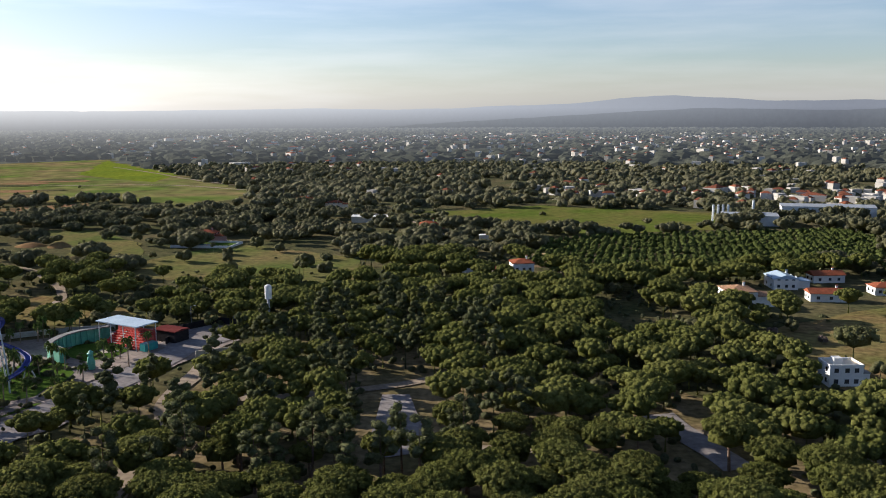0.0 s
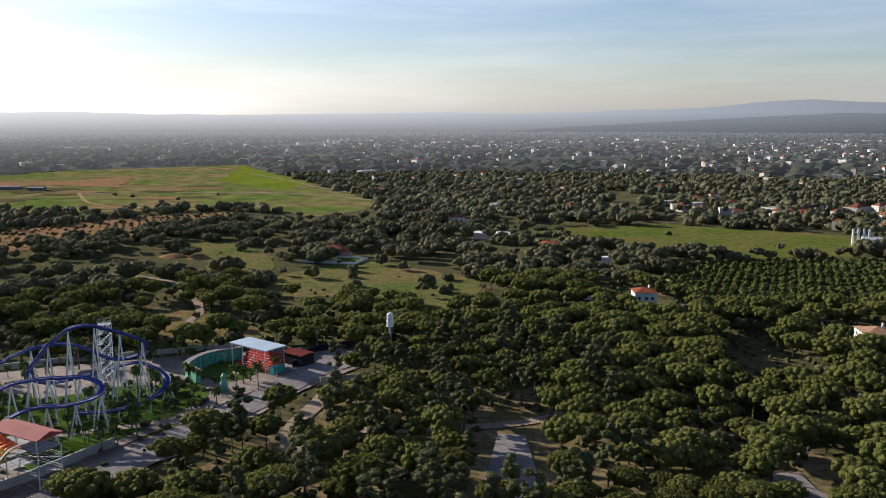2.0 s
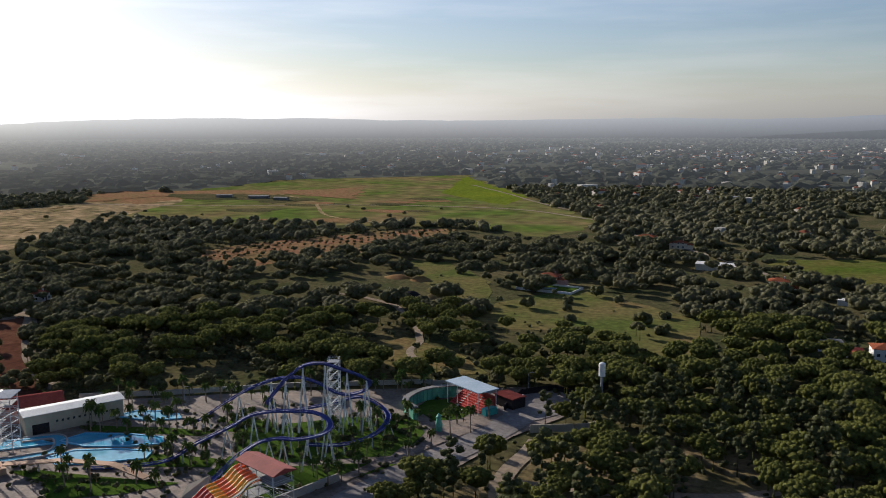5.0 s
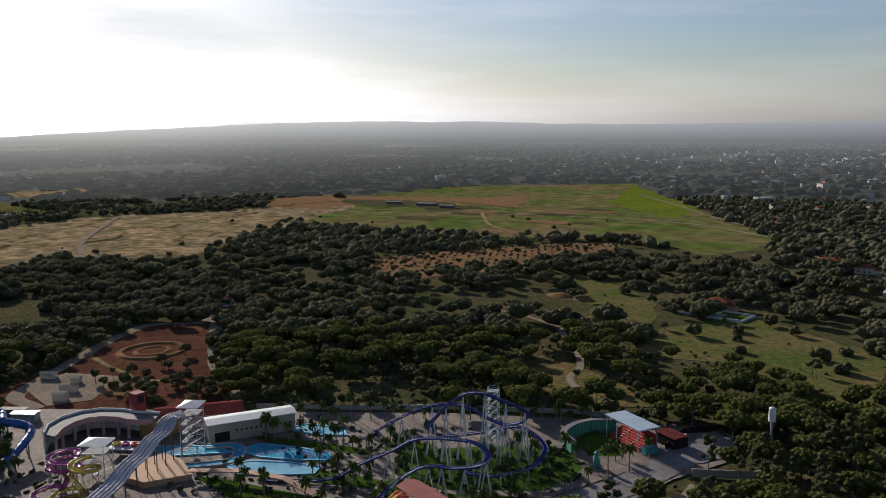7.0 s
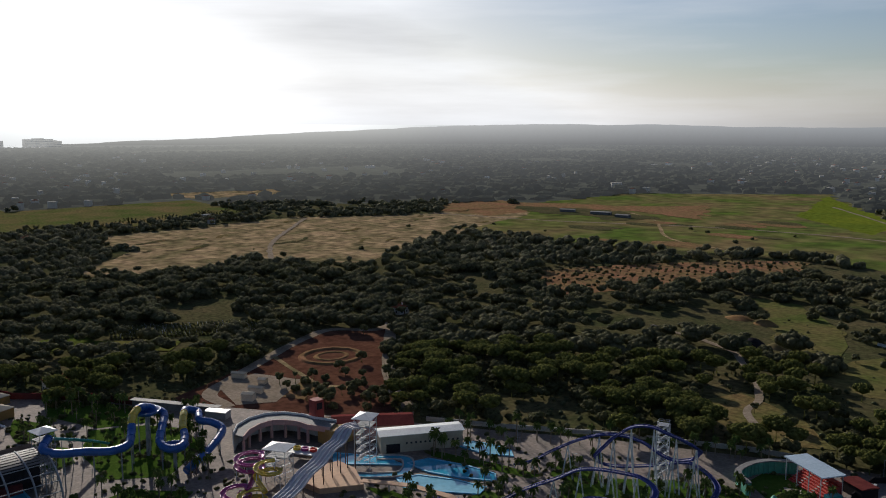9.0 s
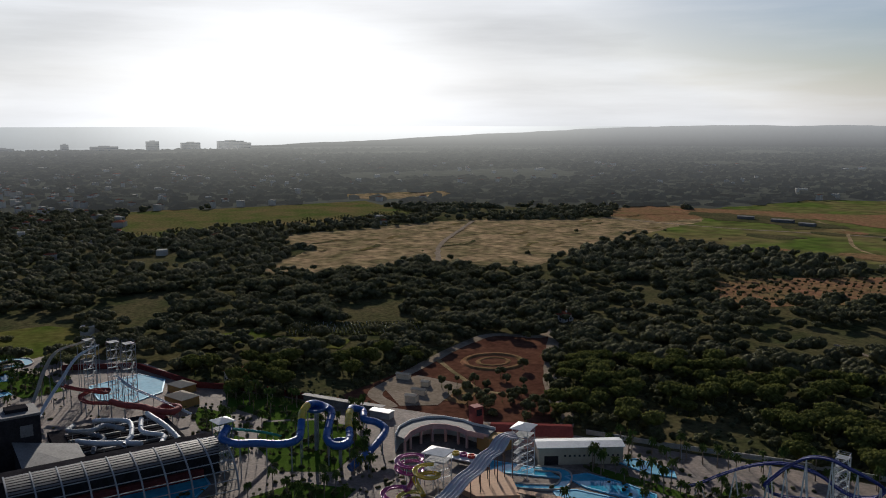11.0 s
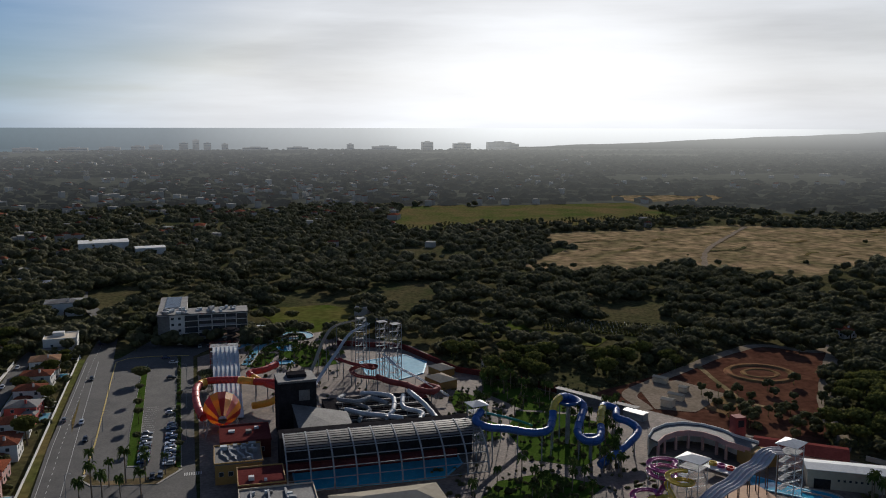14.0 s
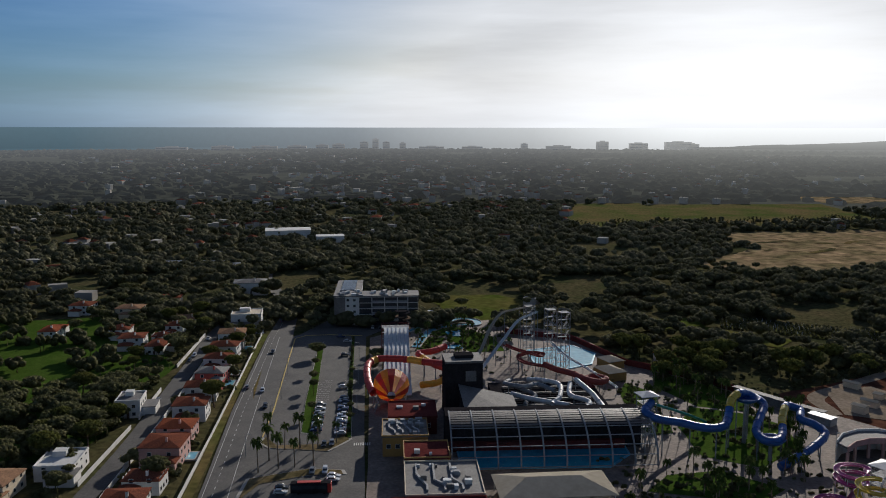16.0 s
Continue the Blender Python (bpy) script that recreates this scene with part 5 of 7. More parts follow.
shed("site_hut", -203, 412, 20, 9, 4, 3, M_WHITE, M_BLUEROOF, "white site hut beside heaps of soil", 0.2)
shed("office_block", -848, -102, 8, 26, 44, 8, M_WHITE, M_WHITE, "long white flat-roofed building among pines", 0.3)
shed("office_block", -812, -58, 8, 16, 26, 6, M_WHITE, M_WHITE, "low white flat-roofed building among pines", 0.3)
for k in range(9):
    shed("greenhouse", -672 + (k % 3) * 12, -170 + (k // 3) * 22, 4, 9, 18, 3, M_GREENPAINT, M_METAL, "low pale green tunnel greenhouse", 1.2, "greenhouse")
bm = bmesh.new()
stem(bm, (-58, 276, 0), (-58, 276, 12.2), 0.5, 0.45, 10)
tank = tagged(part("water_tank", bm, M_STEEL), "white cylindrical water tank on a column", "water tank")
bm = bmesh.new()
stem(bm, (-58, 276, 12.2), (-58, 276, 16.6), 1.15, 1.15, 18)
stem(bm, (-58, 276, 16.6), (-58, 276, 17.0), 1.15, 0.4, 18)
part("cylinder", bm, M_WHITE, tank)


# ---- water park: ground ----
patch("pavement", [(-90, 190), (-78, 240), (-66, 268), (-84, 292), (-128, 272), (-172, 250), (-205, 228), (-232, 212), (-300, 168), (-372, 112), (-425, 98), (-470, 60), (-452, 10), (-430, -11), (-260, -7.6), (-200, -7.6), (-170, 60), (-120, 150)], 0.34, M_PAVING, "pale pink paving of a water park", "pavement")
LAWNS = ([(-360, 117), (-345, 130), (-328, 140), (-305, 138), (-312, 120), (-340, 110)], [(-303, 135), (-290, 144), (-268, 140), (-252, 118), (-262, 103), (-290, 104), (-312, 116)],
         [(-117, 252), (-117, 262), (-108, 267), (-96, 261), (-99, 248), (-106, 244)], [(-125, 244), (-112, 243), (-105, 233), (-104, 222), (-113, 216), (-122, 226)],
         [(-208, 196), (-184, 204), (-166, 207), (-168, 202), (-184, 198), (-204, 192)], [(-170, 222), (-152, 222), (-150, 210), (-165, 209)], [(-158, 207), (-150, 222), (-134, 236), (-118, 240), (-106, 226), (-106, 212), (-118, 204), (-132, 195), (-150, 196)],
         [(-150, 193), (-130, 193), (-114, 202), (-102, 207), (-110, 188), (-118, 172), (-136, 176), (-148, 180)], [(-430, 14), (-405, 12), (-404, 22), (-428, 28)], [(-452, 24), (-430, 22), (-436, 34), (-450, 40)],
         [(-445, 42), (-425, 30), (-398, 38), (-400, 56), (-430, 52)], [(-172, 176), (-150, 184), (-152, 190), (-172, 186)], [(-250, 104), (-235, 118), (-226, 108), (-236, 76), (-248, 86)], [(-300, 104), (-284, 100), (-282, 92), (-296, 88), (-312, 96)], [(-345, 100), (-330, 108), (-312, 104), (-318, 92), (-332, 94)], [(-200, 160), (-186, 158), (-176, 150), (-160, 160), (-150, 172), (-176, 166), (-192, 164)])
for i, outline in enumerate(LAWNS):
    patch("field", outline, 0.41 + 0.006 * i, M_LAWN, "short green lawn between park paths", "lawn", 1.0, 4.0)
track("pavement", [(-122, 112), (-108, 158), (-97, 200), (-86, 236), (-80, 264)], 11.5, 0.49, M_GRAVEL, "grey parking street along the park's fence", "road")
patch("pavement", [(-90, 262), (-88, 281), (-79, 290), (-66, 285), (-68, 270), (-74, 258), (-82, 254)], 0.53, M_GRAVEL, "worn grey turning circle beside the stage", "pavement", 1.0, 4.0)
track("pavement", [(-138, 118), (-124, 150), (-110, 194), (-99, 224), (-90, 248)], 4.0, 0.56, M_PAVING, "pale promenade outside the park's fence", "pavement")
track("track", [(-70, 240), (-70, 227), (-71, 208), (-66, 190), (-65, 165), (-62, 140)], 5.5, 0.30, M_SAND, "sandy track between pines", "track", 1.6)
track("track", [(-70, 208), (-40, 212), (-14, 220), (10, 236), (40, 240)], 4, 0.31, M_SAND, "sandy track between pines", "track", 1.6)
track("track", [(-5, 178), (20, 176), (45, 190), (60, 185)], 4, 0.32, M_SAND, "sandy track between pines", "track", 1.6)
track("track", [(52, 198), (56, 182), (60, 165)], 8, 0.33, M_GRAVEL, "grey gravel clearing among pines", "track", 1.6)
track("track", [(100, 190), (92, 176), (86, 160)], 4, 0.32, M_SAND, "sandy track at the wood's edge", "track", 1.6)
track("track", [(-262, 186), (-240, 212), (-290, 246), (-358, 306)], 6, 0.36, M_SAND, "sandy lane along the red dirt lot", "track", 1.6)
track("track", [(-300, 168), (-322, 172), (-340, 200), (-378, 272), (-362, 304), (-420, 350)], 6, 0.37, M_SAND, "pale lane round the red dirt lot", "track", 1.6)
track("track", [(-135, 300), (-150, 318), (-158, 345), (-200, 400), (-260, 420)], 3.5, 0.33, M_SAND, "sandy footpath through dry grass", "track", 1.6)
track("track", [(-186, 864), (-150, 760), (-60, 640), (-10, 560)], 4, 0.34, M_SAND, "pale farm lane between fields", "track")
track("track", [(-352, 224), (-326, 218), (-300, 214), (-284, 222)], 2.5, 0.385, M_TAN, "pale vehicle track over red soil", "track", 1.2)
patch("field", [(-318, 203), (-300, 190), (-286, 196), (-302, 216)], 0.39, M_REDROW, "fenced patch of brown soil in the lot", "field", 1.0, 4.0)
patch("pavement", [(-332, 180), (-300, 172), (-292, 186), (-310, 212), (-334, 202)], 0.40, M_SAND, "trampled sandy yard in the dirt lot", "yard")
bm = bmesh.new()
sweep(bm, [Vector((-334 + 14 * math.cos(k * math.tau / 40), 246 + 15 * math.sin(k * math.tau / 40), 0.1)) for k in range(41)], [(-2.2, 0), (-0.9, 0.9), (0.9, 0.9), (2.2, 0)], closed=False)
sweep(bm, [Vector((-334 + 7 * math.cos(k * math.tau / 40), 246 + 8 * math.sin(k * math.tau / 40), 0.1)) for k in range(41)], [(-1.6, 0), (-0.6, 0.5), (0.6, 0.5), (1.6, 0)], closed=False)
tagged(part("earth_ring", bm, M_REDROW), "raised ring of red earth on bare ground", "earth bank")
for x, y, w, d, h, lab in ((-333, 193, 6.5, 2.8, 2.6, "low white shelter beside the yard"), (-309, 187, 6.5, 2.8, 2.6, "white farm shed with a pale roof"), (-302, 179, 5.0, 3.6, 3.2, "white shed with a pitched roof"), (-318, 196, 3.5, 3.5, 2.4, "small white lean-to in the yard")):
    shed("farm_shed", x, y, 35, w, d, h, M_CREAM, M_CANVAS, lab, 0.6)


def flat_pool(outline, label, water=M_POOL, rim=M_POOLBLUE):
    ob = tagged(part("swimming_pool", prism(outline, 0.1, 0.56), water), label, "pool")
    bm = bmesh.new()
    sweep(bm, [Vector((x, y, 0.36)) for x, y in outline + outline[:1]], [(-0.35, 0), (0.35, 0), (0.35, 0.4), (-0.35, 0.4)])
    part("rim", bm, rim, ob)
    return ob


flat_pool([(-205, 182), (-203, 190), (-190, 195), (-178, 197), (-174, 193), (-183, 187), (-195, 182)], "bright blue wave pool with a blue rim")
flat_pool([(-198, 171), (-195, 178), (-184, 184), (-173, 187), (-171, 182), (-180, 175), (-191, 168)], "shallow pale blue splash pool", M_POOLPALE)
flat_pool([(-206, 206), (-203, 213), (-195, 216), (-188, 216), (-184, 213), (-193, 207)], "small blue landing pool by the fence", M_POOLPALE)
flat_pool([(-400, 66), (-408, 90), (-392, 98), (-374, 92), (-366, 78), (-378, 66)], "broad pale blue splash pool beside tall slides", M_POOLPALE)
flat_pool([(-440, 29), (-443, 36), (-436, 39), (-430, 36), (-432, 30)], "small round blue pool on a lawn", M_POOL)
flat_pool([(-411, 24), (-411, 34), (-406, 35), (-406, 24)], "long narrow blue pool on a terrace", M_POOL)
flat_pool([(-276, 22), (-256, 22), (-255, 70), (-265, 79), (-281, 80), (-281, 24)], "large deep blue pool under a glazed roof")
flat_pool([(-232, 168), (-214, 180), (-205, 180), (-222, 164)], "blue channel beside a slide tower", M_POOL)
for rows, width, mat, lab in (([(-409, 12), (-430, 17), (-446, 23), (-455, 36), (-456, 47), (-466, 47), (-470, 38), (-455, 24), (-446, 12), (-430, 2)], 4.0, M_POOLPALE, "winding turquoise lazy river with pale walls"),
                              ([(-212, 160), (-204, 168), (-200, 176), (-208, 184), (-216, 178)], 3.2, M_POOL, "curved blue water channel with a deck")):
    line = glide([Vector((x, y, 0.5)) for x, y in rows])
    bm = bmesh.new()
    sweep(bm, line, [(-width / 2, 0), (width / 2, 0), (width / 2, 0.12), (-width / 2, 0.12)])
    river = tagged(part("lazy_river", bm, mat), lab, "pool")
    for s in (-1, 1):
        bm = bmesh.new()
        sweep(bm, line, [(s * width / 2 + 0.02, -0.1), (s * width / 2 + s * 0.5 + 0.02, -0.1), (s * width / 2 + s * 0.5 + 0.02, 0.5), (s * width / 2 + 0.02, 0.5)])
        part("wall", bm, M_KERB, river)


# ---- slides and rides ----
def supports(ob, line, every, material, radius=0.14, gap=0.5, splay=0.0):
    """Posts from the ground up to a line, each a part."""
    for p in line[::every]:
        if p.z - gap < 1.2:
            continue
        bm = bmesh.new()
        if splay and p.z > 5:
            stem(bm, (p.x - splay, p.y - splay * 0.6, 0.2), (p.x, p.y, p.z - gap), radius, radius * 0.8, 7)
            stem(bm, (p.x + splay, p.y + splay * 0.6, 0.2), (p.x, p.y, p.z - gap), radius, radius * 0.8, 7)
        else:
            stem(bm, (p.x, p.y, 0.2), (p.x, p.y, p.z - gap), radius, radius * 0.9, 7)
        part("post", bm, material, ob)


def slide(name, rows, radius, bands, label, closed=True, every=6, steel=M_STEEL, steps=8, splay=0.0):
    """A slide along a smooth line. bands: (fraction, material) pieces of its length."""
    line = glide(V3(rows), steps)
    ob = thing(name, rows[0][0], rows[0][1], 0, 0, label, "water slide")
    inv = Matrix.Translation((-rows[0][0], -rows[0][1], 0))
    local = [inv @ p for p in line]
    n0 = 0
    for frac, mat in bands:
        n1 = min(len(local) - 1, max(n0 + 1, round(frac * (len(local) - 1))))
        bm = bmesh.new()
        piece = local[n0:n1 + 1]
        if closed:
            sweep(bm, piece, ring_profile(radius, 12))
            for p, q in zip(piece[1::4], piece[2::4]):
                ring = bmesh.new()
                sweep(ring, [p, p + (q - p).normalized() * 0.18], ring_profile(radius + 0.13, 12))
                part("collar", ring, mat, ob)
        else:
            sweep(bm, piece, flume_profile(radius))
        part("tube" if closed else "flume", bm, mat, ob, smooth=True)
        n0 = n1
    supports(ob, local, every, steel, 0.22 if radius > 1 else 0.14, radius * 0.7, splay)
    return ob


def frame_tower(name, x, y, w, d, h, levels, material, label, turn=0.0, canopy=None, stairs=True, category="slide tower"):
    """A steel stair tower: four posts, decks, braces, stairs and perhaps a canopy."""
    ob = thing(name, x, y, 0, turn, label, category)
    slab = boxed(0, 0.32, 0, 0.9, 0, 0.08)
    tread = bpy.data.meshes.new("step")
    slab.to_mesh(tread)
    slab.free()
    tread.materials.append(material)
    for a in (-1, 1):
        for b in (-1, 1):
            bm = bmesh.new()
            stem(bm, (a * w / 2, b * d / 2, 0), (a * w / 2, b * d / 2, h), 0.16, 0.14, 6)
            part("post", bm, material, ob)
    for k in range(1, levels + 1):
        z = h * k / levels
        part("deck", boxed(-w / 2, w / 2 if k == levels else -w / 6, -d / 2, d / 2, z - 0.12, z), M_STEEL, ob)
        for a, b in (((-w / 2, -d / 2), (w / 2, -d / 2)), ((w / 2, -d / 2), (w / 2, d / 2)), ((w / 2, d / 2), (-w / 2, d / 2)), ((-w / 2, d / 2), (-w / 2, -d / 2))):
            for dz in (0.55, 1.1):
                rail = bmesh.new()
                stem(rail, (*a, z + dz), (*b, z + dz), 0.05, 0.05, 4)
                part("rail", rail, material, ob)
        z0 = h * (k - 1) / levels
        for b in (-1, 1):
            for a, e in (((-w / 2, b * d / 2, z0), (w / 2, b * d / 2, z)), ((b * w / 2, -d / 2, z), (b * w / 2, d / 2, z0)), ((w / 2, b * d / 2, z0), (-w / 2, b * d / 2, z))):
                brace = bmesh.new()
                stem(brace, a, e, 0.06, 0.06, 4)
                part("brace", brace, material, ob)
        if stairs:
            n, side = 9, 0 if k % 2 else -1.1
            for i in range(n):
                u = i / n
                step = new("step", tread)
                step.parent = ob
                step.matrix_basis = Matrix.Translation((-w / 2 + w * u, d / 2 - 1.0 + side, z0 + (z - z0) * u))
    if canopy:
        for a in (-1, 1):
            for b in (-1, 1):
                bm = bmesh.new()
                stem(bm, (a * w / 2, b * d / 2, h), (a * w / 2, b * d / 2, h + 2.6), 0.1, 0.1, 5)
                part("canopy_post", bm, material, ob)
        part("canopy", hip(-w / 2 - 0.8, w / 2 + 0.8, -d / 2 - 0.8, d / 2 + 0.8, h + 2.8, 1.2), canopy, ob)
    return ob


# blue bowl slides with yellow wall runs
frame_tower("slide_tower", -274, 87, 5, 5, 15.5, 5, M_STEEL, "grey steel slide tower with a pale canopy", 10, M_SLIDE_WHITE)
slide("blue_tube_slide", [(-272, 88, 16), (-267, 84.5, 14.5), (-264, 88, 13), (-263, 95, 12), (-260, 103, 11), (-261, 109, 11.2), (-266, 112.5, 13), (-270.5, 115, 16.5), (-274, 119, 18), (-277, 124, 16.5), (-273, 127.5, 14.5), (-267, 124, 12.5), (-260, 119.5, 10), (-255, 120, 8.5), (-255.5, 125, 8), (-260, 128.5, 9), (-266, 131, 11), (-271, 134, 13), (-275, 137, 13), (-273, 140.5, 12), (-267, 138, 11), (-265, 142, 9.5), (-260, 143, 8), (-254, 136, 6), (-249, 127, 4), (-247, 122, 2.5)], 1.35,
      [(0.26, M_BLUE), (0.315, M_SLIDE_YELLOW), (0.62, M_BLUE), (0.69, M_SLIDE_YELLOW), (1.0, M_BLUE)], "deep blue raft slide with yellow wall sections", True, 9, M_STEEL)
for x, y, z in ((-273.5, 121.5, 15.5), (-257.5, 123.5, 6.5)):
    bm = bmesh.new()
    prof = [(1.2, -0.6), (3.2, 0.2), (4.6, 1.6), (4.75, 1.6), (3.3, 0.0), (1.2, -0.85)]
    rings = [[bm.verts.new((x + r * math.cos(k * math.tau / 24), y + r * math.sin(k * math.tau / 24), z + h)) for r, h in prof] for k in range(24)]
    for a, b in zip(rings, rings[1:] + rings[:1]):
        for k in range(5):
            bm.faces.new((a[k], b[k], b[k + 1], a[k + 1]))
    bowl = tagged(part("slide_bowl", bm, M_BLUE, smooth=True), "deep blue round slide bowl on a column", "water slide")
    bm = bmesh.new()
    stem(bm, (x, y, 0.2), (x, y, z - 0.5), 0.7, 0.55, 12)
    part("column", bm, M_STEEL, bowl)
slide("teal_stair_slide", [(-276, 90, 14), (-280, 98, 10.5), (-283, 106, 7), (-285, 112, 4)], 0.9, [(1.0, M_TEAL)], "teal covered walkway down from a tower", False, 4)

# glazed pool hall with curved ribs
M_LOUVRE = surf("brown_grey_louvres", (0.075, 0.07, 0.068), (0.11, 0.10, 0.095), 0.2, 1.5, 0.6, var=0.2)
hall = thing("pool_hall", -272, 19, 0, 0, "glazed pool hall with curved grey ribs and louvres", "pool hall")


def arc(u, y):
    a = u * math.pi / 2
    return Vector((18.5 * math.sin(a), y, 1.2 + 13.0 * math.cos(a) ** 0.85 if u < 1 else 1.2))


for k in range(10):
    y = k * 66.0 / 9
    bm = bmesh.new()
    sweep(bm, [arc(u / 12, y) for u in range(13)], [(-0.22, -0.3), (0.22, -0.3), (0.22, 0.3), (-0.22, 0.3)])
    part("rib", bm, M_STEEL, hall)
for u in (0.02, 0.2, 0.4, 0.55, 0.7, 0.85, 0.99):
    bm = bmesh.new()
    stem(bm, arc(u, 0), arc(u, 66), 0.16, 0.16, 6)
    part("purlin", bm, M_STEEL, hall)
for k in range(9):
    y0, y1 = k * 66.0 / 9 + 0.25, (k + 1) * 66.0 / 9 - 0.25
    for j in range(7):
        a, b = arc(0.03 + j * 0.052, 0), arc(0.03 + j * 0.052 + 0.034, 0)
        bm = bmesh.new()
        v = [bm.verts.new(p) for p in ((a.x, y0, a.z + 0.1), (a.x, y1, a.z + 0.1), (b.x, y1, b.z + 0.1), (b.x, y0, b.z + 0.1), (a.x, y0, a.z + 0.16), (a.x, y1, a.z + 0.16), (b.x, y1, b.z + 0.16), (b.x, y0, b.z + 0.16))]
        for f in ((0, 1, 2, 3), (7, 6, 5, 4), (0, 4, 5, 1), (1, 5, 6, 2), (2, 6, 7, 3), (3, 7, 4, 0)):
            bm.faces.new([v[i] for i in f])
        part("louvre", bm, M_LOUVRE, hall)
    for u0, u1 in ((0.41, 0.545), (0.555, 0.695), (0.705, 0.845), (0.855, 0.985)):
        a, b = arc(u0, 0), arc(u1, 0)
        bm = bmesh.new()
        bm.faces.new([bm.verts.new(p) for p in ((a.x, y0, a.z), (b.x, y0, b.z), (b.x, y1, b.z), (a.x, y1, a.z))])
        pane = part("pane", bm, M_PANE, hall)
        pane.visible_shadow = False
part("back_wall", boxed(-9, -0.4, -1, 66, 0, 12.5), M_DARK, hall, "dark rear wall")
part("gallery", boxed(-0.38, 1.2, 0, 60, 0, 3.5), M_DULLRED, hall, "dull red gallery")
part("end_wall", boxed(0, 17, -0.6, -0.3, 0, 5.0), M_DARK, hall)

# dark tower, technical roofs and entrance buildings
tower = thing("dark_tower", -312, 27, 0, 3, "black clad tower with a sloping grey roof beside", "tower")
part("body", boxed(-6, 6, -7, 7, 0, 21), M_DARK, tower)
part("parapet", boxed(-6.2, 6.2, -7.2, 7.2, 21, 21.8), M_GREYROOF, tower)
part("roof_house", boxed(-3, 2, -3, 4, 21.8, 23), M_DARK, tower)
part("sign_panel", boxed(6.01, 6.1, 0.5, 4.5, 14, 18), M_GREYROOF, tower, "grey square sign panel")
bm = bmesh.new()
lo = [bm.verts.new(p) for p in ((7, -2, 0), (26, -2, 0), (26, 20, 0), (7, 20, 0))]
hi = [bm.verts.new(p) for p in ((7, -2, 13), (26, -2, 9), (26, 18, 5), (7, 18, 8))]
bm.faces.new(hi)
for k in range(4):
    bm.faces.new((lo[k], lo[(k + 1) % 4], hi[(k + 1) % 4], hi[k]))
part("sloping_wing", bm, M_DARK, tower)
bm = bmesh.new()
hi2 = [bm.verts.new((x, y, z + 0.25)) for x, y, z in ((6.6, -2.4, 13), (26.4, -2.4, 9), (26.4, 18.4, 5), (6.6, 18.4, 8))]
hi3 = [bm.verts.new(v.co - Vector((0, 0, 0.22))) for v in hi2]
bm.faces.new(hi2)
bm.faces.new(hi3[::-1])
for k in range(4):
    bm.faces.new((hi3[k], hi3[(k + 1) % 4], hi2[(k + 1) % 4], hi2[k]))
part("sloping_roof", bm, M_GREYROOF, tower, "light grey sloping roof")
prng = random.Random(11)


def flat_block(name, x0, x1, y0, y1, h, wall, roof, label, units=0, category="building"):
    ob = thing(name, (x0 + x1) / 2, (y0 + y1) / 2, 0, 0, label, category)
    w, d = (x1 - x0) / 2, (y1 - y0) / 2
    part("wall", boxed(-w, w, -d, d, 0, h), wall, ob)
    part("roof", boxed(-w - 0.3, w + 0.3, -d - 0.3, d + 0.3, h, h + 0.35), roof, ob)
    bm = bmesh.new()
    for a, b, c, e in ((-w - 0.3, w + 0.3, -d - 0.3, -d), (-w - 0.3, w + 0.3, d, d + 0.3), (-w - 0.3, -w, -d, d), (w, w + 0.3, -d, d)):
        box(bm, a, b, c, e, h + 0.352, h + 0.8)
    part("parapet", bm, wall, ob)
    for k in range(units):
        a, b, s = prng.uniform(-w * 0.8, w * 0.7), prng.uniform(-d * 0.8, d * 0.7), prng.uniform(0.7, 2.0)
        part("rooftop_unit", boxed(a, a + s, b, b + s * prng.uniform(0.6, 1.6), h + 0.35, h + 0.35 + prng.uniform(0.6, 1.5)), prng.choice((M_STEEL, M_WHITESTEEL, M_GREYROOF)), ob)
    for k in range(units // 4):
        b, z = -d * 0.7 + k * d * 1.4 / max(1, units // 4), h + 0.75
        duct = bmesh.new()
        sweep(duct, V3([(-w * 0.8, b, z), (prng.uniform(-w * 0.2, w * 0.3), b, z), (w * 0.5, b + d * 0.25, z), (w * 0.8, b + d * 0.25, z)]), [(-0.3, -0.3), (0.3, -0.3), (0.3, 0.3), (-0.3, 0.3)])
        part("duct", duct, M_STEEL, ob)
    windows_on(ob, [(k * 3.0 - d + 2, h * 0.45) for k in range(int((2 * d - 2) / 3))], 1.4, 1.4, ("x", w + 0.003))
    return ob


flat_block("service_block", -305, -288, -1, 16, 6.5, M_DULLRED, M_DULLRED, "block with a dull red flat roof", 3)
flat_block("service_block", -284, -268, -3, 12, 7, M_OCHRE, M_GREYROOF, "ochre block with plant on a grey roof", 16)
flat_block("service_block", -264, -250, 4, 18, 6.5, M_OCHRE, M_DULLRED, "block with dark red roofs by the car park", 2)
flat_block("service_block", -248, -224, 4, 26, 6, M_CREAM, M_GREYROOF, "low block with ducts on a grey roof", 14)
flat_block("service_block", -222, -196, 0, 26, 6, M_DULLRED, M_DULLRED, "block with red roofs at the park entrance", 5)
tent = thing("marquee", -232, 46, 0, 2, "large beige canvas pavilion roof beside the pool hall", "pavilion")
part("roof", hip(-9, 9, -16, 18, 5.2, 2.6), M_CANVAS, tent)
for a in (-8.5, 8.5):
    for b in (-15, -5, 6, 17):
        bm = bmesh.new()
        stem(bm, (a, b, 0), (a, b, 5.3), 0.14, 0.14, 6)
        part("post", bm, M_WHITESTEEL, tent)
part("side_wall", boxed(-8, 7, -14, 16, 0, 4.4), M_CREAM, tent)

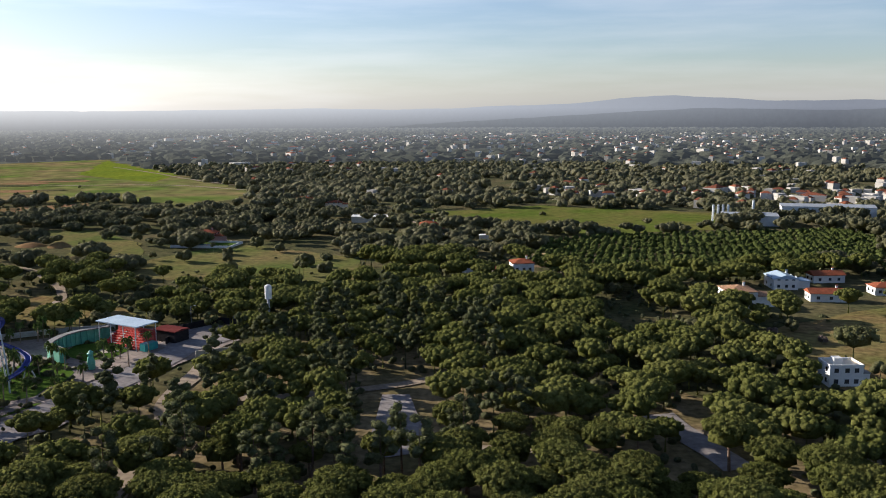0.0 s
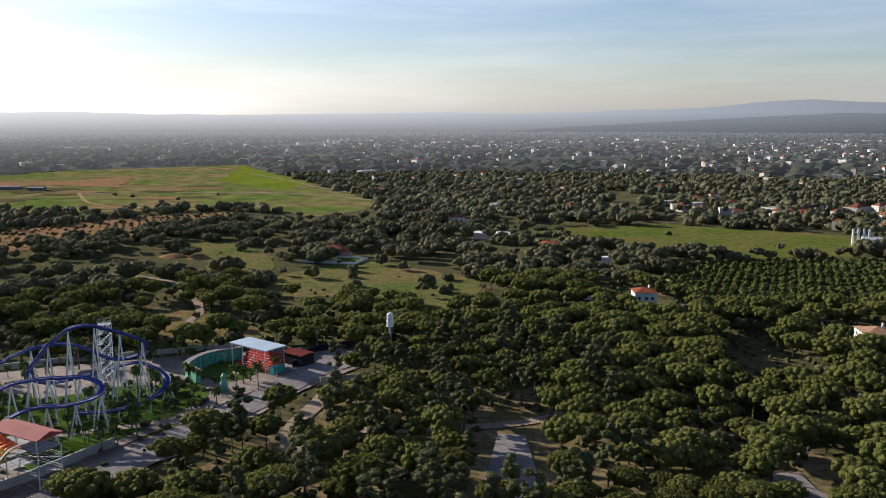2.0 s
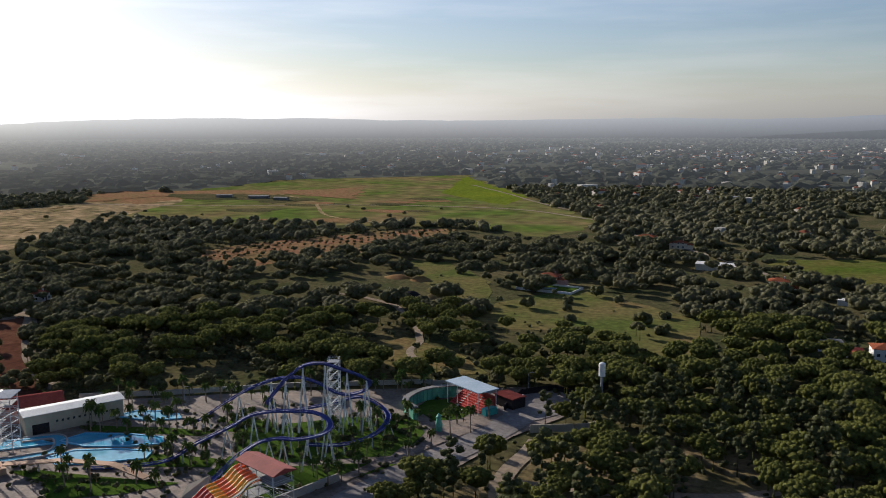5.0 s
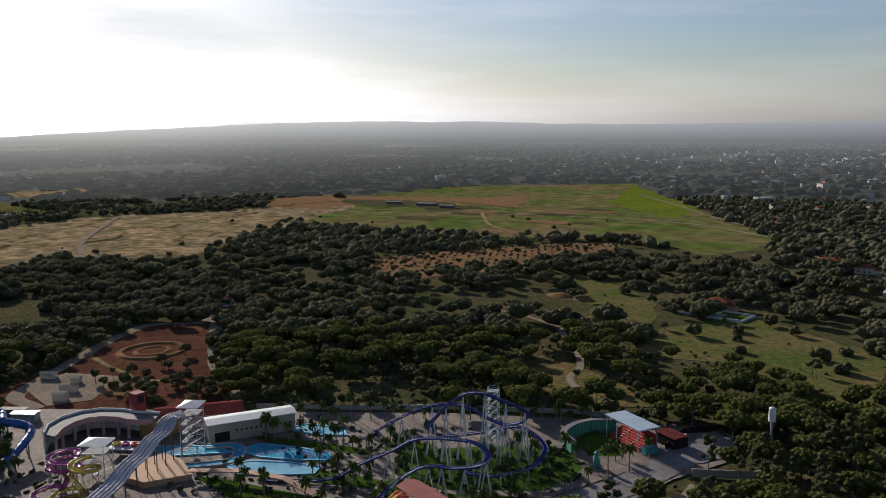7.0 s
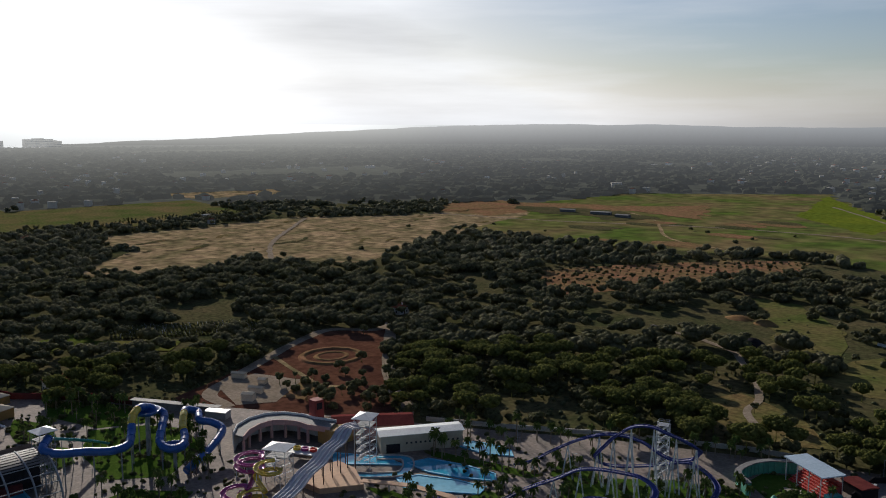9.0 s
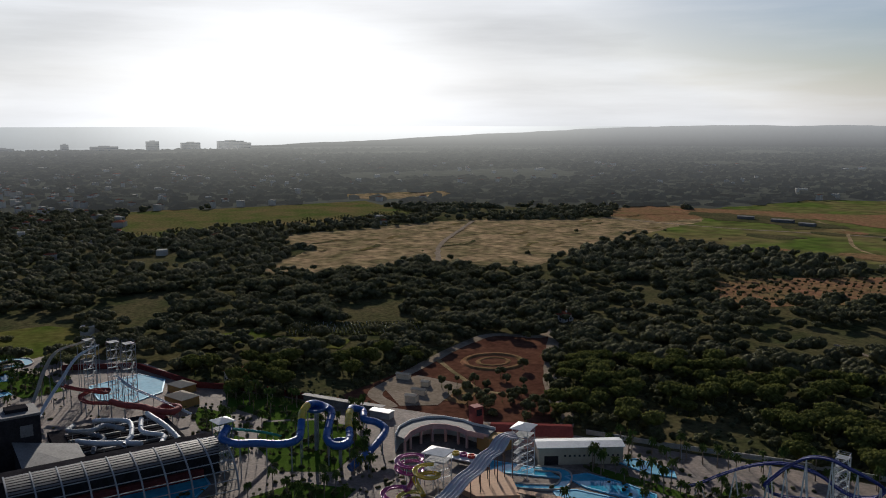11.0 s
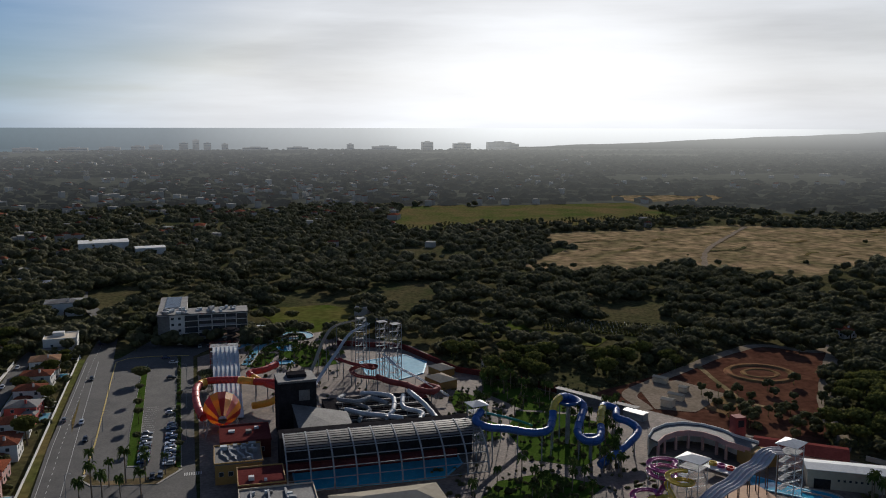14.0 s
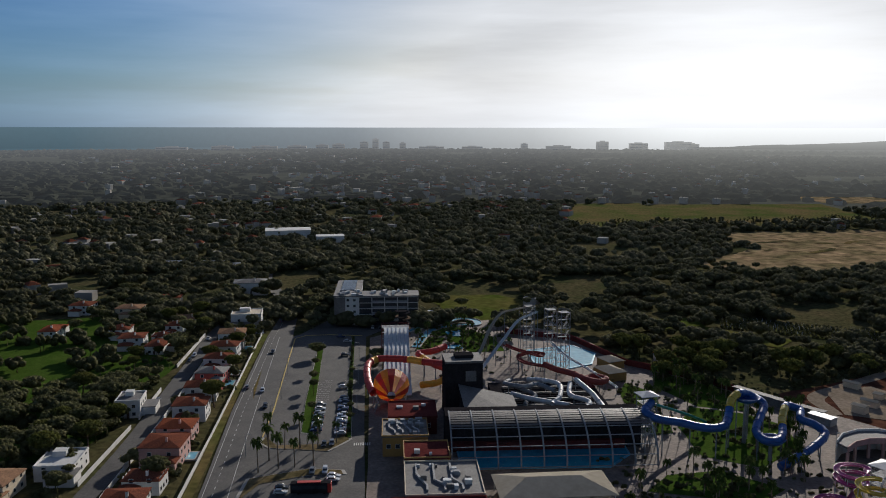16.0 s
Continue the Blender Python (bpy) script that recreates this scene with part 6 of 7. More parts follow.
# tangle of pale indoor-slide tubes behind the hall
for rows, r, mat in (([(-330, 48, 7), (-322, 45, 8), (-318, 52, 8), (-324, 58, 7), (-318, 64, 6)], 0.9, M_STEEL), ([(-334, 56, 6), (-326, 60, 8), (-320, 66, 8), (-308, 64, 7), (-302, 60, 6)], 0.9, M_SLIDE_WHITE),
                     ([(-318, 70, 9), (-308, 68, 7.5), (-303, 74, 6.5), (-297, 72, 6)], 0.9, M_SLIDE_WHITE), ([(-326, 74, 8), (-312, 77, 7), (-300, 79, 5)], 1.0, M_SLIDE_WHITE), ([(-312, 46, 7), (-306, 52, 7), (-304, 60, 6), (-300, 66, 6)], 1.0, M_SLIDE_WHITE), ([(-328, 50, 5), (-316, 56, 5), (-310, 52, 5), (-304, 50, 5)], 0.8, M_STEEL)):
    slide("tube_slide", rows, r, [(1.0, mat)], "pale grey closed slide tube over a dark roof", True, 10)
racks = thing("solar_field", -315, 66, 0, 0, "dark ridged roof under slide tubes", "roof")
part("deck", boxed(-24, 16, -26, 17, 0, 3.2), M_DARK, racks)
for k in range(12):
    part("ridge", boxed(-16.5 + k * 2.5, -15.3 + k * 2.5, -21, 12, 3.2, 3.9), M_GREYROOF if k % 3 == 0 else M_DARK, racks)

# multi-lane white racer, red and amber tubes and the funnel
racer = thing("racer_slide", -364, 2, 0, 0, "wide white six-lane racing slide", "water slide")
prof_line = [(-34, 13), (-26, 12.4), (-18, 9.5), (-10, 8.2), (0, 6.0), (10, 4.6), (22, 2.2), (34, 1.2)]
for k in range(6):
    y = -5.2 + k * 1.9
    bm = bmesh.new()
    sweep(bm, glide(V3([(x, y + 0.95, z) for x, z in prof_line]), 5), [(-0.85, 0), (0.85, 0), (0.85, 0.15), (-0.85, 0.15)])
    part("lane", bm, M_SLIDE_WHITE, racer)
for k in range(7):
    y = -5.2 + k * 1.9
    bm = bmesh.new()
    sweep(bm, glide(V3([(x, y, z) for x, z in prof_line]), 5), [(-0.08, 0), (0.08, 0), (0.08, 0.55), (-0.08, 0.55)])
    part("lane_divider", bm, M_BLUEROOF, racer)
for x, z in prof_line[:6]:
    for y in (-4.6, 0.5, 5.6):
        bm = bmesh.new()
        stem(bm, (x, y, 0.2), (x, y, z), 0.15, 0.15, 6)
        part("post", bm, M_STEEL, racer)
frame_tower("slide_tower", -401, 2, 6, 13, 13, 4, M_SLIDE_BROWN, "red-brown start tower of the racing slide", 0)
slide("red_tube_slide", [(-344, 26, 9), (-347, 22, 9.3), (-349, 15, 9.6), (-352, 8, 10), (-354, 0, 10), (-355, -6, 9.6), (-350, -9.5, 9), (-341, -10, 8), (-330, -9, 6.5), (-322, -7, 5)], 1.5, [(0.25, M_SLIDE_RED), (0.35, M_SLIDE_AMBER), (0.55, M_SLIDE_RED), (0.62, M_SLIDE_AMBER), (1.0, M_SLIDE_RED)], "red raft tube with amber rings", True, 12)
slide("red_tube_slide", [(-366, 24, 12), (-360, 18, 11.5), (-358, 12, 11), (-353, 14, 10), (-348, 18, 9), (-342, 24, 7.5), (-336, 20, 5), (-338, 12, 3)], 1.4, [(0.4, M_SLIDE_RED), (0.5, M_SLIDE_AMBER), (0.75, M_SLIDE_RED), (1.0, M_SLIDE_AMBER)], "red and amber winding raft tube", True, 12)
funnel = thing("slide_funnel", -318, 0, 0, 0, "huge red and amber slide funnel lying on its side", "water slide")
for k in range(14):
    a0, a1 = k * math.tau / 14, (k + 1) * math.tau / 14
    bm = bmesh.new()
    v = []
    for r, x in ((7.2, 10), (5.8, 4), (3.6, -2), (1.6, -8)):
        v.append([bm.verts.new((-x * 0.75 + 1, r * math.cos(a), 7.4 + r * math.sin(a) * 0.95)) for a in (a0, a1)])
    for p, q in zip(v, v[1:]):
        bm.faces.new((p[0], p[1], q[1], q[0]))
    bmesh.ops.solidify(bm, geom=bm.faces[:], thickness=0.15)
    part("panel", bm, M_SLIDE_RED if k % 2 else M_SLIDE_AMBER, funnel)
for y in (-6.5, 6.5):
    for x in (-5, 1, 6):
        bm = bmesh.new()
        stem(bm, (x, y, 0.2), (x, y * 0.75, 5), 0.25, 0.2, 7)
        part("post", bm, M_STEEL, funnel)
spin = thing("spinning_tower", -427, 6, 0, 0, "dark tower ringed with spiral gangways", "tower")
bm = bmesh.new()
stem(bm, (0, 0, 0), (0, 0, 15), 2.6, 2.0, 12)
part("core", bm, M_DARK, spin)
for k in range(5):
    bm = bmesh.new()
    sweep(bm, [Vector((3.4 * math.cos(a * 0.5), 3.4 * math.sin(a * 0.5), 2.4 + k * 2.8 + a * 0.1)) for a in range(14)], [(-0.7, 0), (0.7, 0), (0.7, 0.5), (-0.7, 0.5)])
    part("gangway", bm, M_BARK if k % 2 else M_DARK, spin)

# tall white speed slides and steel towers
for x, y, h in ((-394, 66, 24), (-372, 72, 27), (-366, 77, 27)):
    frame_tower("slide_tower", x, y, 4.2, 4.2, h, 7, M_STEEL, "tall grey lattice slide tower beside a pool", 12)
slide("white_speed_slide", [(-392, 68, 24), (-393, 60, 22.5), (-390, 52, 21), (-382, 46, 16), (-372, 41, 9), (-362, 36, 4), (-352, 32, 2)], 0.8, [(1.0, M_CANVAS)], "tall cream open speed slide", False, 7)
slide("white_speed_slide", [(-394, 70, 21), (-388, 60, 18), (-380, 52, 11), (-370, 45, 6), (-360, 40, 3)], 0.8, [(1.0, M_SLIDE_WHITE)], "white open speed slide", False, 7)
slide("white_speed_slide", [(-371, 72, 12), (-360, 76, 9), (-348, 82, 7), (-336, 88, 5), (-330, 92, 3)], 0.7, [(1.0, M_SLIDE_WHITE)], "long straight white body slide", False, 8)
slide("brick_red_slide", [(-378, 52, 9), (-372, 56, 8.5), (-366, 62, 8), (-363, 66, 7.5), (-368, 68, 7.2), (-371, 63, 7), (-366, 57, 6.6), (-358, 58, 6.2), (-352, 66, 6)], 1.1, [(1.0, M_SLIDE_BROWN)], "brick red spiral flume on thin posts", False, 5)
slide("brick_red_slide", [(-352, 66, 7), (-346, 70, 6.5), (-341, 76, 6), (-334, 80, 5.6), (-331, 85, 5.2), (-336, 89, 5), (-341, 85, 4.6), (-337, 80, 4), (-330, 82, 3)], 1.3, [(1.0, M_SLIDE_BROWN)], "brick red closed spiral tube", True, 8)
shed("kiosk", -353, 95, 20, 12, 9, 4, M_OCHRE, M_CANVAS, "ochre snack bar with a pale hipped roof", 1.6, gable=False)
shed("kiosk", -371, 100, 20, 10, 8, 3.6, M_OCHRE, M_CANVAS, "ochre changing rooms with a pale roof", 1.5, gable=False)

# crescent building, clock tower, pink and green halls
cres = thing("crescent_building", -245, 156, 0, 0, "crescent arcade with a pale terrace roof", "building")
outer = [(-11 + 0.0, -11), (-17, -6), (-20.5, 1), (-20.5, 8), (-17, 14), (-10, 18), (-4, 19), (4, 23)]
inner = [(-6, -10), (-10.5, -5), (-13, 1), (-13, 6), (-10, 10), (-5, 12.5), (0, 13), (8, 17)]
part("roof", prism(outer + inner[::-1], 6.2, 6.8), M_GREYROOF, cres)
bm = bmesh.new()
sweep(bm, [Vector((x, y, 0)) for x, y in outer], [(-0.2, 0), (0.2, 0), (0.2, 7.6), (-0.2, 7.6)])
part("rear_wall", bm, M_WHITE, cres)
bm = bmesh.new()
sweep(bm, [Vector((x, y, 0)) for x, y in inner], [(-0.2, 5.2), (0.2, 5.2), (0.2, 7.2), (-0.2, 7.2)])
part("fascia", bm, M_PINK, cres)
for x, y in inner:
    part("column", boxed(x - 0.4, x + 0.4, y - 0.4, y + 0.4, 0.2, 5.2), M_PINK, cres)
part("ochre_wing", boxed(2, 10, 16, 26, 0, 6.1), M_OCHRE, cres)
clock = thing("brick_tower", -252, 178, 0, 0, "square red-brown tower by the crescent", "tower")
part("shaft", boxed(-2, 2, -2, 2, 0, 13), M_SLIDE_BROWN, clock)
part("face_panel", boxed(2.0, 2.08, -1.2, 1.2, 9.5, 12), M_DARK, clock)
shed("pink_hall", -236, 192, 52, 30, 13, 5.5, M_PINK, M_DULLRED, "low hall with a pink-red roof", 1.6)
green = thing("long_hall", -214, 196, 0, 60, "long olive hall with a white shed roof", "building")
part("wall", boxed(-15, 15, -4, 4, 0, 6.6), M_CANVAS, green)
part("roof", hip(-15.6, 15.6, -4.6, 4.6, 6.8, 0.7, True), M_WHITESTEEL, green)
part("gate", boxed(-13, -8, -4.06, -4.004, 0, 3.6), M_DARK, green)
for k in range(12):
    part("porthole", boxed(-6 + k * 1.7, -5.3 + k * 1.7, -4.06, -4.032, 3.2, 3.9), M_GLASS_DARK, green)
shed("pergola", -292, 159, 30, 9, 4, 3.0, M_STEEL, M_METAL, "pale canopy roof beside the entrance lane", 0.3)
bm = bmesh.new()
sweep(bm, V3([(-328, 141, 0), (-310, 152, 0), (-296, 161, 0)]), [(-1.3, 0), (1.3, 0), (1.3, 3.2), (-1.3, 3.2)])
covered = tagged(part("covered_walk", bm, M_GREYROOF), "long covered walk with a pale flat roof", "walkway")
bm = bmesh.new()
sweep(bm, V3([(-329, 140.6, 3.2), (-310, 152, 3.2), (-295, 161.6, 3.2)]), [(-1.7, 0), (1.7, 0), (1.7, 0.2), (-1.7, 0.2)])
part("roof", bm, M_GREYROOF, covered)
bm = bmesh.new()
sweep(bm, V3([(-436, 60, 0), (-420, 92, 0), (-372, 108, 0), (-348, 132, 0), (-329, 142, 0)]), [(-0.3, 0), (0.3, 0), (0.3, 3.0), (-0.3, 3.0)])
tagged(part("park_wall", bm, M_DULLRED), "dark red boundary wall of the park", "wall")

# spiral children's slides
def helix(cx, cy, r, z0, z1, turns, start, tail=()):
    n = int(turns * 10)
    return [(cx + r * math.cos(start + k * math.tau / 10), cy + r * math.sin(start + k * math.tau / 10), z0 + (z1 - z0) * k / n) for k in range(n + 1)] + list(tail)


slide("purple_spiral_slide", helix(-229, 135, 4.2, 9.5, 4.5, 2.2, 0.5) + helix(-219, 124, 4.0, 4.2, 1.6, 1.2, 1.2), 0.9, [(1.0, M_SLIDE_PURPLE)], "purple spiral flume on slim posts", False, 12, M_WHITESTEEL, 3)
slide("yellow_spiral_slide", helix(-219, 135.5, 3.8, 9.0, 5.0, 1.4, 2.0) + helix(-213, 126, 3.8, 4.5, 1.6, 1.3, 1.0), 0.9, [(1.0, M_SLIDE_YELLOW)], "yellow spiral flume on slim posts", False, 12, M_WHITESTEEL, 3)
frame_tower("slide_tower", -224, 143, 7, 6, 9, 3, M_WHITESTEEL, "white play tower with a curved pale roof", 30, M_SLIDE_WHITE)
play = thing("play_platform", -234, 160, 0, 30, "white play deck with coloured tubs", "play structure")
part("deck", boxed(-5, 5, -3.5, 3.5, 2.6, 3.0), M_WHITESTEEL, play)
for a in (-4.6, 4.6):
    for b in (-3, 3):
        part("post", boxed(a - 0.15, a + 0.15, b - 0.15, b + 0.15, 0, 2.6), M_WHITESTEEL, play)
for x, mat in ((-3, M_SLIDE_YELLOW), (0, M_SLIDE_PURPLE), (3.2, M_SLIDE_RED)):
    bm = bmesh.new()
    sweep(bm, [Vector((x + 1.2 * math.cos(k * math.tau / 16), 1.2 * math.sin(k * math.tau / 16), 3.0)) for k in range(17)], [(-0.15, 0), (0.15, 0), (0.15, 1.0), (-0.15, 1.0)])
    part("tub", bm, mat, play)

# wavy multi-lane slide with its white tower
frame_tower("slide_tower", -214, 171, 5.5, 6.5, 15, 5, M_WHITESTEEL, "white lattice start tower with a pale canopy", 30, M_SLIDE_WHITE)
wavy = thing("wavy_slide", -214, 168, 0, 0, "long wavy grey-lilac four-lane slide", "water slide")
wl = glide(V3([(0, 0, 15.2), (-1.5, -4, 14.5), (0.5, -9, 12.0), (2.0, -14, 11.2), (4.5, -20, 9.0), (6.5, -26, 8.0), (9.5, -33, 5.8), (12, -40, 4.6), (15, -47, 3.0), (18, -56, 1.6)]), 6)
for k in range(4):
    bm = bmesh.new()
    sweep(bm, wl, [(-2.8 + k * 1.4 + 0.07, 0), (-1.4 + k * 1.4 - 0.07, 0), (-1.4 + k * 1.4 - 0.07, 0.15), (-2.8 + k * 1.4 + 0.07, 0.15)])
    part("lane", bm, M_SLIDE_GREY if k % 2 else M_SLIDE_WHITE, wavy)
for k in range(5):
    bm = bmesh.new()
    sweep(bm, wl, [(-2.87 + k * 1.4, 0), (-2.73 + k * 1.4, 0), (-2.73 + k * 1.4, 0.6), (-2.87 + k * 1.4, 0.6)])
    part("lane_divider", bm, M_SLIDE_GREY, wavy)
for p in wl[4::5]:
    for s in (-1.8, 1.8):
        bm = bmesh.new()
        stem(bm, (p.x + s, p.y + s * 0.4, 0.2), (p.x + s, p.y + s * 0.4, p.z), 0.16, 0.16, 6)
        part("post", bm, M_BARK, wavy)
deck = tagged(part("terrace_deck", prism([(-222, 150), (-220, 164), (-211, 164), (-199, 158), (-206, 146), (-216, 145)], 0.3, 2.2), M_DECK), "terracotta terrace under a wavy slide", "terrace")
bm = bmesh.new()
sweep(bm, V3([(-200, 158, 3), (-186, 166, 3.4), (-172, 170, 3), (-160, 170, 1)]), [(-1.3, 0), (1.3, 0), (1.3, 0.3), (-1.3, 0.3)])
bridge = tagged(part("footbridge", bm, M_DECK), "low terracotta footbridge across pools", "bridge")
for x, y in ((-192, 162.6), (-180, 168), (-168, 170)):
    bm = bmesh.new()
    stem(bm, (x, y, 0.2), (x, y, 3), 0.25, 0.25, 8)
    part("pier", bm, M_KERB, bridge)


# water coaster
def coaster_run(ob, rows):
    line = glide(V3(rows), 7)
    o = ob.matrix_world.translation
    line = [p - o for p in line]
    for name, prof in (("spine", [(u, v - 0.5) for u, v in ring_profile(0.24, 8)]), ("rail", [(u + 0.75, v) for u, v in ring_profile(0.15, 6)]), ("rail", [(u - 0.75, v) for u, v in ring_profile(0.15, 6)])):
        bm = bmesh.new()
        sweep(bm, line, prof)
        part(name, bm, M_TRACKBLUE, ob)
    bm = bmesh.new()
    for a, b in zip(line, line[1:]):
        for u in (0.0, 0.33, 0.66):
            p, d = a.lerp(b, u), (b - a).normalized()
            side = d.cross(Vector((0, 0, 1))).normalized() * 0.95
            stem(bm, p - side - Vector((0, 0, 0.1)), p + side - Vector((0, 0, 0.1)), 0.11, 0.11, 4)
    part("tie", bm, M_TRACKBLUE, ob)
    supports(ob, line, 9, M_WHITESTEEL, 0.24, 0.8, 1.5)


coaster = thing("water_coaster", -132, 205, 0, 0, "dark blue water coaster on white steel columns", "roller coaster")
coaster_run(coaster, [(-177.3, 205.7, 2.0), (-171.9, 207.3, 4.0), (-163.5, 209.5, 10.0), (-155.4, 211.8, 15.0), (-148.0, 214.7, 18.0), (-140, 216.4, 19.0), (-135.5, 219.7, 17.0), (-131.2, 222.1, 14.0), (-126.9, 223.5, 13.0), (-122.6, 226.6, 14.0), (-119.8, 224.6, 18.0), (-122.6, 221.0, 21.0), (-126.2, 218.0, 23.0), (-130.6, 215.0, 25.0), (-134.6, 211.4, 25.0), (-138.8, 209.8, 22.0), (-144.0, 211.3, 17.0), (-150, 214, 10), (-148, 220, 6), (-138, 227, 7), (-130, 232, 9), (-125.5, 233.1, 9.0), (-119.5, 232.3, 7.0), (-114.6, 227.3, 6.0), (-112.9, 217.7, 5.0), (-115.8, 211.0, 4.0), (-120.5, 205.1, 4.0), (-128.0, 201.0, 4.5)])
coaster_run(coaster, [(-182, 169, 0.9), (-174.6, 172.2, 1.0), (-162.3, 179.8, 2.0), (-155.9, 185.7, 6.0), (-148.4, 192.4, 10.0), (-143.6, 195.6, 13.0), (-137.9, 198.7, 14.0), (-130, 201.4, 14.2), (-126, 202.4, 14.0), (-121.8, 202.0, 13.0), (-118.8, 199.0, 12.0), (-119.3, 194.7, 11.0), (-125.3, 191.2, 10.0), (-129.6, 190.2, 10.0), (-133.4, 190.6, 9.0), (-136.7, 188.6, 8.0), (-140.5, 184.3, 5.0), (-141.8, 177.1, 2.0), (-142, 172, 1.2)])
frame_tower("stair_tower", -132, 224, 3.4, 3.4, 23, 8, M_WHITESTEEL, "white lattice stair tower inside the coaster", 20, category="stair tower")
# orange, amber and red wave slide with its red-roofed platform
plat = frame_tower("slide_platform", -120, 169, 15, 6, 9, 3, M_WHITESTEEL, "white platform with a red ribbed roof", -20, None, False, "platform")
part("roof", hip(-8.2, 8.2, -3.6, 3.6, 12.0, 1.2, True), M_SLIDE_BROWN, plat, "dull red ribbed roof")
for a in (-7, 0, 7):
    for b in (-2.8, 2.8):
        part("roof_post", boxed(a - 0.1, a + 0.1, b - 0.1, b + 0.1, 9, 11.9), M_WHITESTEEL, plat)
wave = thing("wave_slide", -124, 168, 0, 0, "wide wavy slide banded orange, amber and red", "water slide")
side = Vector((0.83, -0.55, 0)).normalized()
ahead = Vector((-0.55, -0.83, 0)).normalized()
steps_w = [(0, 10), (2.5, 9.4), (5, 7.4), (7.5, 6.4), (10, 6.0), (13, 3.8), (15.5, 3.0), (18, 2.6), (21, 1.4), (25, 0.9)]
prof_w = glide(V3([(d, 0, z) for d, z in steps_w]), 4)
mats_w = [M_SLIDE_ORANGE, M_SLIDE_AMBER, M_SLIDE_ORANGE, M_SLIDE_AMBER, M_SLIDE_RED, M_SLIDE_RED, M_SLIDE_AMBER, M_SLIDE_ORANGE, M_SLIDE_RED]
n_w = len(prof_w) - 1
for j in range(9):
    a, b = round(j * n_w / 9), round((j + 1) * n_w / 9)
    line = [ahead * p.x + Vector((0, 0, p.z)) for p in prof_w[a:b + 1]]
    for k in range(6):
        bm = bmesh.new()
        sweep(bm, [p + side * (-5.2 + k * 2.1 + 1.05) for p in line], [(-1.0, 0.1), (-0.5, -0.12), (0.5, -0.12), (1.0, 0.1), (1.0, 0.25), (0.5, 0.05), (-0.5, 0.05), (-1.0, 0.25)])
        sweep(bm, [p + side * (-5.2 + k * 2.1) for p in line], [(-0.05, 0), (0.05, 0), (0.05, 0.5), (-0.05, 0.5)])
        part("lane_section", bm, mats_w[j], wave)
for d, z in steps_w[1:7]:
    for s in (-4.5, 0, 4.5):
        p = ahead * d + side * s
        bm = bmesh.new()
        stem(bm, (p.x, p.y, 0.2), (p.x, p.y, z - 0.1), 0.14, 0.14, 6)
        part("post", bm, M_WHITESTEEL, wave)
bm = bmesh.new()
sweep(bm, [ahead * p.x + side * 6.6 + Vector((0, 0, p.z + 0.3)) for p in prof_w], [(-0.45, 0), (0.45, 0), (0.45, 0.2), (-0.45, 0.2)])
part("stairway", bm, M_GREYROOF, wave)
sail = thing("wedge_tent", -142, 169, 0, 20, "beige pointed tent with a dark opening", "tent")
bm = bmesh.new()
v = [bm.verts.new(p) for p in ((-3.5, -3, 0.2), (3.5, -3, 0.2), (3.5, 3, 0.2), (-3.5, 3, 0.2), (-2.5, 0, 2.6), (3.6, 0, 5.4))]
for f in ((0, 1, 5, 4), (2, 3, 4, 5), (3, 0, 4), (1, 2, 5), (3, 2, 1, 0)):
    bm.faces.new([v[i] for i in f])
part("canvas", bm, M_CANVAS, sail)

# open-air stage with red seats
stage = thing("grandstand", -100, 262, 0, -29, "red-seated grandstand under a pale blue-grey roof", "grandstand")
part("roof", boxed(-9.2, 9.2, -4.4, 4.4, 7.9, 8.25), M_BLUEROOF, stage)
for a in (-8.2, -2.8, 2.8, 8.2):
    for b in (-4.0, 4.0):
        bm = bmesh.new()
        stem(bm, (a, b, 0), (a, b, 7.9), 0.16, 0.16, 6)
        part("post", bm, M_WHITESTEEL, stage)
for k in range(7):
    part("step", boxed(-8.0, 8.0, -3.2 + k * 0.95, -2.25 + k * 0.95, 0.3, 0.75 + k * 0.5), M_REDWALL, stage, "red seating step")
    for j in range(12):
        part("seat", boxed(-7.8 + j * 1.32, -6.8 + j * 1.32, -2.65 + k * 0.95, -2.3 + k * 0.95, 0.75 + k * 0.5, 1.2 + k * 0.5), M_SLIDE_RED, stage)
part("back_wall", boxed(-8.4, 8.4, 3.5, 3.7, 0, 5.4), M_REDWALL, stage)
for a in (-3.4, 3.0):
    for k in range(7):
        part("aisle_step", boxed(a - 0.5, a + 0.5, -3.5 + k * 0.95, -2.9 + k * 0.95, 0.3 + k * 0.5, 0.85 + k * 0.5), M_KERB, stage)
part("side_booth", boxed(8.6, 11.0, -3, 2, 0, 2.6), M_TEAL, stage, "teal painted booth")
shed("kiosk", -88, 268, -29, 9, 6, 4, M_DARK, M_DULLRED, "dark kiosk beside the grandstand", 0.4)
wall_line = glide(V3([(-112, 242, 0), (-118.5, 248, 0), (-119, 257, 0), (-116, 264, 0), (-109, 270, 0)]), 8)
bm = bmesh.new()
sweep(bm, wall_line, [(-0.6, 0), (0.6, 0), (0.6, 4.4), (-0.6, 4.4)])
cw = tagged(part("curved_wall", bm, M_GREENPAINT), "curved sea-green wall round a stage lawn", "wall")
bm = bmesh.new()
sweep(bm, [p + Vector((0, 0, 4.4)) for p in wall_line], [(-1.1, 0), (1.1, 0), (1.1, 0.35), (-1.1, 0.35)])
part("coping", bm, M_GREYROOF, cw)
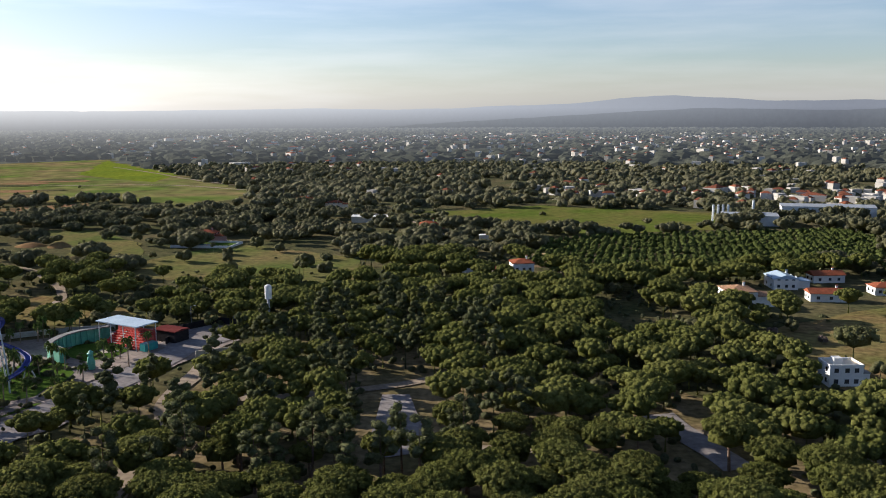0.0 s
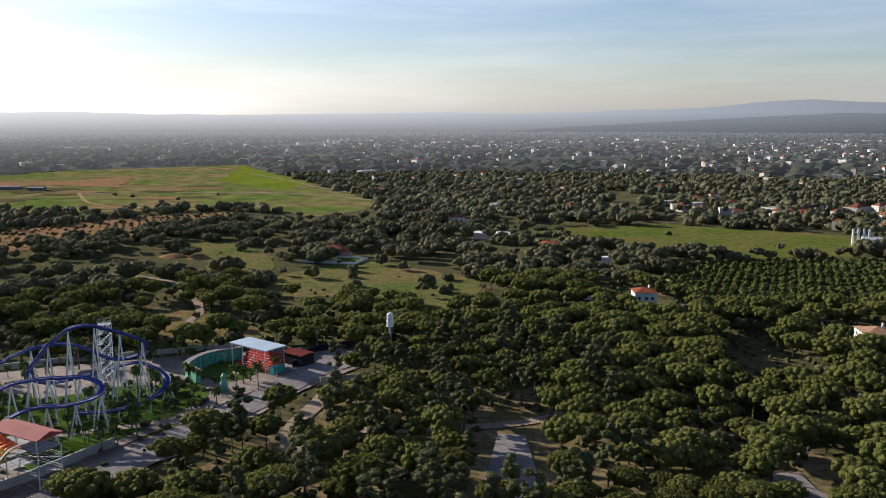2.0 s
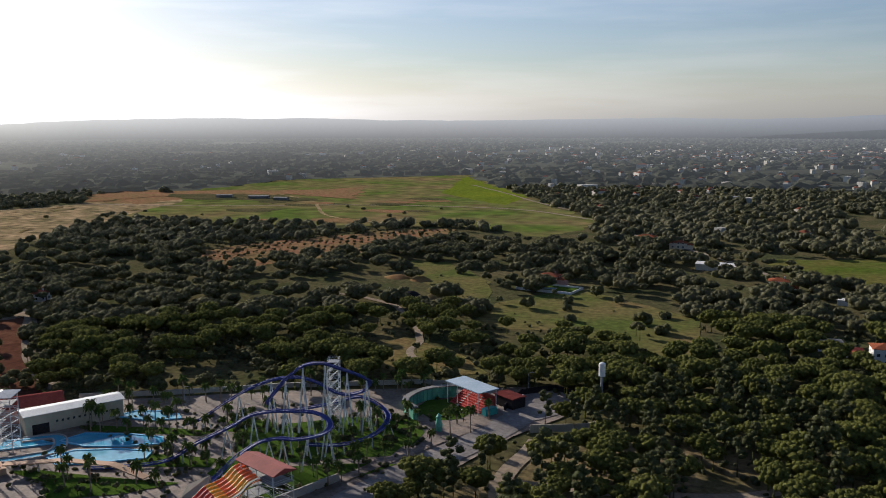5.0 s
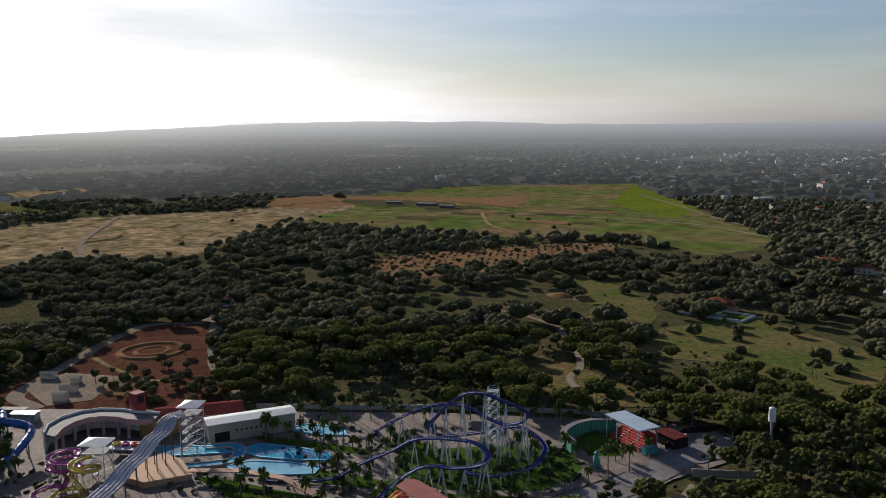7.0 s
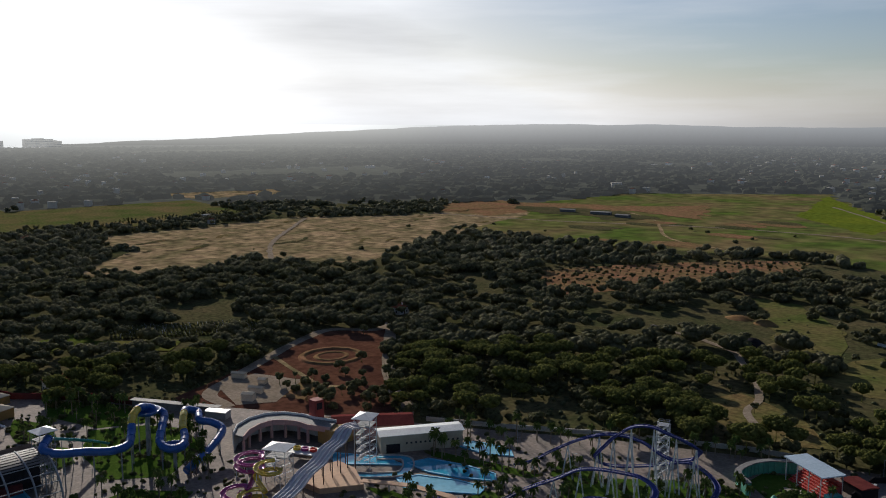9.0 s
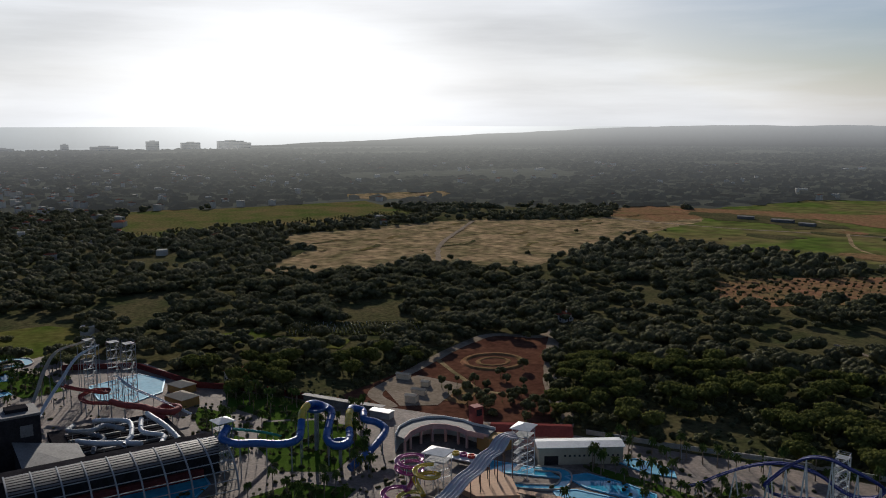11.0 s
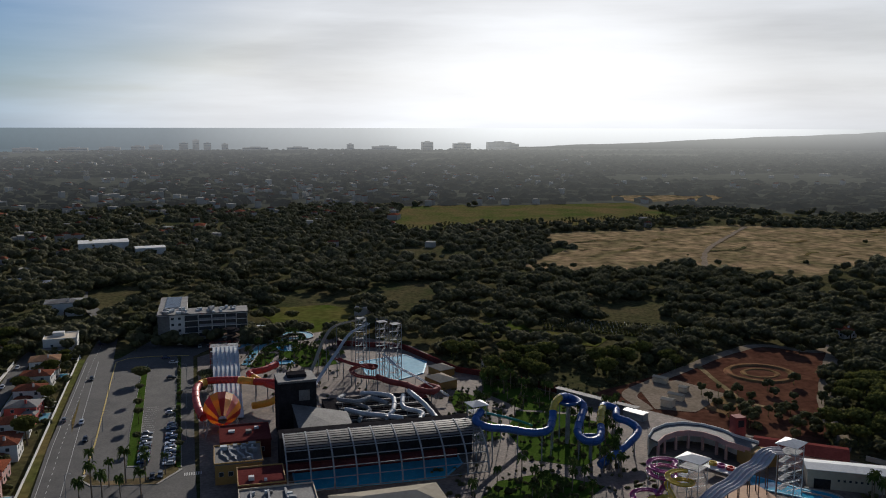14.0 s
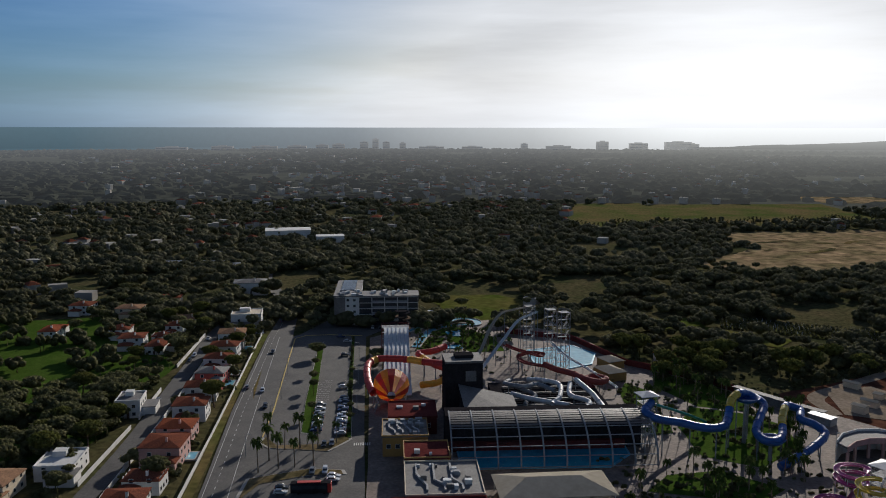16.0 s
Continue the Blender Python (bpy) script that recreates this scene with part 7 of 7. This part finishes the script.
for p, q in zip(wall_line[::2], wall_line[1::2]):
    s = (q - p).cross(Vector((0, 0, 1))).normalized() * 0.75
    bm = bmesh.new()
    stem(bm, p + s, p + s + Vector((0, 0, 4.3)), 0.22, 0.22, 5)
    part("pilaster", bm, M_GREENPAINT, cw)
bm = bmesh.new()
for r0, r1, z0, z1 in ((1.0, 1.2, 0.4, 2.2), (1.2, 0.7, 2.2, 4.2), (0.7, 0.9, 4.2, 5.2), (0.9, 0.2, 5.2, 6.0)):
    stem(bm, (-101, 236, z0), (-101.2 if z1 > 4 else -101, 236, z1), r0, r1, 10)
tagged(part("statue", bm, M_GREENPAINT), "pale green standing statue on a lawn", "statue")
patch("pavement", [(-107, 256), (-102, 258), (-100, 254), (-104, 252)], 0.51, M_CANVAS, "pale stage floor on the lawn", "stage floor")
for rows, h, mat, lab in (([(-140, 128), (-120, 166), (-111, 190)], 2.6, M_KERB, "pale concrete wall along the parking street"), ([(-88, 262), (-88, 280), (-78, 290), (-64, 284)], 2.4, M_DARK, "dark curved fence round a turning circle"),
                          ([(-232, 216), (-205, 232), (-170, 256), (-128, 278), (-112, 283)], 1.8, M_KERB, "pale boundary wall behind the pools"), ([(-74, 246), (-58, 254), (-52, 262)], 2.6, M_CANVAS, "sandy retaining wall by the pines")):
    bm = bmesh.new()
    sweep(bm, [Vector((x, y, 0.2)) for x, y in rows], [(-0.2, 0), (0.2, 0), (0.2, h), (-0.2, h)])
    tagged(part("boundary_wall", bm, mat), lab, "wall")

# ---- palms ----
PALMS = [make_palm(h, s, "tall fan palm with a round green crown") for h, s in ((8.0, 1), (9.5, 2), (6.0, 3), (4.2, 4))]
spots = [(-267, -40, 1), (-276, -36, 1), (-277, -31, 1), (-261, -31, 1), (-277, -25, 1), (-261, -25, 1), (-260, -36, 1), (-257, -42, 1), (-281, -19, 1), (-287, -43, 0), (-286, -26, 1),
         (-101, 213, 2), (-98, 223, 2), (-95, 231, 1), (-91, 238, 0), (-90, 252, 0), (-94, 257, 3), (-96, 252, 3), (-97, 247, 3), (-98, 244, 3), (-104, 204, 0), (-108, 196, 2), (-112, 186, 0), (-116, 176, 1), (-119, 190, 2), (-124, 158, 1)]
prng2 = np.random.default_rng(15)
for outline, count in zip(LAWNS, (18, 12, 2, 8, 16, 10, 10, 14, 4, 4, 8, 8, 8, 5, 5, 8)):
    xs, ys = [p[0] for p in outline], [p[1] for p in outline]
    tries = 0
    while count and tries < 400:
        tries += 1
        a, b = prng2.uniform(min(xs), max(xs)), prng2.uniform(min(ys), max(ys))
        if inside(np.array([a]), np.array([b]), outline)[0] and all(math.hypot(a - s[0], b - s[1]) > 3.2 for s in spots):
            spots.append((a, b, int(prng2.integers(4))))
            count -= 1
for k in range(34):
    u = k / 33
    spots.append((-215 + 95 * u + prng2.uniform(-1.5, 1.5), 210 + 62 * u ** 0.9 + prng2.uniform(-2, 2), int(prng2.integers(4))))
for k in range(22):
    u = k / 21
    spots.append((-300 + 62 * u + prng2.uniform(-2, 2), 152 - 30 * u + prng2.uniform(-3, 3), int(prng2.integers(3))))
for k in range(18):
    spots.append((prng2.uniform(-238, -205), prng2.uniform(60, 116), int(prng2.integers(4))))
for k in range(14):
    spots.append((prng2.uniform(-445, -375), prng2.uniform(20, 62), int(prng2.integers(4))))
SOLID = ([(-152, 140), (-112, 140), (-108, 176), (-136, 182)], [(-112, 252), (-92, 248), (-86, 262), (-106, 274)], [(-290, 15), (-250, 15), (-250, 86), (-290, 86)], [(-238, 120), (-205, 120), (-205, 150), (-238, 150)], [(-225, 140), (-192, 140), (-192, 178), (-225, 178)])
spots = [p for p in spots if not any(inside(np.array([p[0]]), np.array([p[1]]), o)[0] for o in SOLID)]
for x, y, i in spots:
    copy_thing(PALMS[i], pose(x, y, 0.3, 0, 0, prng2.uniform(0, 360)) @ Matrix.Scale(prng2.uniform(0.68, 0.98) * (1.0 if y > -20 else 1.2), 4))
for p in PALMS:
    drop(p)
# shrubs in the park's beds and gardens
beds = []
for outline in LAWNS:
    xs, ys = [p[0] for p in outline], [p[1] for p in outline]
    for k in range(30):
        a, b = prng2.uniform(min(xs) - 2, max(xs) + 2), prng2.uniform(min(ys) - 2, max(ys) + 2)
        beds.append((a, b, prng2.uniform(0.5, 1.2), prng2.uniform(0.9, 1.9)))
for k in range(240):
    a, b = prng2.uniform(-470, -225), prng2.choice((-70, -78, -104, -112, -120, -135)) + prng2.uniform(-4, 4)
    beds.append((a, b, prng2.uniform(0.8, 2.4), prng2.uniform(1.4, 4.5)))
for x0, x1, y0, y1, n in ((-262, -226, 62, 128, 70), (-425, -335, 14, 62, 45), (-345, -300, 86, 112, 30), (-200, -150, 150, 172, 25), (-250, -228, 128, 150, 25), (-220, -160, 198, 226, 35)):
    for k in range(n):
        beds.append((prng2.uniform(x0, x1), prng2.uniform(y0, y1), prng2.uniform(0.5, 1.3), prng2.uniform(0.8, 2.2)))
for k in range(60):
    a = prng2.uniform(-432, -290)
    beds.append((a, float(np.interp(-a, [285, 432], [-15.2, -19.8])), prng2.uniform(0.7, 1.1), prng2.uniform(1.3, 1.8)))
joined("garden_shrubs", "round", beds, 30, M_PINE_DARK, "dark green shrubs in beds and gardens", 31, rise=0.8, few=4)
park_trees = [(-394, -35, 4.2, 6.5), (-368, -33.5, 2.2, 6.5), (-347, -32.5, 2.4, 6.5), (-335, -31.5, 2.4, 6.5), (-310, -30, 2.0, 5.5), (-336, -17, 1.6, 4.5), (-312, -15.5, 1.6, 4.5), (-300, -15, 1.6, 4.5), (-360, -17, 1.6, 4.5),
              (-250, -72, 5, 8), (-405, -104, 5, 9), (-398, -101, 5, 9), (-436, -105, 5, 9), (-350, -104, 5, 8), (-338, -106, 5, 8), (-344, -112, 5.5, 8), (-300, -110, 5, 8), (-290, -114, 5, 8), (-305, -118, 5, 8), (-280, -118, 5, 8), (-315, -112, 5, 8), (-268, -112, 4, 7), (-330, -103, 4, 7), (-240, -97, 4, 8),
              (-372, -4, 4, 7), (-362, -8, 4, 7), (-380, -6, 4, 7), (-440, 60, 5, 8), (-436, 56, 5, 8), (-448, 66, 6, 9), (-430, 64, 5, 8), (-500, -45, 5, 8), (-484, -46, 5, 8), (-470, -44, 4, 6), (-450, -42, 3, 5), (-460, -40, 3, 5), (-510, 30, 4, 7), (119, 240, 6.5, 10), (-495, 42, 4, 7), (-480, -100, 5, 8), (-500, -110, 5, 8), (-520, -105, 5, 8)]
for k in range(44):
    park_trees.append((prng2.uniform(-470, -240), prng2.choice((-80.5, -99, -101, -103)) + prng2.uniform(-1.5, 1.5), prng2.uniform(1.6, 3.6), prng2.uniform(3.0, 6.5)))
for k in range(62):
    a, b = prng2.uniform(-345, -255), prng2.uniform(-160, -104)
    if all(math.hypot(a - x, b - y) > 11 for x, y in ((-318, -99), (-262, -104), (-246, -117))):
        park_trees.append((a, b, prng2.uniform(3.4, 5.4), prng2.uniform(6, 8.5)))
for k in range(40):
    a, b = prng2.uniform(-560, -420), prng2.uniform(-170, -98)
    if all(math.hypot(a - x, b - y) > 10 for x, y in ((-437, -174), (-425, -115), (-444, -113), (-466, -111), (-440, -140), (-490, -150), (-520, -135), (-420, -128))):
        park_trees.append((a, b, prng2.uniform(2.8, 5.0), prng2.uniform(5, 8)))
joined("street_trees", "umbrella", park_trees, 200, M_PINE_DARK, "dark umbrella pines among houses and parked cars", 32)
dead = [(49, 360, 4.0, 6.0), (42, 352, 3.5, 5.5), (57, 356, 3.8, 5.5), (100, 280, 2.2, 3.5), (108, 272, 2.4, 3.4), (96, 268, 2.0, 3.0), (120, 262, 2.0, 3)]
joined("leafless_trees", "round", dead, 420, M_BARE, "bare reddish-brown winter trees", 33, rise=0.8)


# ---- planting on the park's lawns ----
prng = np.random.default_rng(88)
shrubs = []
for outline in LAWNS:
    xs, ys = [p[0] for p in outline], [p[1] for p in outline]
    count = int((max(xs) - min(xs)) * (max(ys) - min(ys)) / 34)
    for px, py in zip(prng.uniform(min(xs), max(xs), count), prng.uniform(min(ys), max(ys), count)):
        if inside(np.array([px]), np.array([py]), outline)[0] and not (-121 < px < -94 and 242 < py < 268):
            shrubs.append((px, py, prng.uniform(0.7, 2.0), prng.uniform(1.2, 3.6)))
for u in np.linspace(0, 1, 60):
    shrubs.append((-378 + 72 * u + prng.uniform(-1, 1), 112 + 50 * u + prng.uniform(-2, 0), prng.uniform(0.9, 2.2), prng.uniform(1.6, 4.2)))
joined("park_planting", "round", shrubs, 60, M_PINE_DARK, "dark shrubs and small trees on park lawns", 37, rise=0.8)

# ---- street lamps ----
for x, y, a in ((-330, -44, 90), (-365, -45.5, 90), (-400, -47, 90), (-300, -44, 90), (-86, 283, 30), (-74, 292, 60), (-270, -48, 90), (-310, -13, 270), (-350, -14, 270), (-390, -15, 270), (-245, 128, 0), (-262, 148, 0), (-160, 215, 0), (-190, 222, 0)):
    bm = bmesh.new()
    stem(bm, (0, 0, 0.3), (0, 0, 8), 0.10, 0.07, 6)
    lamp = part("street_lamp", bm, M_STEEL)
    lamp.matrix_world = pose(x, y, 0, 0, 0, a)
    tagged(lamp, "grey steel street lamp with a flat head", "street lamp", "street lamps")
    bm = bmesh.new()
    stem(bm, (0, 0, 8), (1.4, 0, 8.2), 0.06, 0.05, 5)
    arm = part("arm", bm, M_STEEL, lamp)
    part("lamp_head", boxed(1.2, 1.9, -0.15, 0.15, 8.15, 8.28), M_STEEL, arm)

# ---- far houses of the plain and towers of the coast ----
hr = np.random.default_rng(40)
fv, ff, fm = [], [], []


def far_house(x, y, w, d, h, flat, a):
    c, s = math.cos(a), math.sin(a)
    n0 = len(fv)
    for z in (0, h):
        for u, v in ((-w / 2, -d / 2), (w / 2, -d / 2), (w / 2, d / 2), (-w / 2, d / 2)):
            fv.append((x + u * c - v * s, y + u * s + v * c, z))
    r = h + (0.3 if flat else 1.8)
    k = 0.5 if flat else 0.12
    for u, v in ((-w * k, -d * k), (w * k, -d * k), (w * k, d * k), (-w * k, d * k)):
        fv.append((x + u * c - v * s, y + u * s + v * c, r))
    for i in range(4):
        j = (i + 1) % 4
        ff.append((n0 + i, n0 + j, n0 + 4 + j, n0 + 4 + i))
        fm.append(0)
        ff.append((n0 + 4 + i, n0 + 4 + j, n0 + 8 + j, n0 + 8 + i))
        fm.append(0 if flat else 1)
    ff.append((n0 + 8, n0 + 9, n0 + 10, n0 + 11))
    fm.append(0 if flat else 1)


for cx, cy, sx, sy, count in ((335, 710, 55, 45, 70), (190, 800, 110, 50, 40), (320, 1050, 250, 130, 50), (100, 1500, 500, 250, 150), (300, 2300, 700, 400, 240), (-250, 2600, 500, 400, 170), (900, 2200, 400, 400, 140), (-1250, 150, 220, 180, 90), (-1150, -150, 180, 150, 50), (-900, -250, 160, 120, 30), (-1600, 300, 300, 300, 90), (-2000, 900, 400, 400, 60), (-1500, -100, 300, 200, 70), (-700, -230, 70, 70, 12), (-2500, -300, 600, 400, 120), (-1500, 1500, 400, 400, 30)):
    for k in range(count):
        x, y = hr.normal(cx, sx), hr.normal(cy, sy)
        if any(inside(np.array([x]), np.array([y]), p)[0] for p in OPEN) or math.hypot(x, y) > 4500 or math.hypot(x, y) < 480:
            continue
        big = hr.random() < 0.06 or math.hypot(x, y) > 2200 and hr.random() < 0.3
        up = 1.0 if math.hypot(x, y) < 1200 else 1.45
        far_house(x, y, hr.uniform(7, 12) * (2.2 if big else 1), hr.uniform(6, 9) * (1.6 if big else 1), hr.uniform(4.0, 6.8) * up, hr.random() < 0.45, hr.uniform(0, 3.1))
# walls and roofs past 1100 m glow with painted haze
town = new("far_town_houses", mesh_from("far_town_houses", fv, ff, [haze_glow("hazy_glow_render", (0.42, 0.40, 0.36), 0.0, 0.46, 1100, 4800, "radius"), haze_glow("hazy_glow_tiles", (0.20, 0.075, 0.045), 0.0, 0.5, 1100, 4800, "radius")]))
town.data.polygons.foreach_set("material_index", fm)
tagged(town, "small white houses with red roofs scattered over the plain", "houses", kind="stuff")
# haze painted as glow on the blocks, stronger towards their tops
M_COAST = haze_glow("hazy_render", (0.22, 0.21, 0.20), 0.40, 0.62, 0, 60, "z")
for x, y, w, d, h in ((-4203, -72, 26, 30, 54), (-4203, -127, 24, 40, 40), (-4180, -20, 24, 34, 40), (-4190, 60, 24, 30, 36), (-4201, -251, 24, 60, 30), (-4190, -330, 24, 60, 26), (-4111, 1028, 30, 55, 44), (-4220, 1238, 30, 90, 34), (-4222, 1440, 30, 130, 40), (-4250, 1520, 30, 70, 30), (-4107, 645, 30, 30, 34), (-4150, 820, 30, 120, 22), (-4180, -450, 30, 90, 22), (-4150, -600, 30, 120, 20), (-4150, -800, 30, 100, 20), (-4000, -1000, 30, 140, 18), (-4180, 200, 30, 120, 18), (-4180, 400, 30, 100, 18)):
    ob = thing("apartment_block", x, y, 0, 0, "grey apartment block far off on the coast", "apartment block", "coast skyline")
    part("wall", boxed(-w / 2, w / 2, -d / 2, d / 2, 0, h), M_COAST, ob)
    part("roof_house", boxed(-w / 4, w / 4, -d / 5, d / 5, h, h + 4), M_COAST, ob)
    for z in range(4, int(h) - 2, 8):
        part("balcony_band", boxed(w / 2, w / 2 + 1.2, -d / 2 + 1, d / 2 - 1, z, z + 1.6), M_WHITE, ob)
hedge_rows = [(-900 - 67 * u - 8 * math.sin(u * 7), 187 + 388 * u, 2.6 + 0.8 * math.sin(u * 90), 8 + 2 * math.sin(u * 47)) for u in np.linspace(0, 1, 80)]
joined("windbreak", "tall", hedge_rows, 40, M_PINE_DARK, "dark windbreak row of cypress trees", 34, rise=1.3)
rr = []
for i in range(14):
    for k in range(30):
        px, py = -430 + i * 11 + k * 1.5, 440 + k * 9 + i * 3
        rr.append((px, py))
rr = np.array(rr)
rr = rr[inside(rr[:, 0], rr[:, 1], FIELDS["rows_red"])]
joined("young_trees", "round", [(a, b, hr.uniform(1.0, 2.2), hr.uniform(2, 4.5)) for a, b in rr], 30, M_PINE_DARK, "young trees in rows on red soil", 35, rise=0.8)

bm = bmesh.new()
for i in range(12):
    for k in range(34):
        u, v = (i + hr.uniform(-0.2, 0.2)) / 11.5, (k + hr.uniform(-0.25, 0.25)) / 34
        x, y = -467 + 40 * v + 26 * u, 190 + 70 * v - 10 * u
        if hr.random() < 0.55:
            stem(bm, (x, y, 0), (x, y, hr.uniform(1.4, 2.2)), 0.09, 0.08, 4)
tagged(part("plot_posts", bm, M_WHITESTEEL), "rows of short pale posts in a planted plot", "posts", kind="stuff")
vines = [(-467 + 40 * v + 26 * u, 190 + 70 * v - 10 * u, hr.uniform(0.7, 1.3), hr.uniform(1.2, 1.9)) for u in np.linspace(0, 1, 12) for v in np.linspace(0, 1, 40)]
joined("vine_rows", "round", vines, 12, M_PINE_DARK, "low dark bushes in rows between posts", 36, trunk=False, rise=0.7, few=3)
compound = thing("garden_terrace", -134, 474, 0, -8, "walled villa garden with a lawn and pool", "garden")
part("lawn", boxed(-16, 18, -9, 9, 0.05, 0.5), M_LAWN, compound)
for a, b, c, e in ((-16.4, 18.4, -9.4, -9.0), (-16.4, 18.4, 9.0, 9.4), (-16.4, -16.0, -9.0, 9.0), (18.0, 18.4, -9.0, 9.0)):
    part("garden_wall", boxed(a, b, c, e, 0, 1.5), M_WHITE, compound)
for x, y, r, h, mat, lab in ((-196, 418, 8, 4.5, M_DARK, "dark heap of gravel by a site hut"), (-186, 424, 7, 2.6, M_TAN, "pale heap of sand by a lane"), (-210, 424, 6, 2.2, M_TAN, "low heap of tan soil"), (-214, 470, 7, 3.0, M_REDROW, "red heap of soil among bushes"), (-232, 474, 9, 2.0, M_REDROW, "long low bank of red soil")):
    bm = bmesh.new()
    rings = []
    for q, z in ((1.0, 0.0), (0.72, 0.42), (0.4, 0.8), (0.12, 1.0)):
        rings.append([bm.verts.new((x + r * q * math.cos(k * math.tau / 14) * (1 + 0.18 * noise.noise((k * 0.9, x, q))), y + r * 0.8 * q * math.sin(k * math.tau / 14), z * h * (1 + 0.12 * noise.noise((k * 0.7, y, q))))) for k in range(14)])
    for a, b in zip(rings, rings[1:]):
        for k in range(14):
            bm.faces.new((a[k], a[(k + 1) % 14], b[(k + 1) % 14], b[k]))
    bm.faces.new(rings[-1])
    tagged(part("mound", bm, mat, smooth=True), lab, "heap")
# bare strips, tracks and spoil on the building land
trng = np.random.default_rng(77)
for k in range(26):
    u = trng.uniform(0, 1)
    x, y = -620 - 240 * trng.random(), 330 + 480 * u
    if not inside(np.array([x]), np.array([y]), FIELDS["tan"])[0]:
        continue
    a, l = trng.uniform(0.9, 1.5), trng.uniform(12, 40)
    track("track", [(x, y), (x - l * 0.5 * math.cos(a) + trng.uniform(-6, 6), y + l * 0.5 * math.sin(a)), (x - l * math.cos(a), y + l * math.sin(a))], trng.uniform(2.5, 7), 0.40 + 0.006 * k, M_BROWN if k % 3 else M_SCRUB, "dark scrubby strip on bare building land", "ground", 2.5)
track("track", [(-186, 830), (-300, 900), (-470, 880), (-640, 800), (-800, 760)], 5, 0.36, M_SAND, "pale track across a pasture", "track", 2.0)
track("track", [(-330, 720), (-450, 760), (-560, 900), (-700, 1000)], 4, 0.37, M_TAN, "tan track across a pasture", "track", 2.0)
for k in range(16):
    x, y = trng.uniform(-760, -380), trng.uniform(690, 1000)
    r = trng.uniform(6, 20)
    if inside(np.array([x]), np.array([y]), FIELDS["far_green"])[0]:
        patch("field", [(x + r * 1.8 * math.cos(q * 0.785), y + r * math.sin(q * 0.785)) for q in range(8)], 0.385 + 0.004 * k, M_REDROW if k % 2 else M_SCRUB, "bare reddish spot in a pasture" if k % 2 else "dark scrubby spot in a pasture", "ground", 4.0, 5.0)
# red workings and dark sheds' plots across the pasture, and the lane along its rim
patch("field", [(-885, 800), (-881, 925), (-771, 985), (-659, 1040), (-600, 1120), (-560, 1030), (-520, 943), (-626, 962), (-711, 925), (-790, 880), (-800, 790)], 0.47, M_REDROW, "red and tan workings across a pasture", "ground", 16.0, 9.0)
patch("field", [(-800, 905), (-738, 940), (-640, 955), (-560, 915), (-585, 850), (-650, 885), (-700, 855)], 0.48, M_SCRUB, "dark scrub round old sheds on a pasture", "ground", 14.0, 8.0)
track("track", [(-470, 1220), (-372, 1095), (-284, 972), (-185, 856)], 4, 0.49, M_SAND, "pale farm lane along a pasture's rim", "track", 1.5)
track("track", [(-561, 362), (-690, 440), (-798, 539), (-860, 598)], 5, 0.60, M_SAND, "pale track over bare building land", "track", 2.0)
for x, y, w, d, a in ((-640, 905, 26, 9, 20), (-690, 900, 20, 8, 30), (-600, 895, 18, 8, 10)):
    shed("field_shed", x, y, a, w, d, 3.4, M_GREYROOF, M_GREYROOF, "long grey shed on a pasture", 0.8)
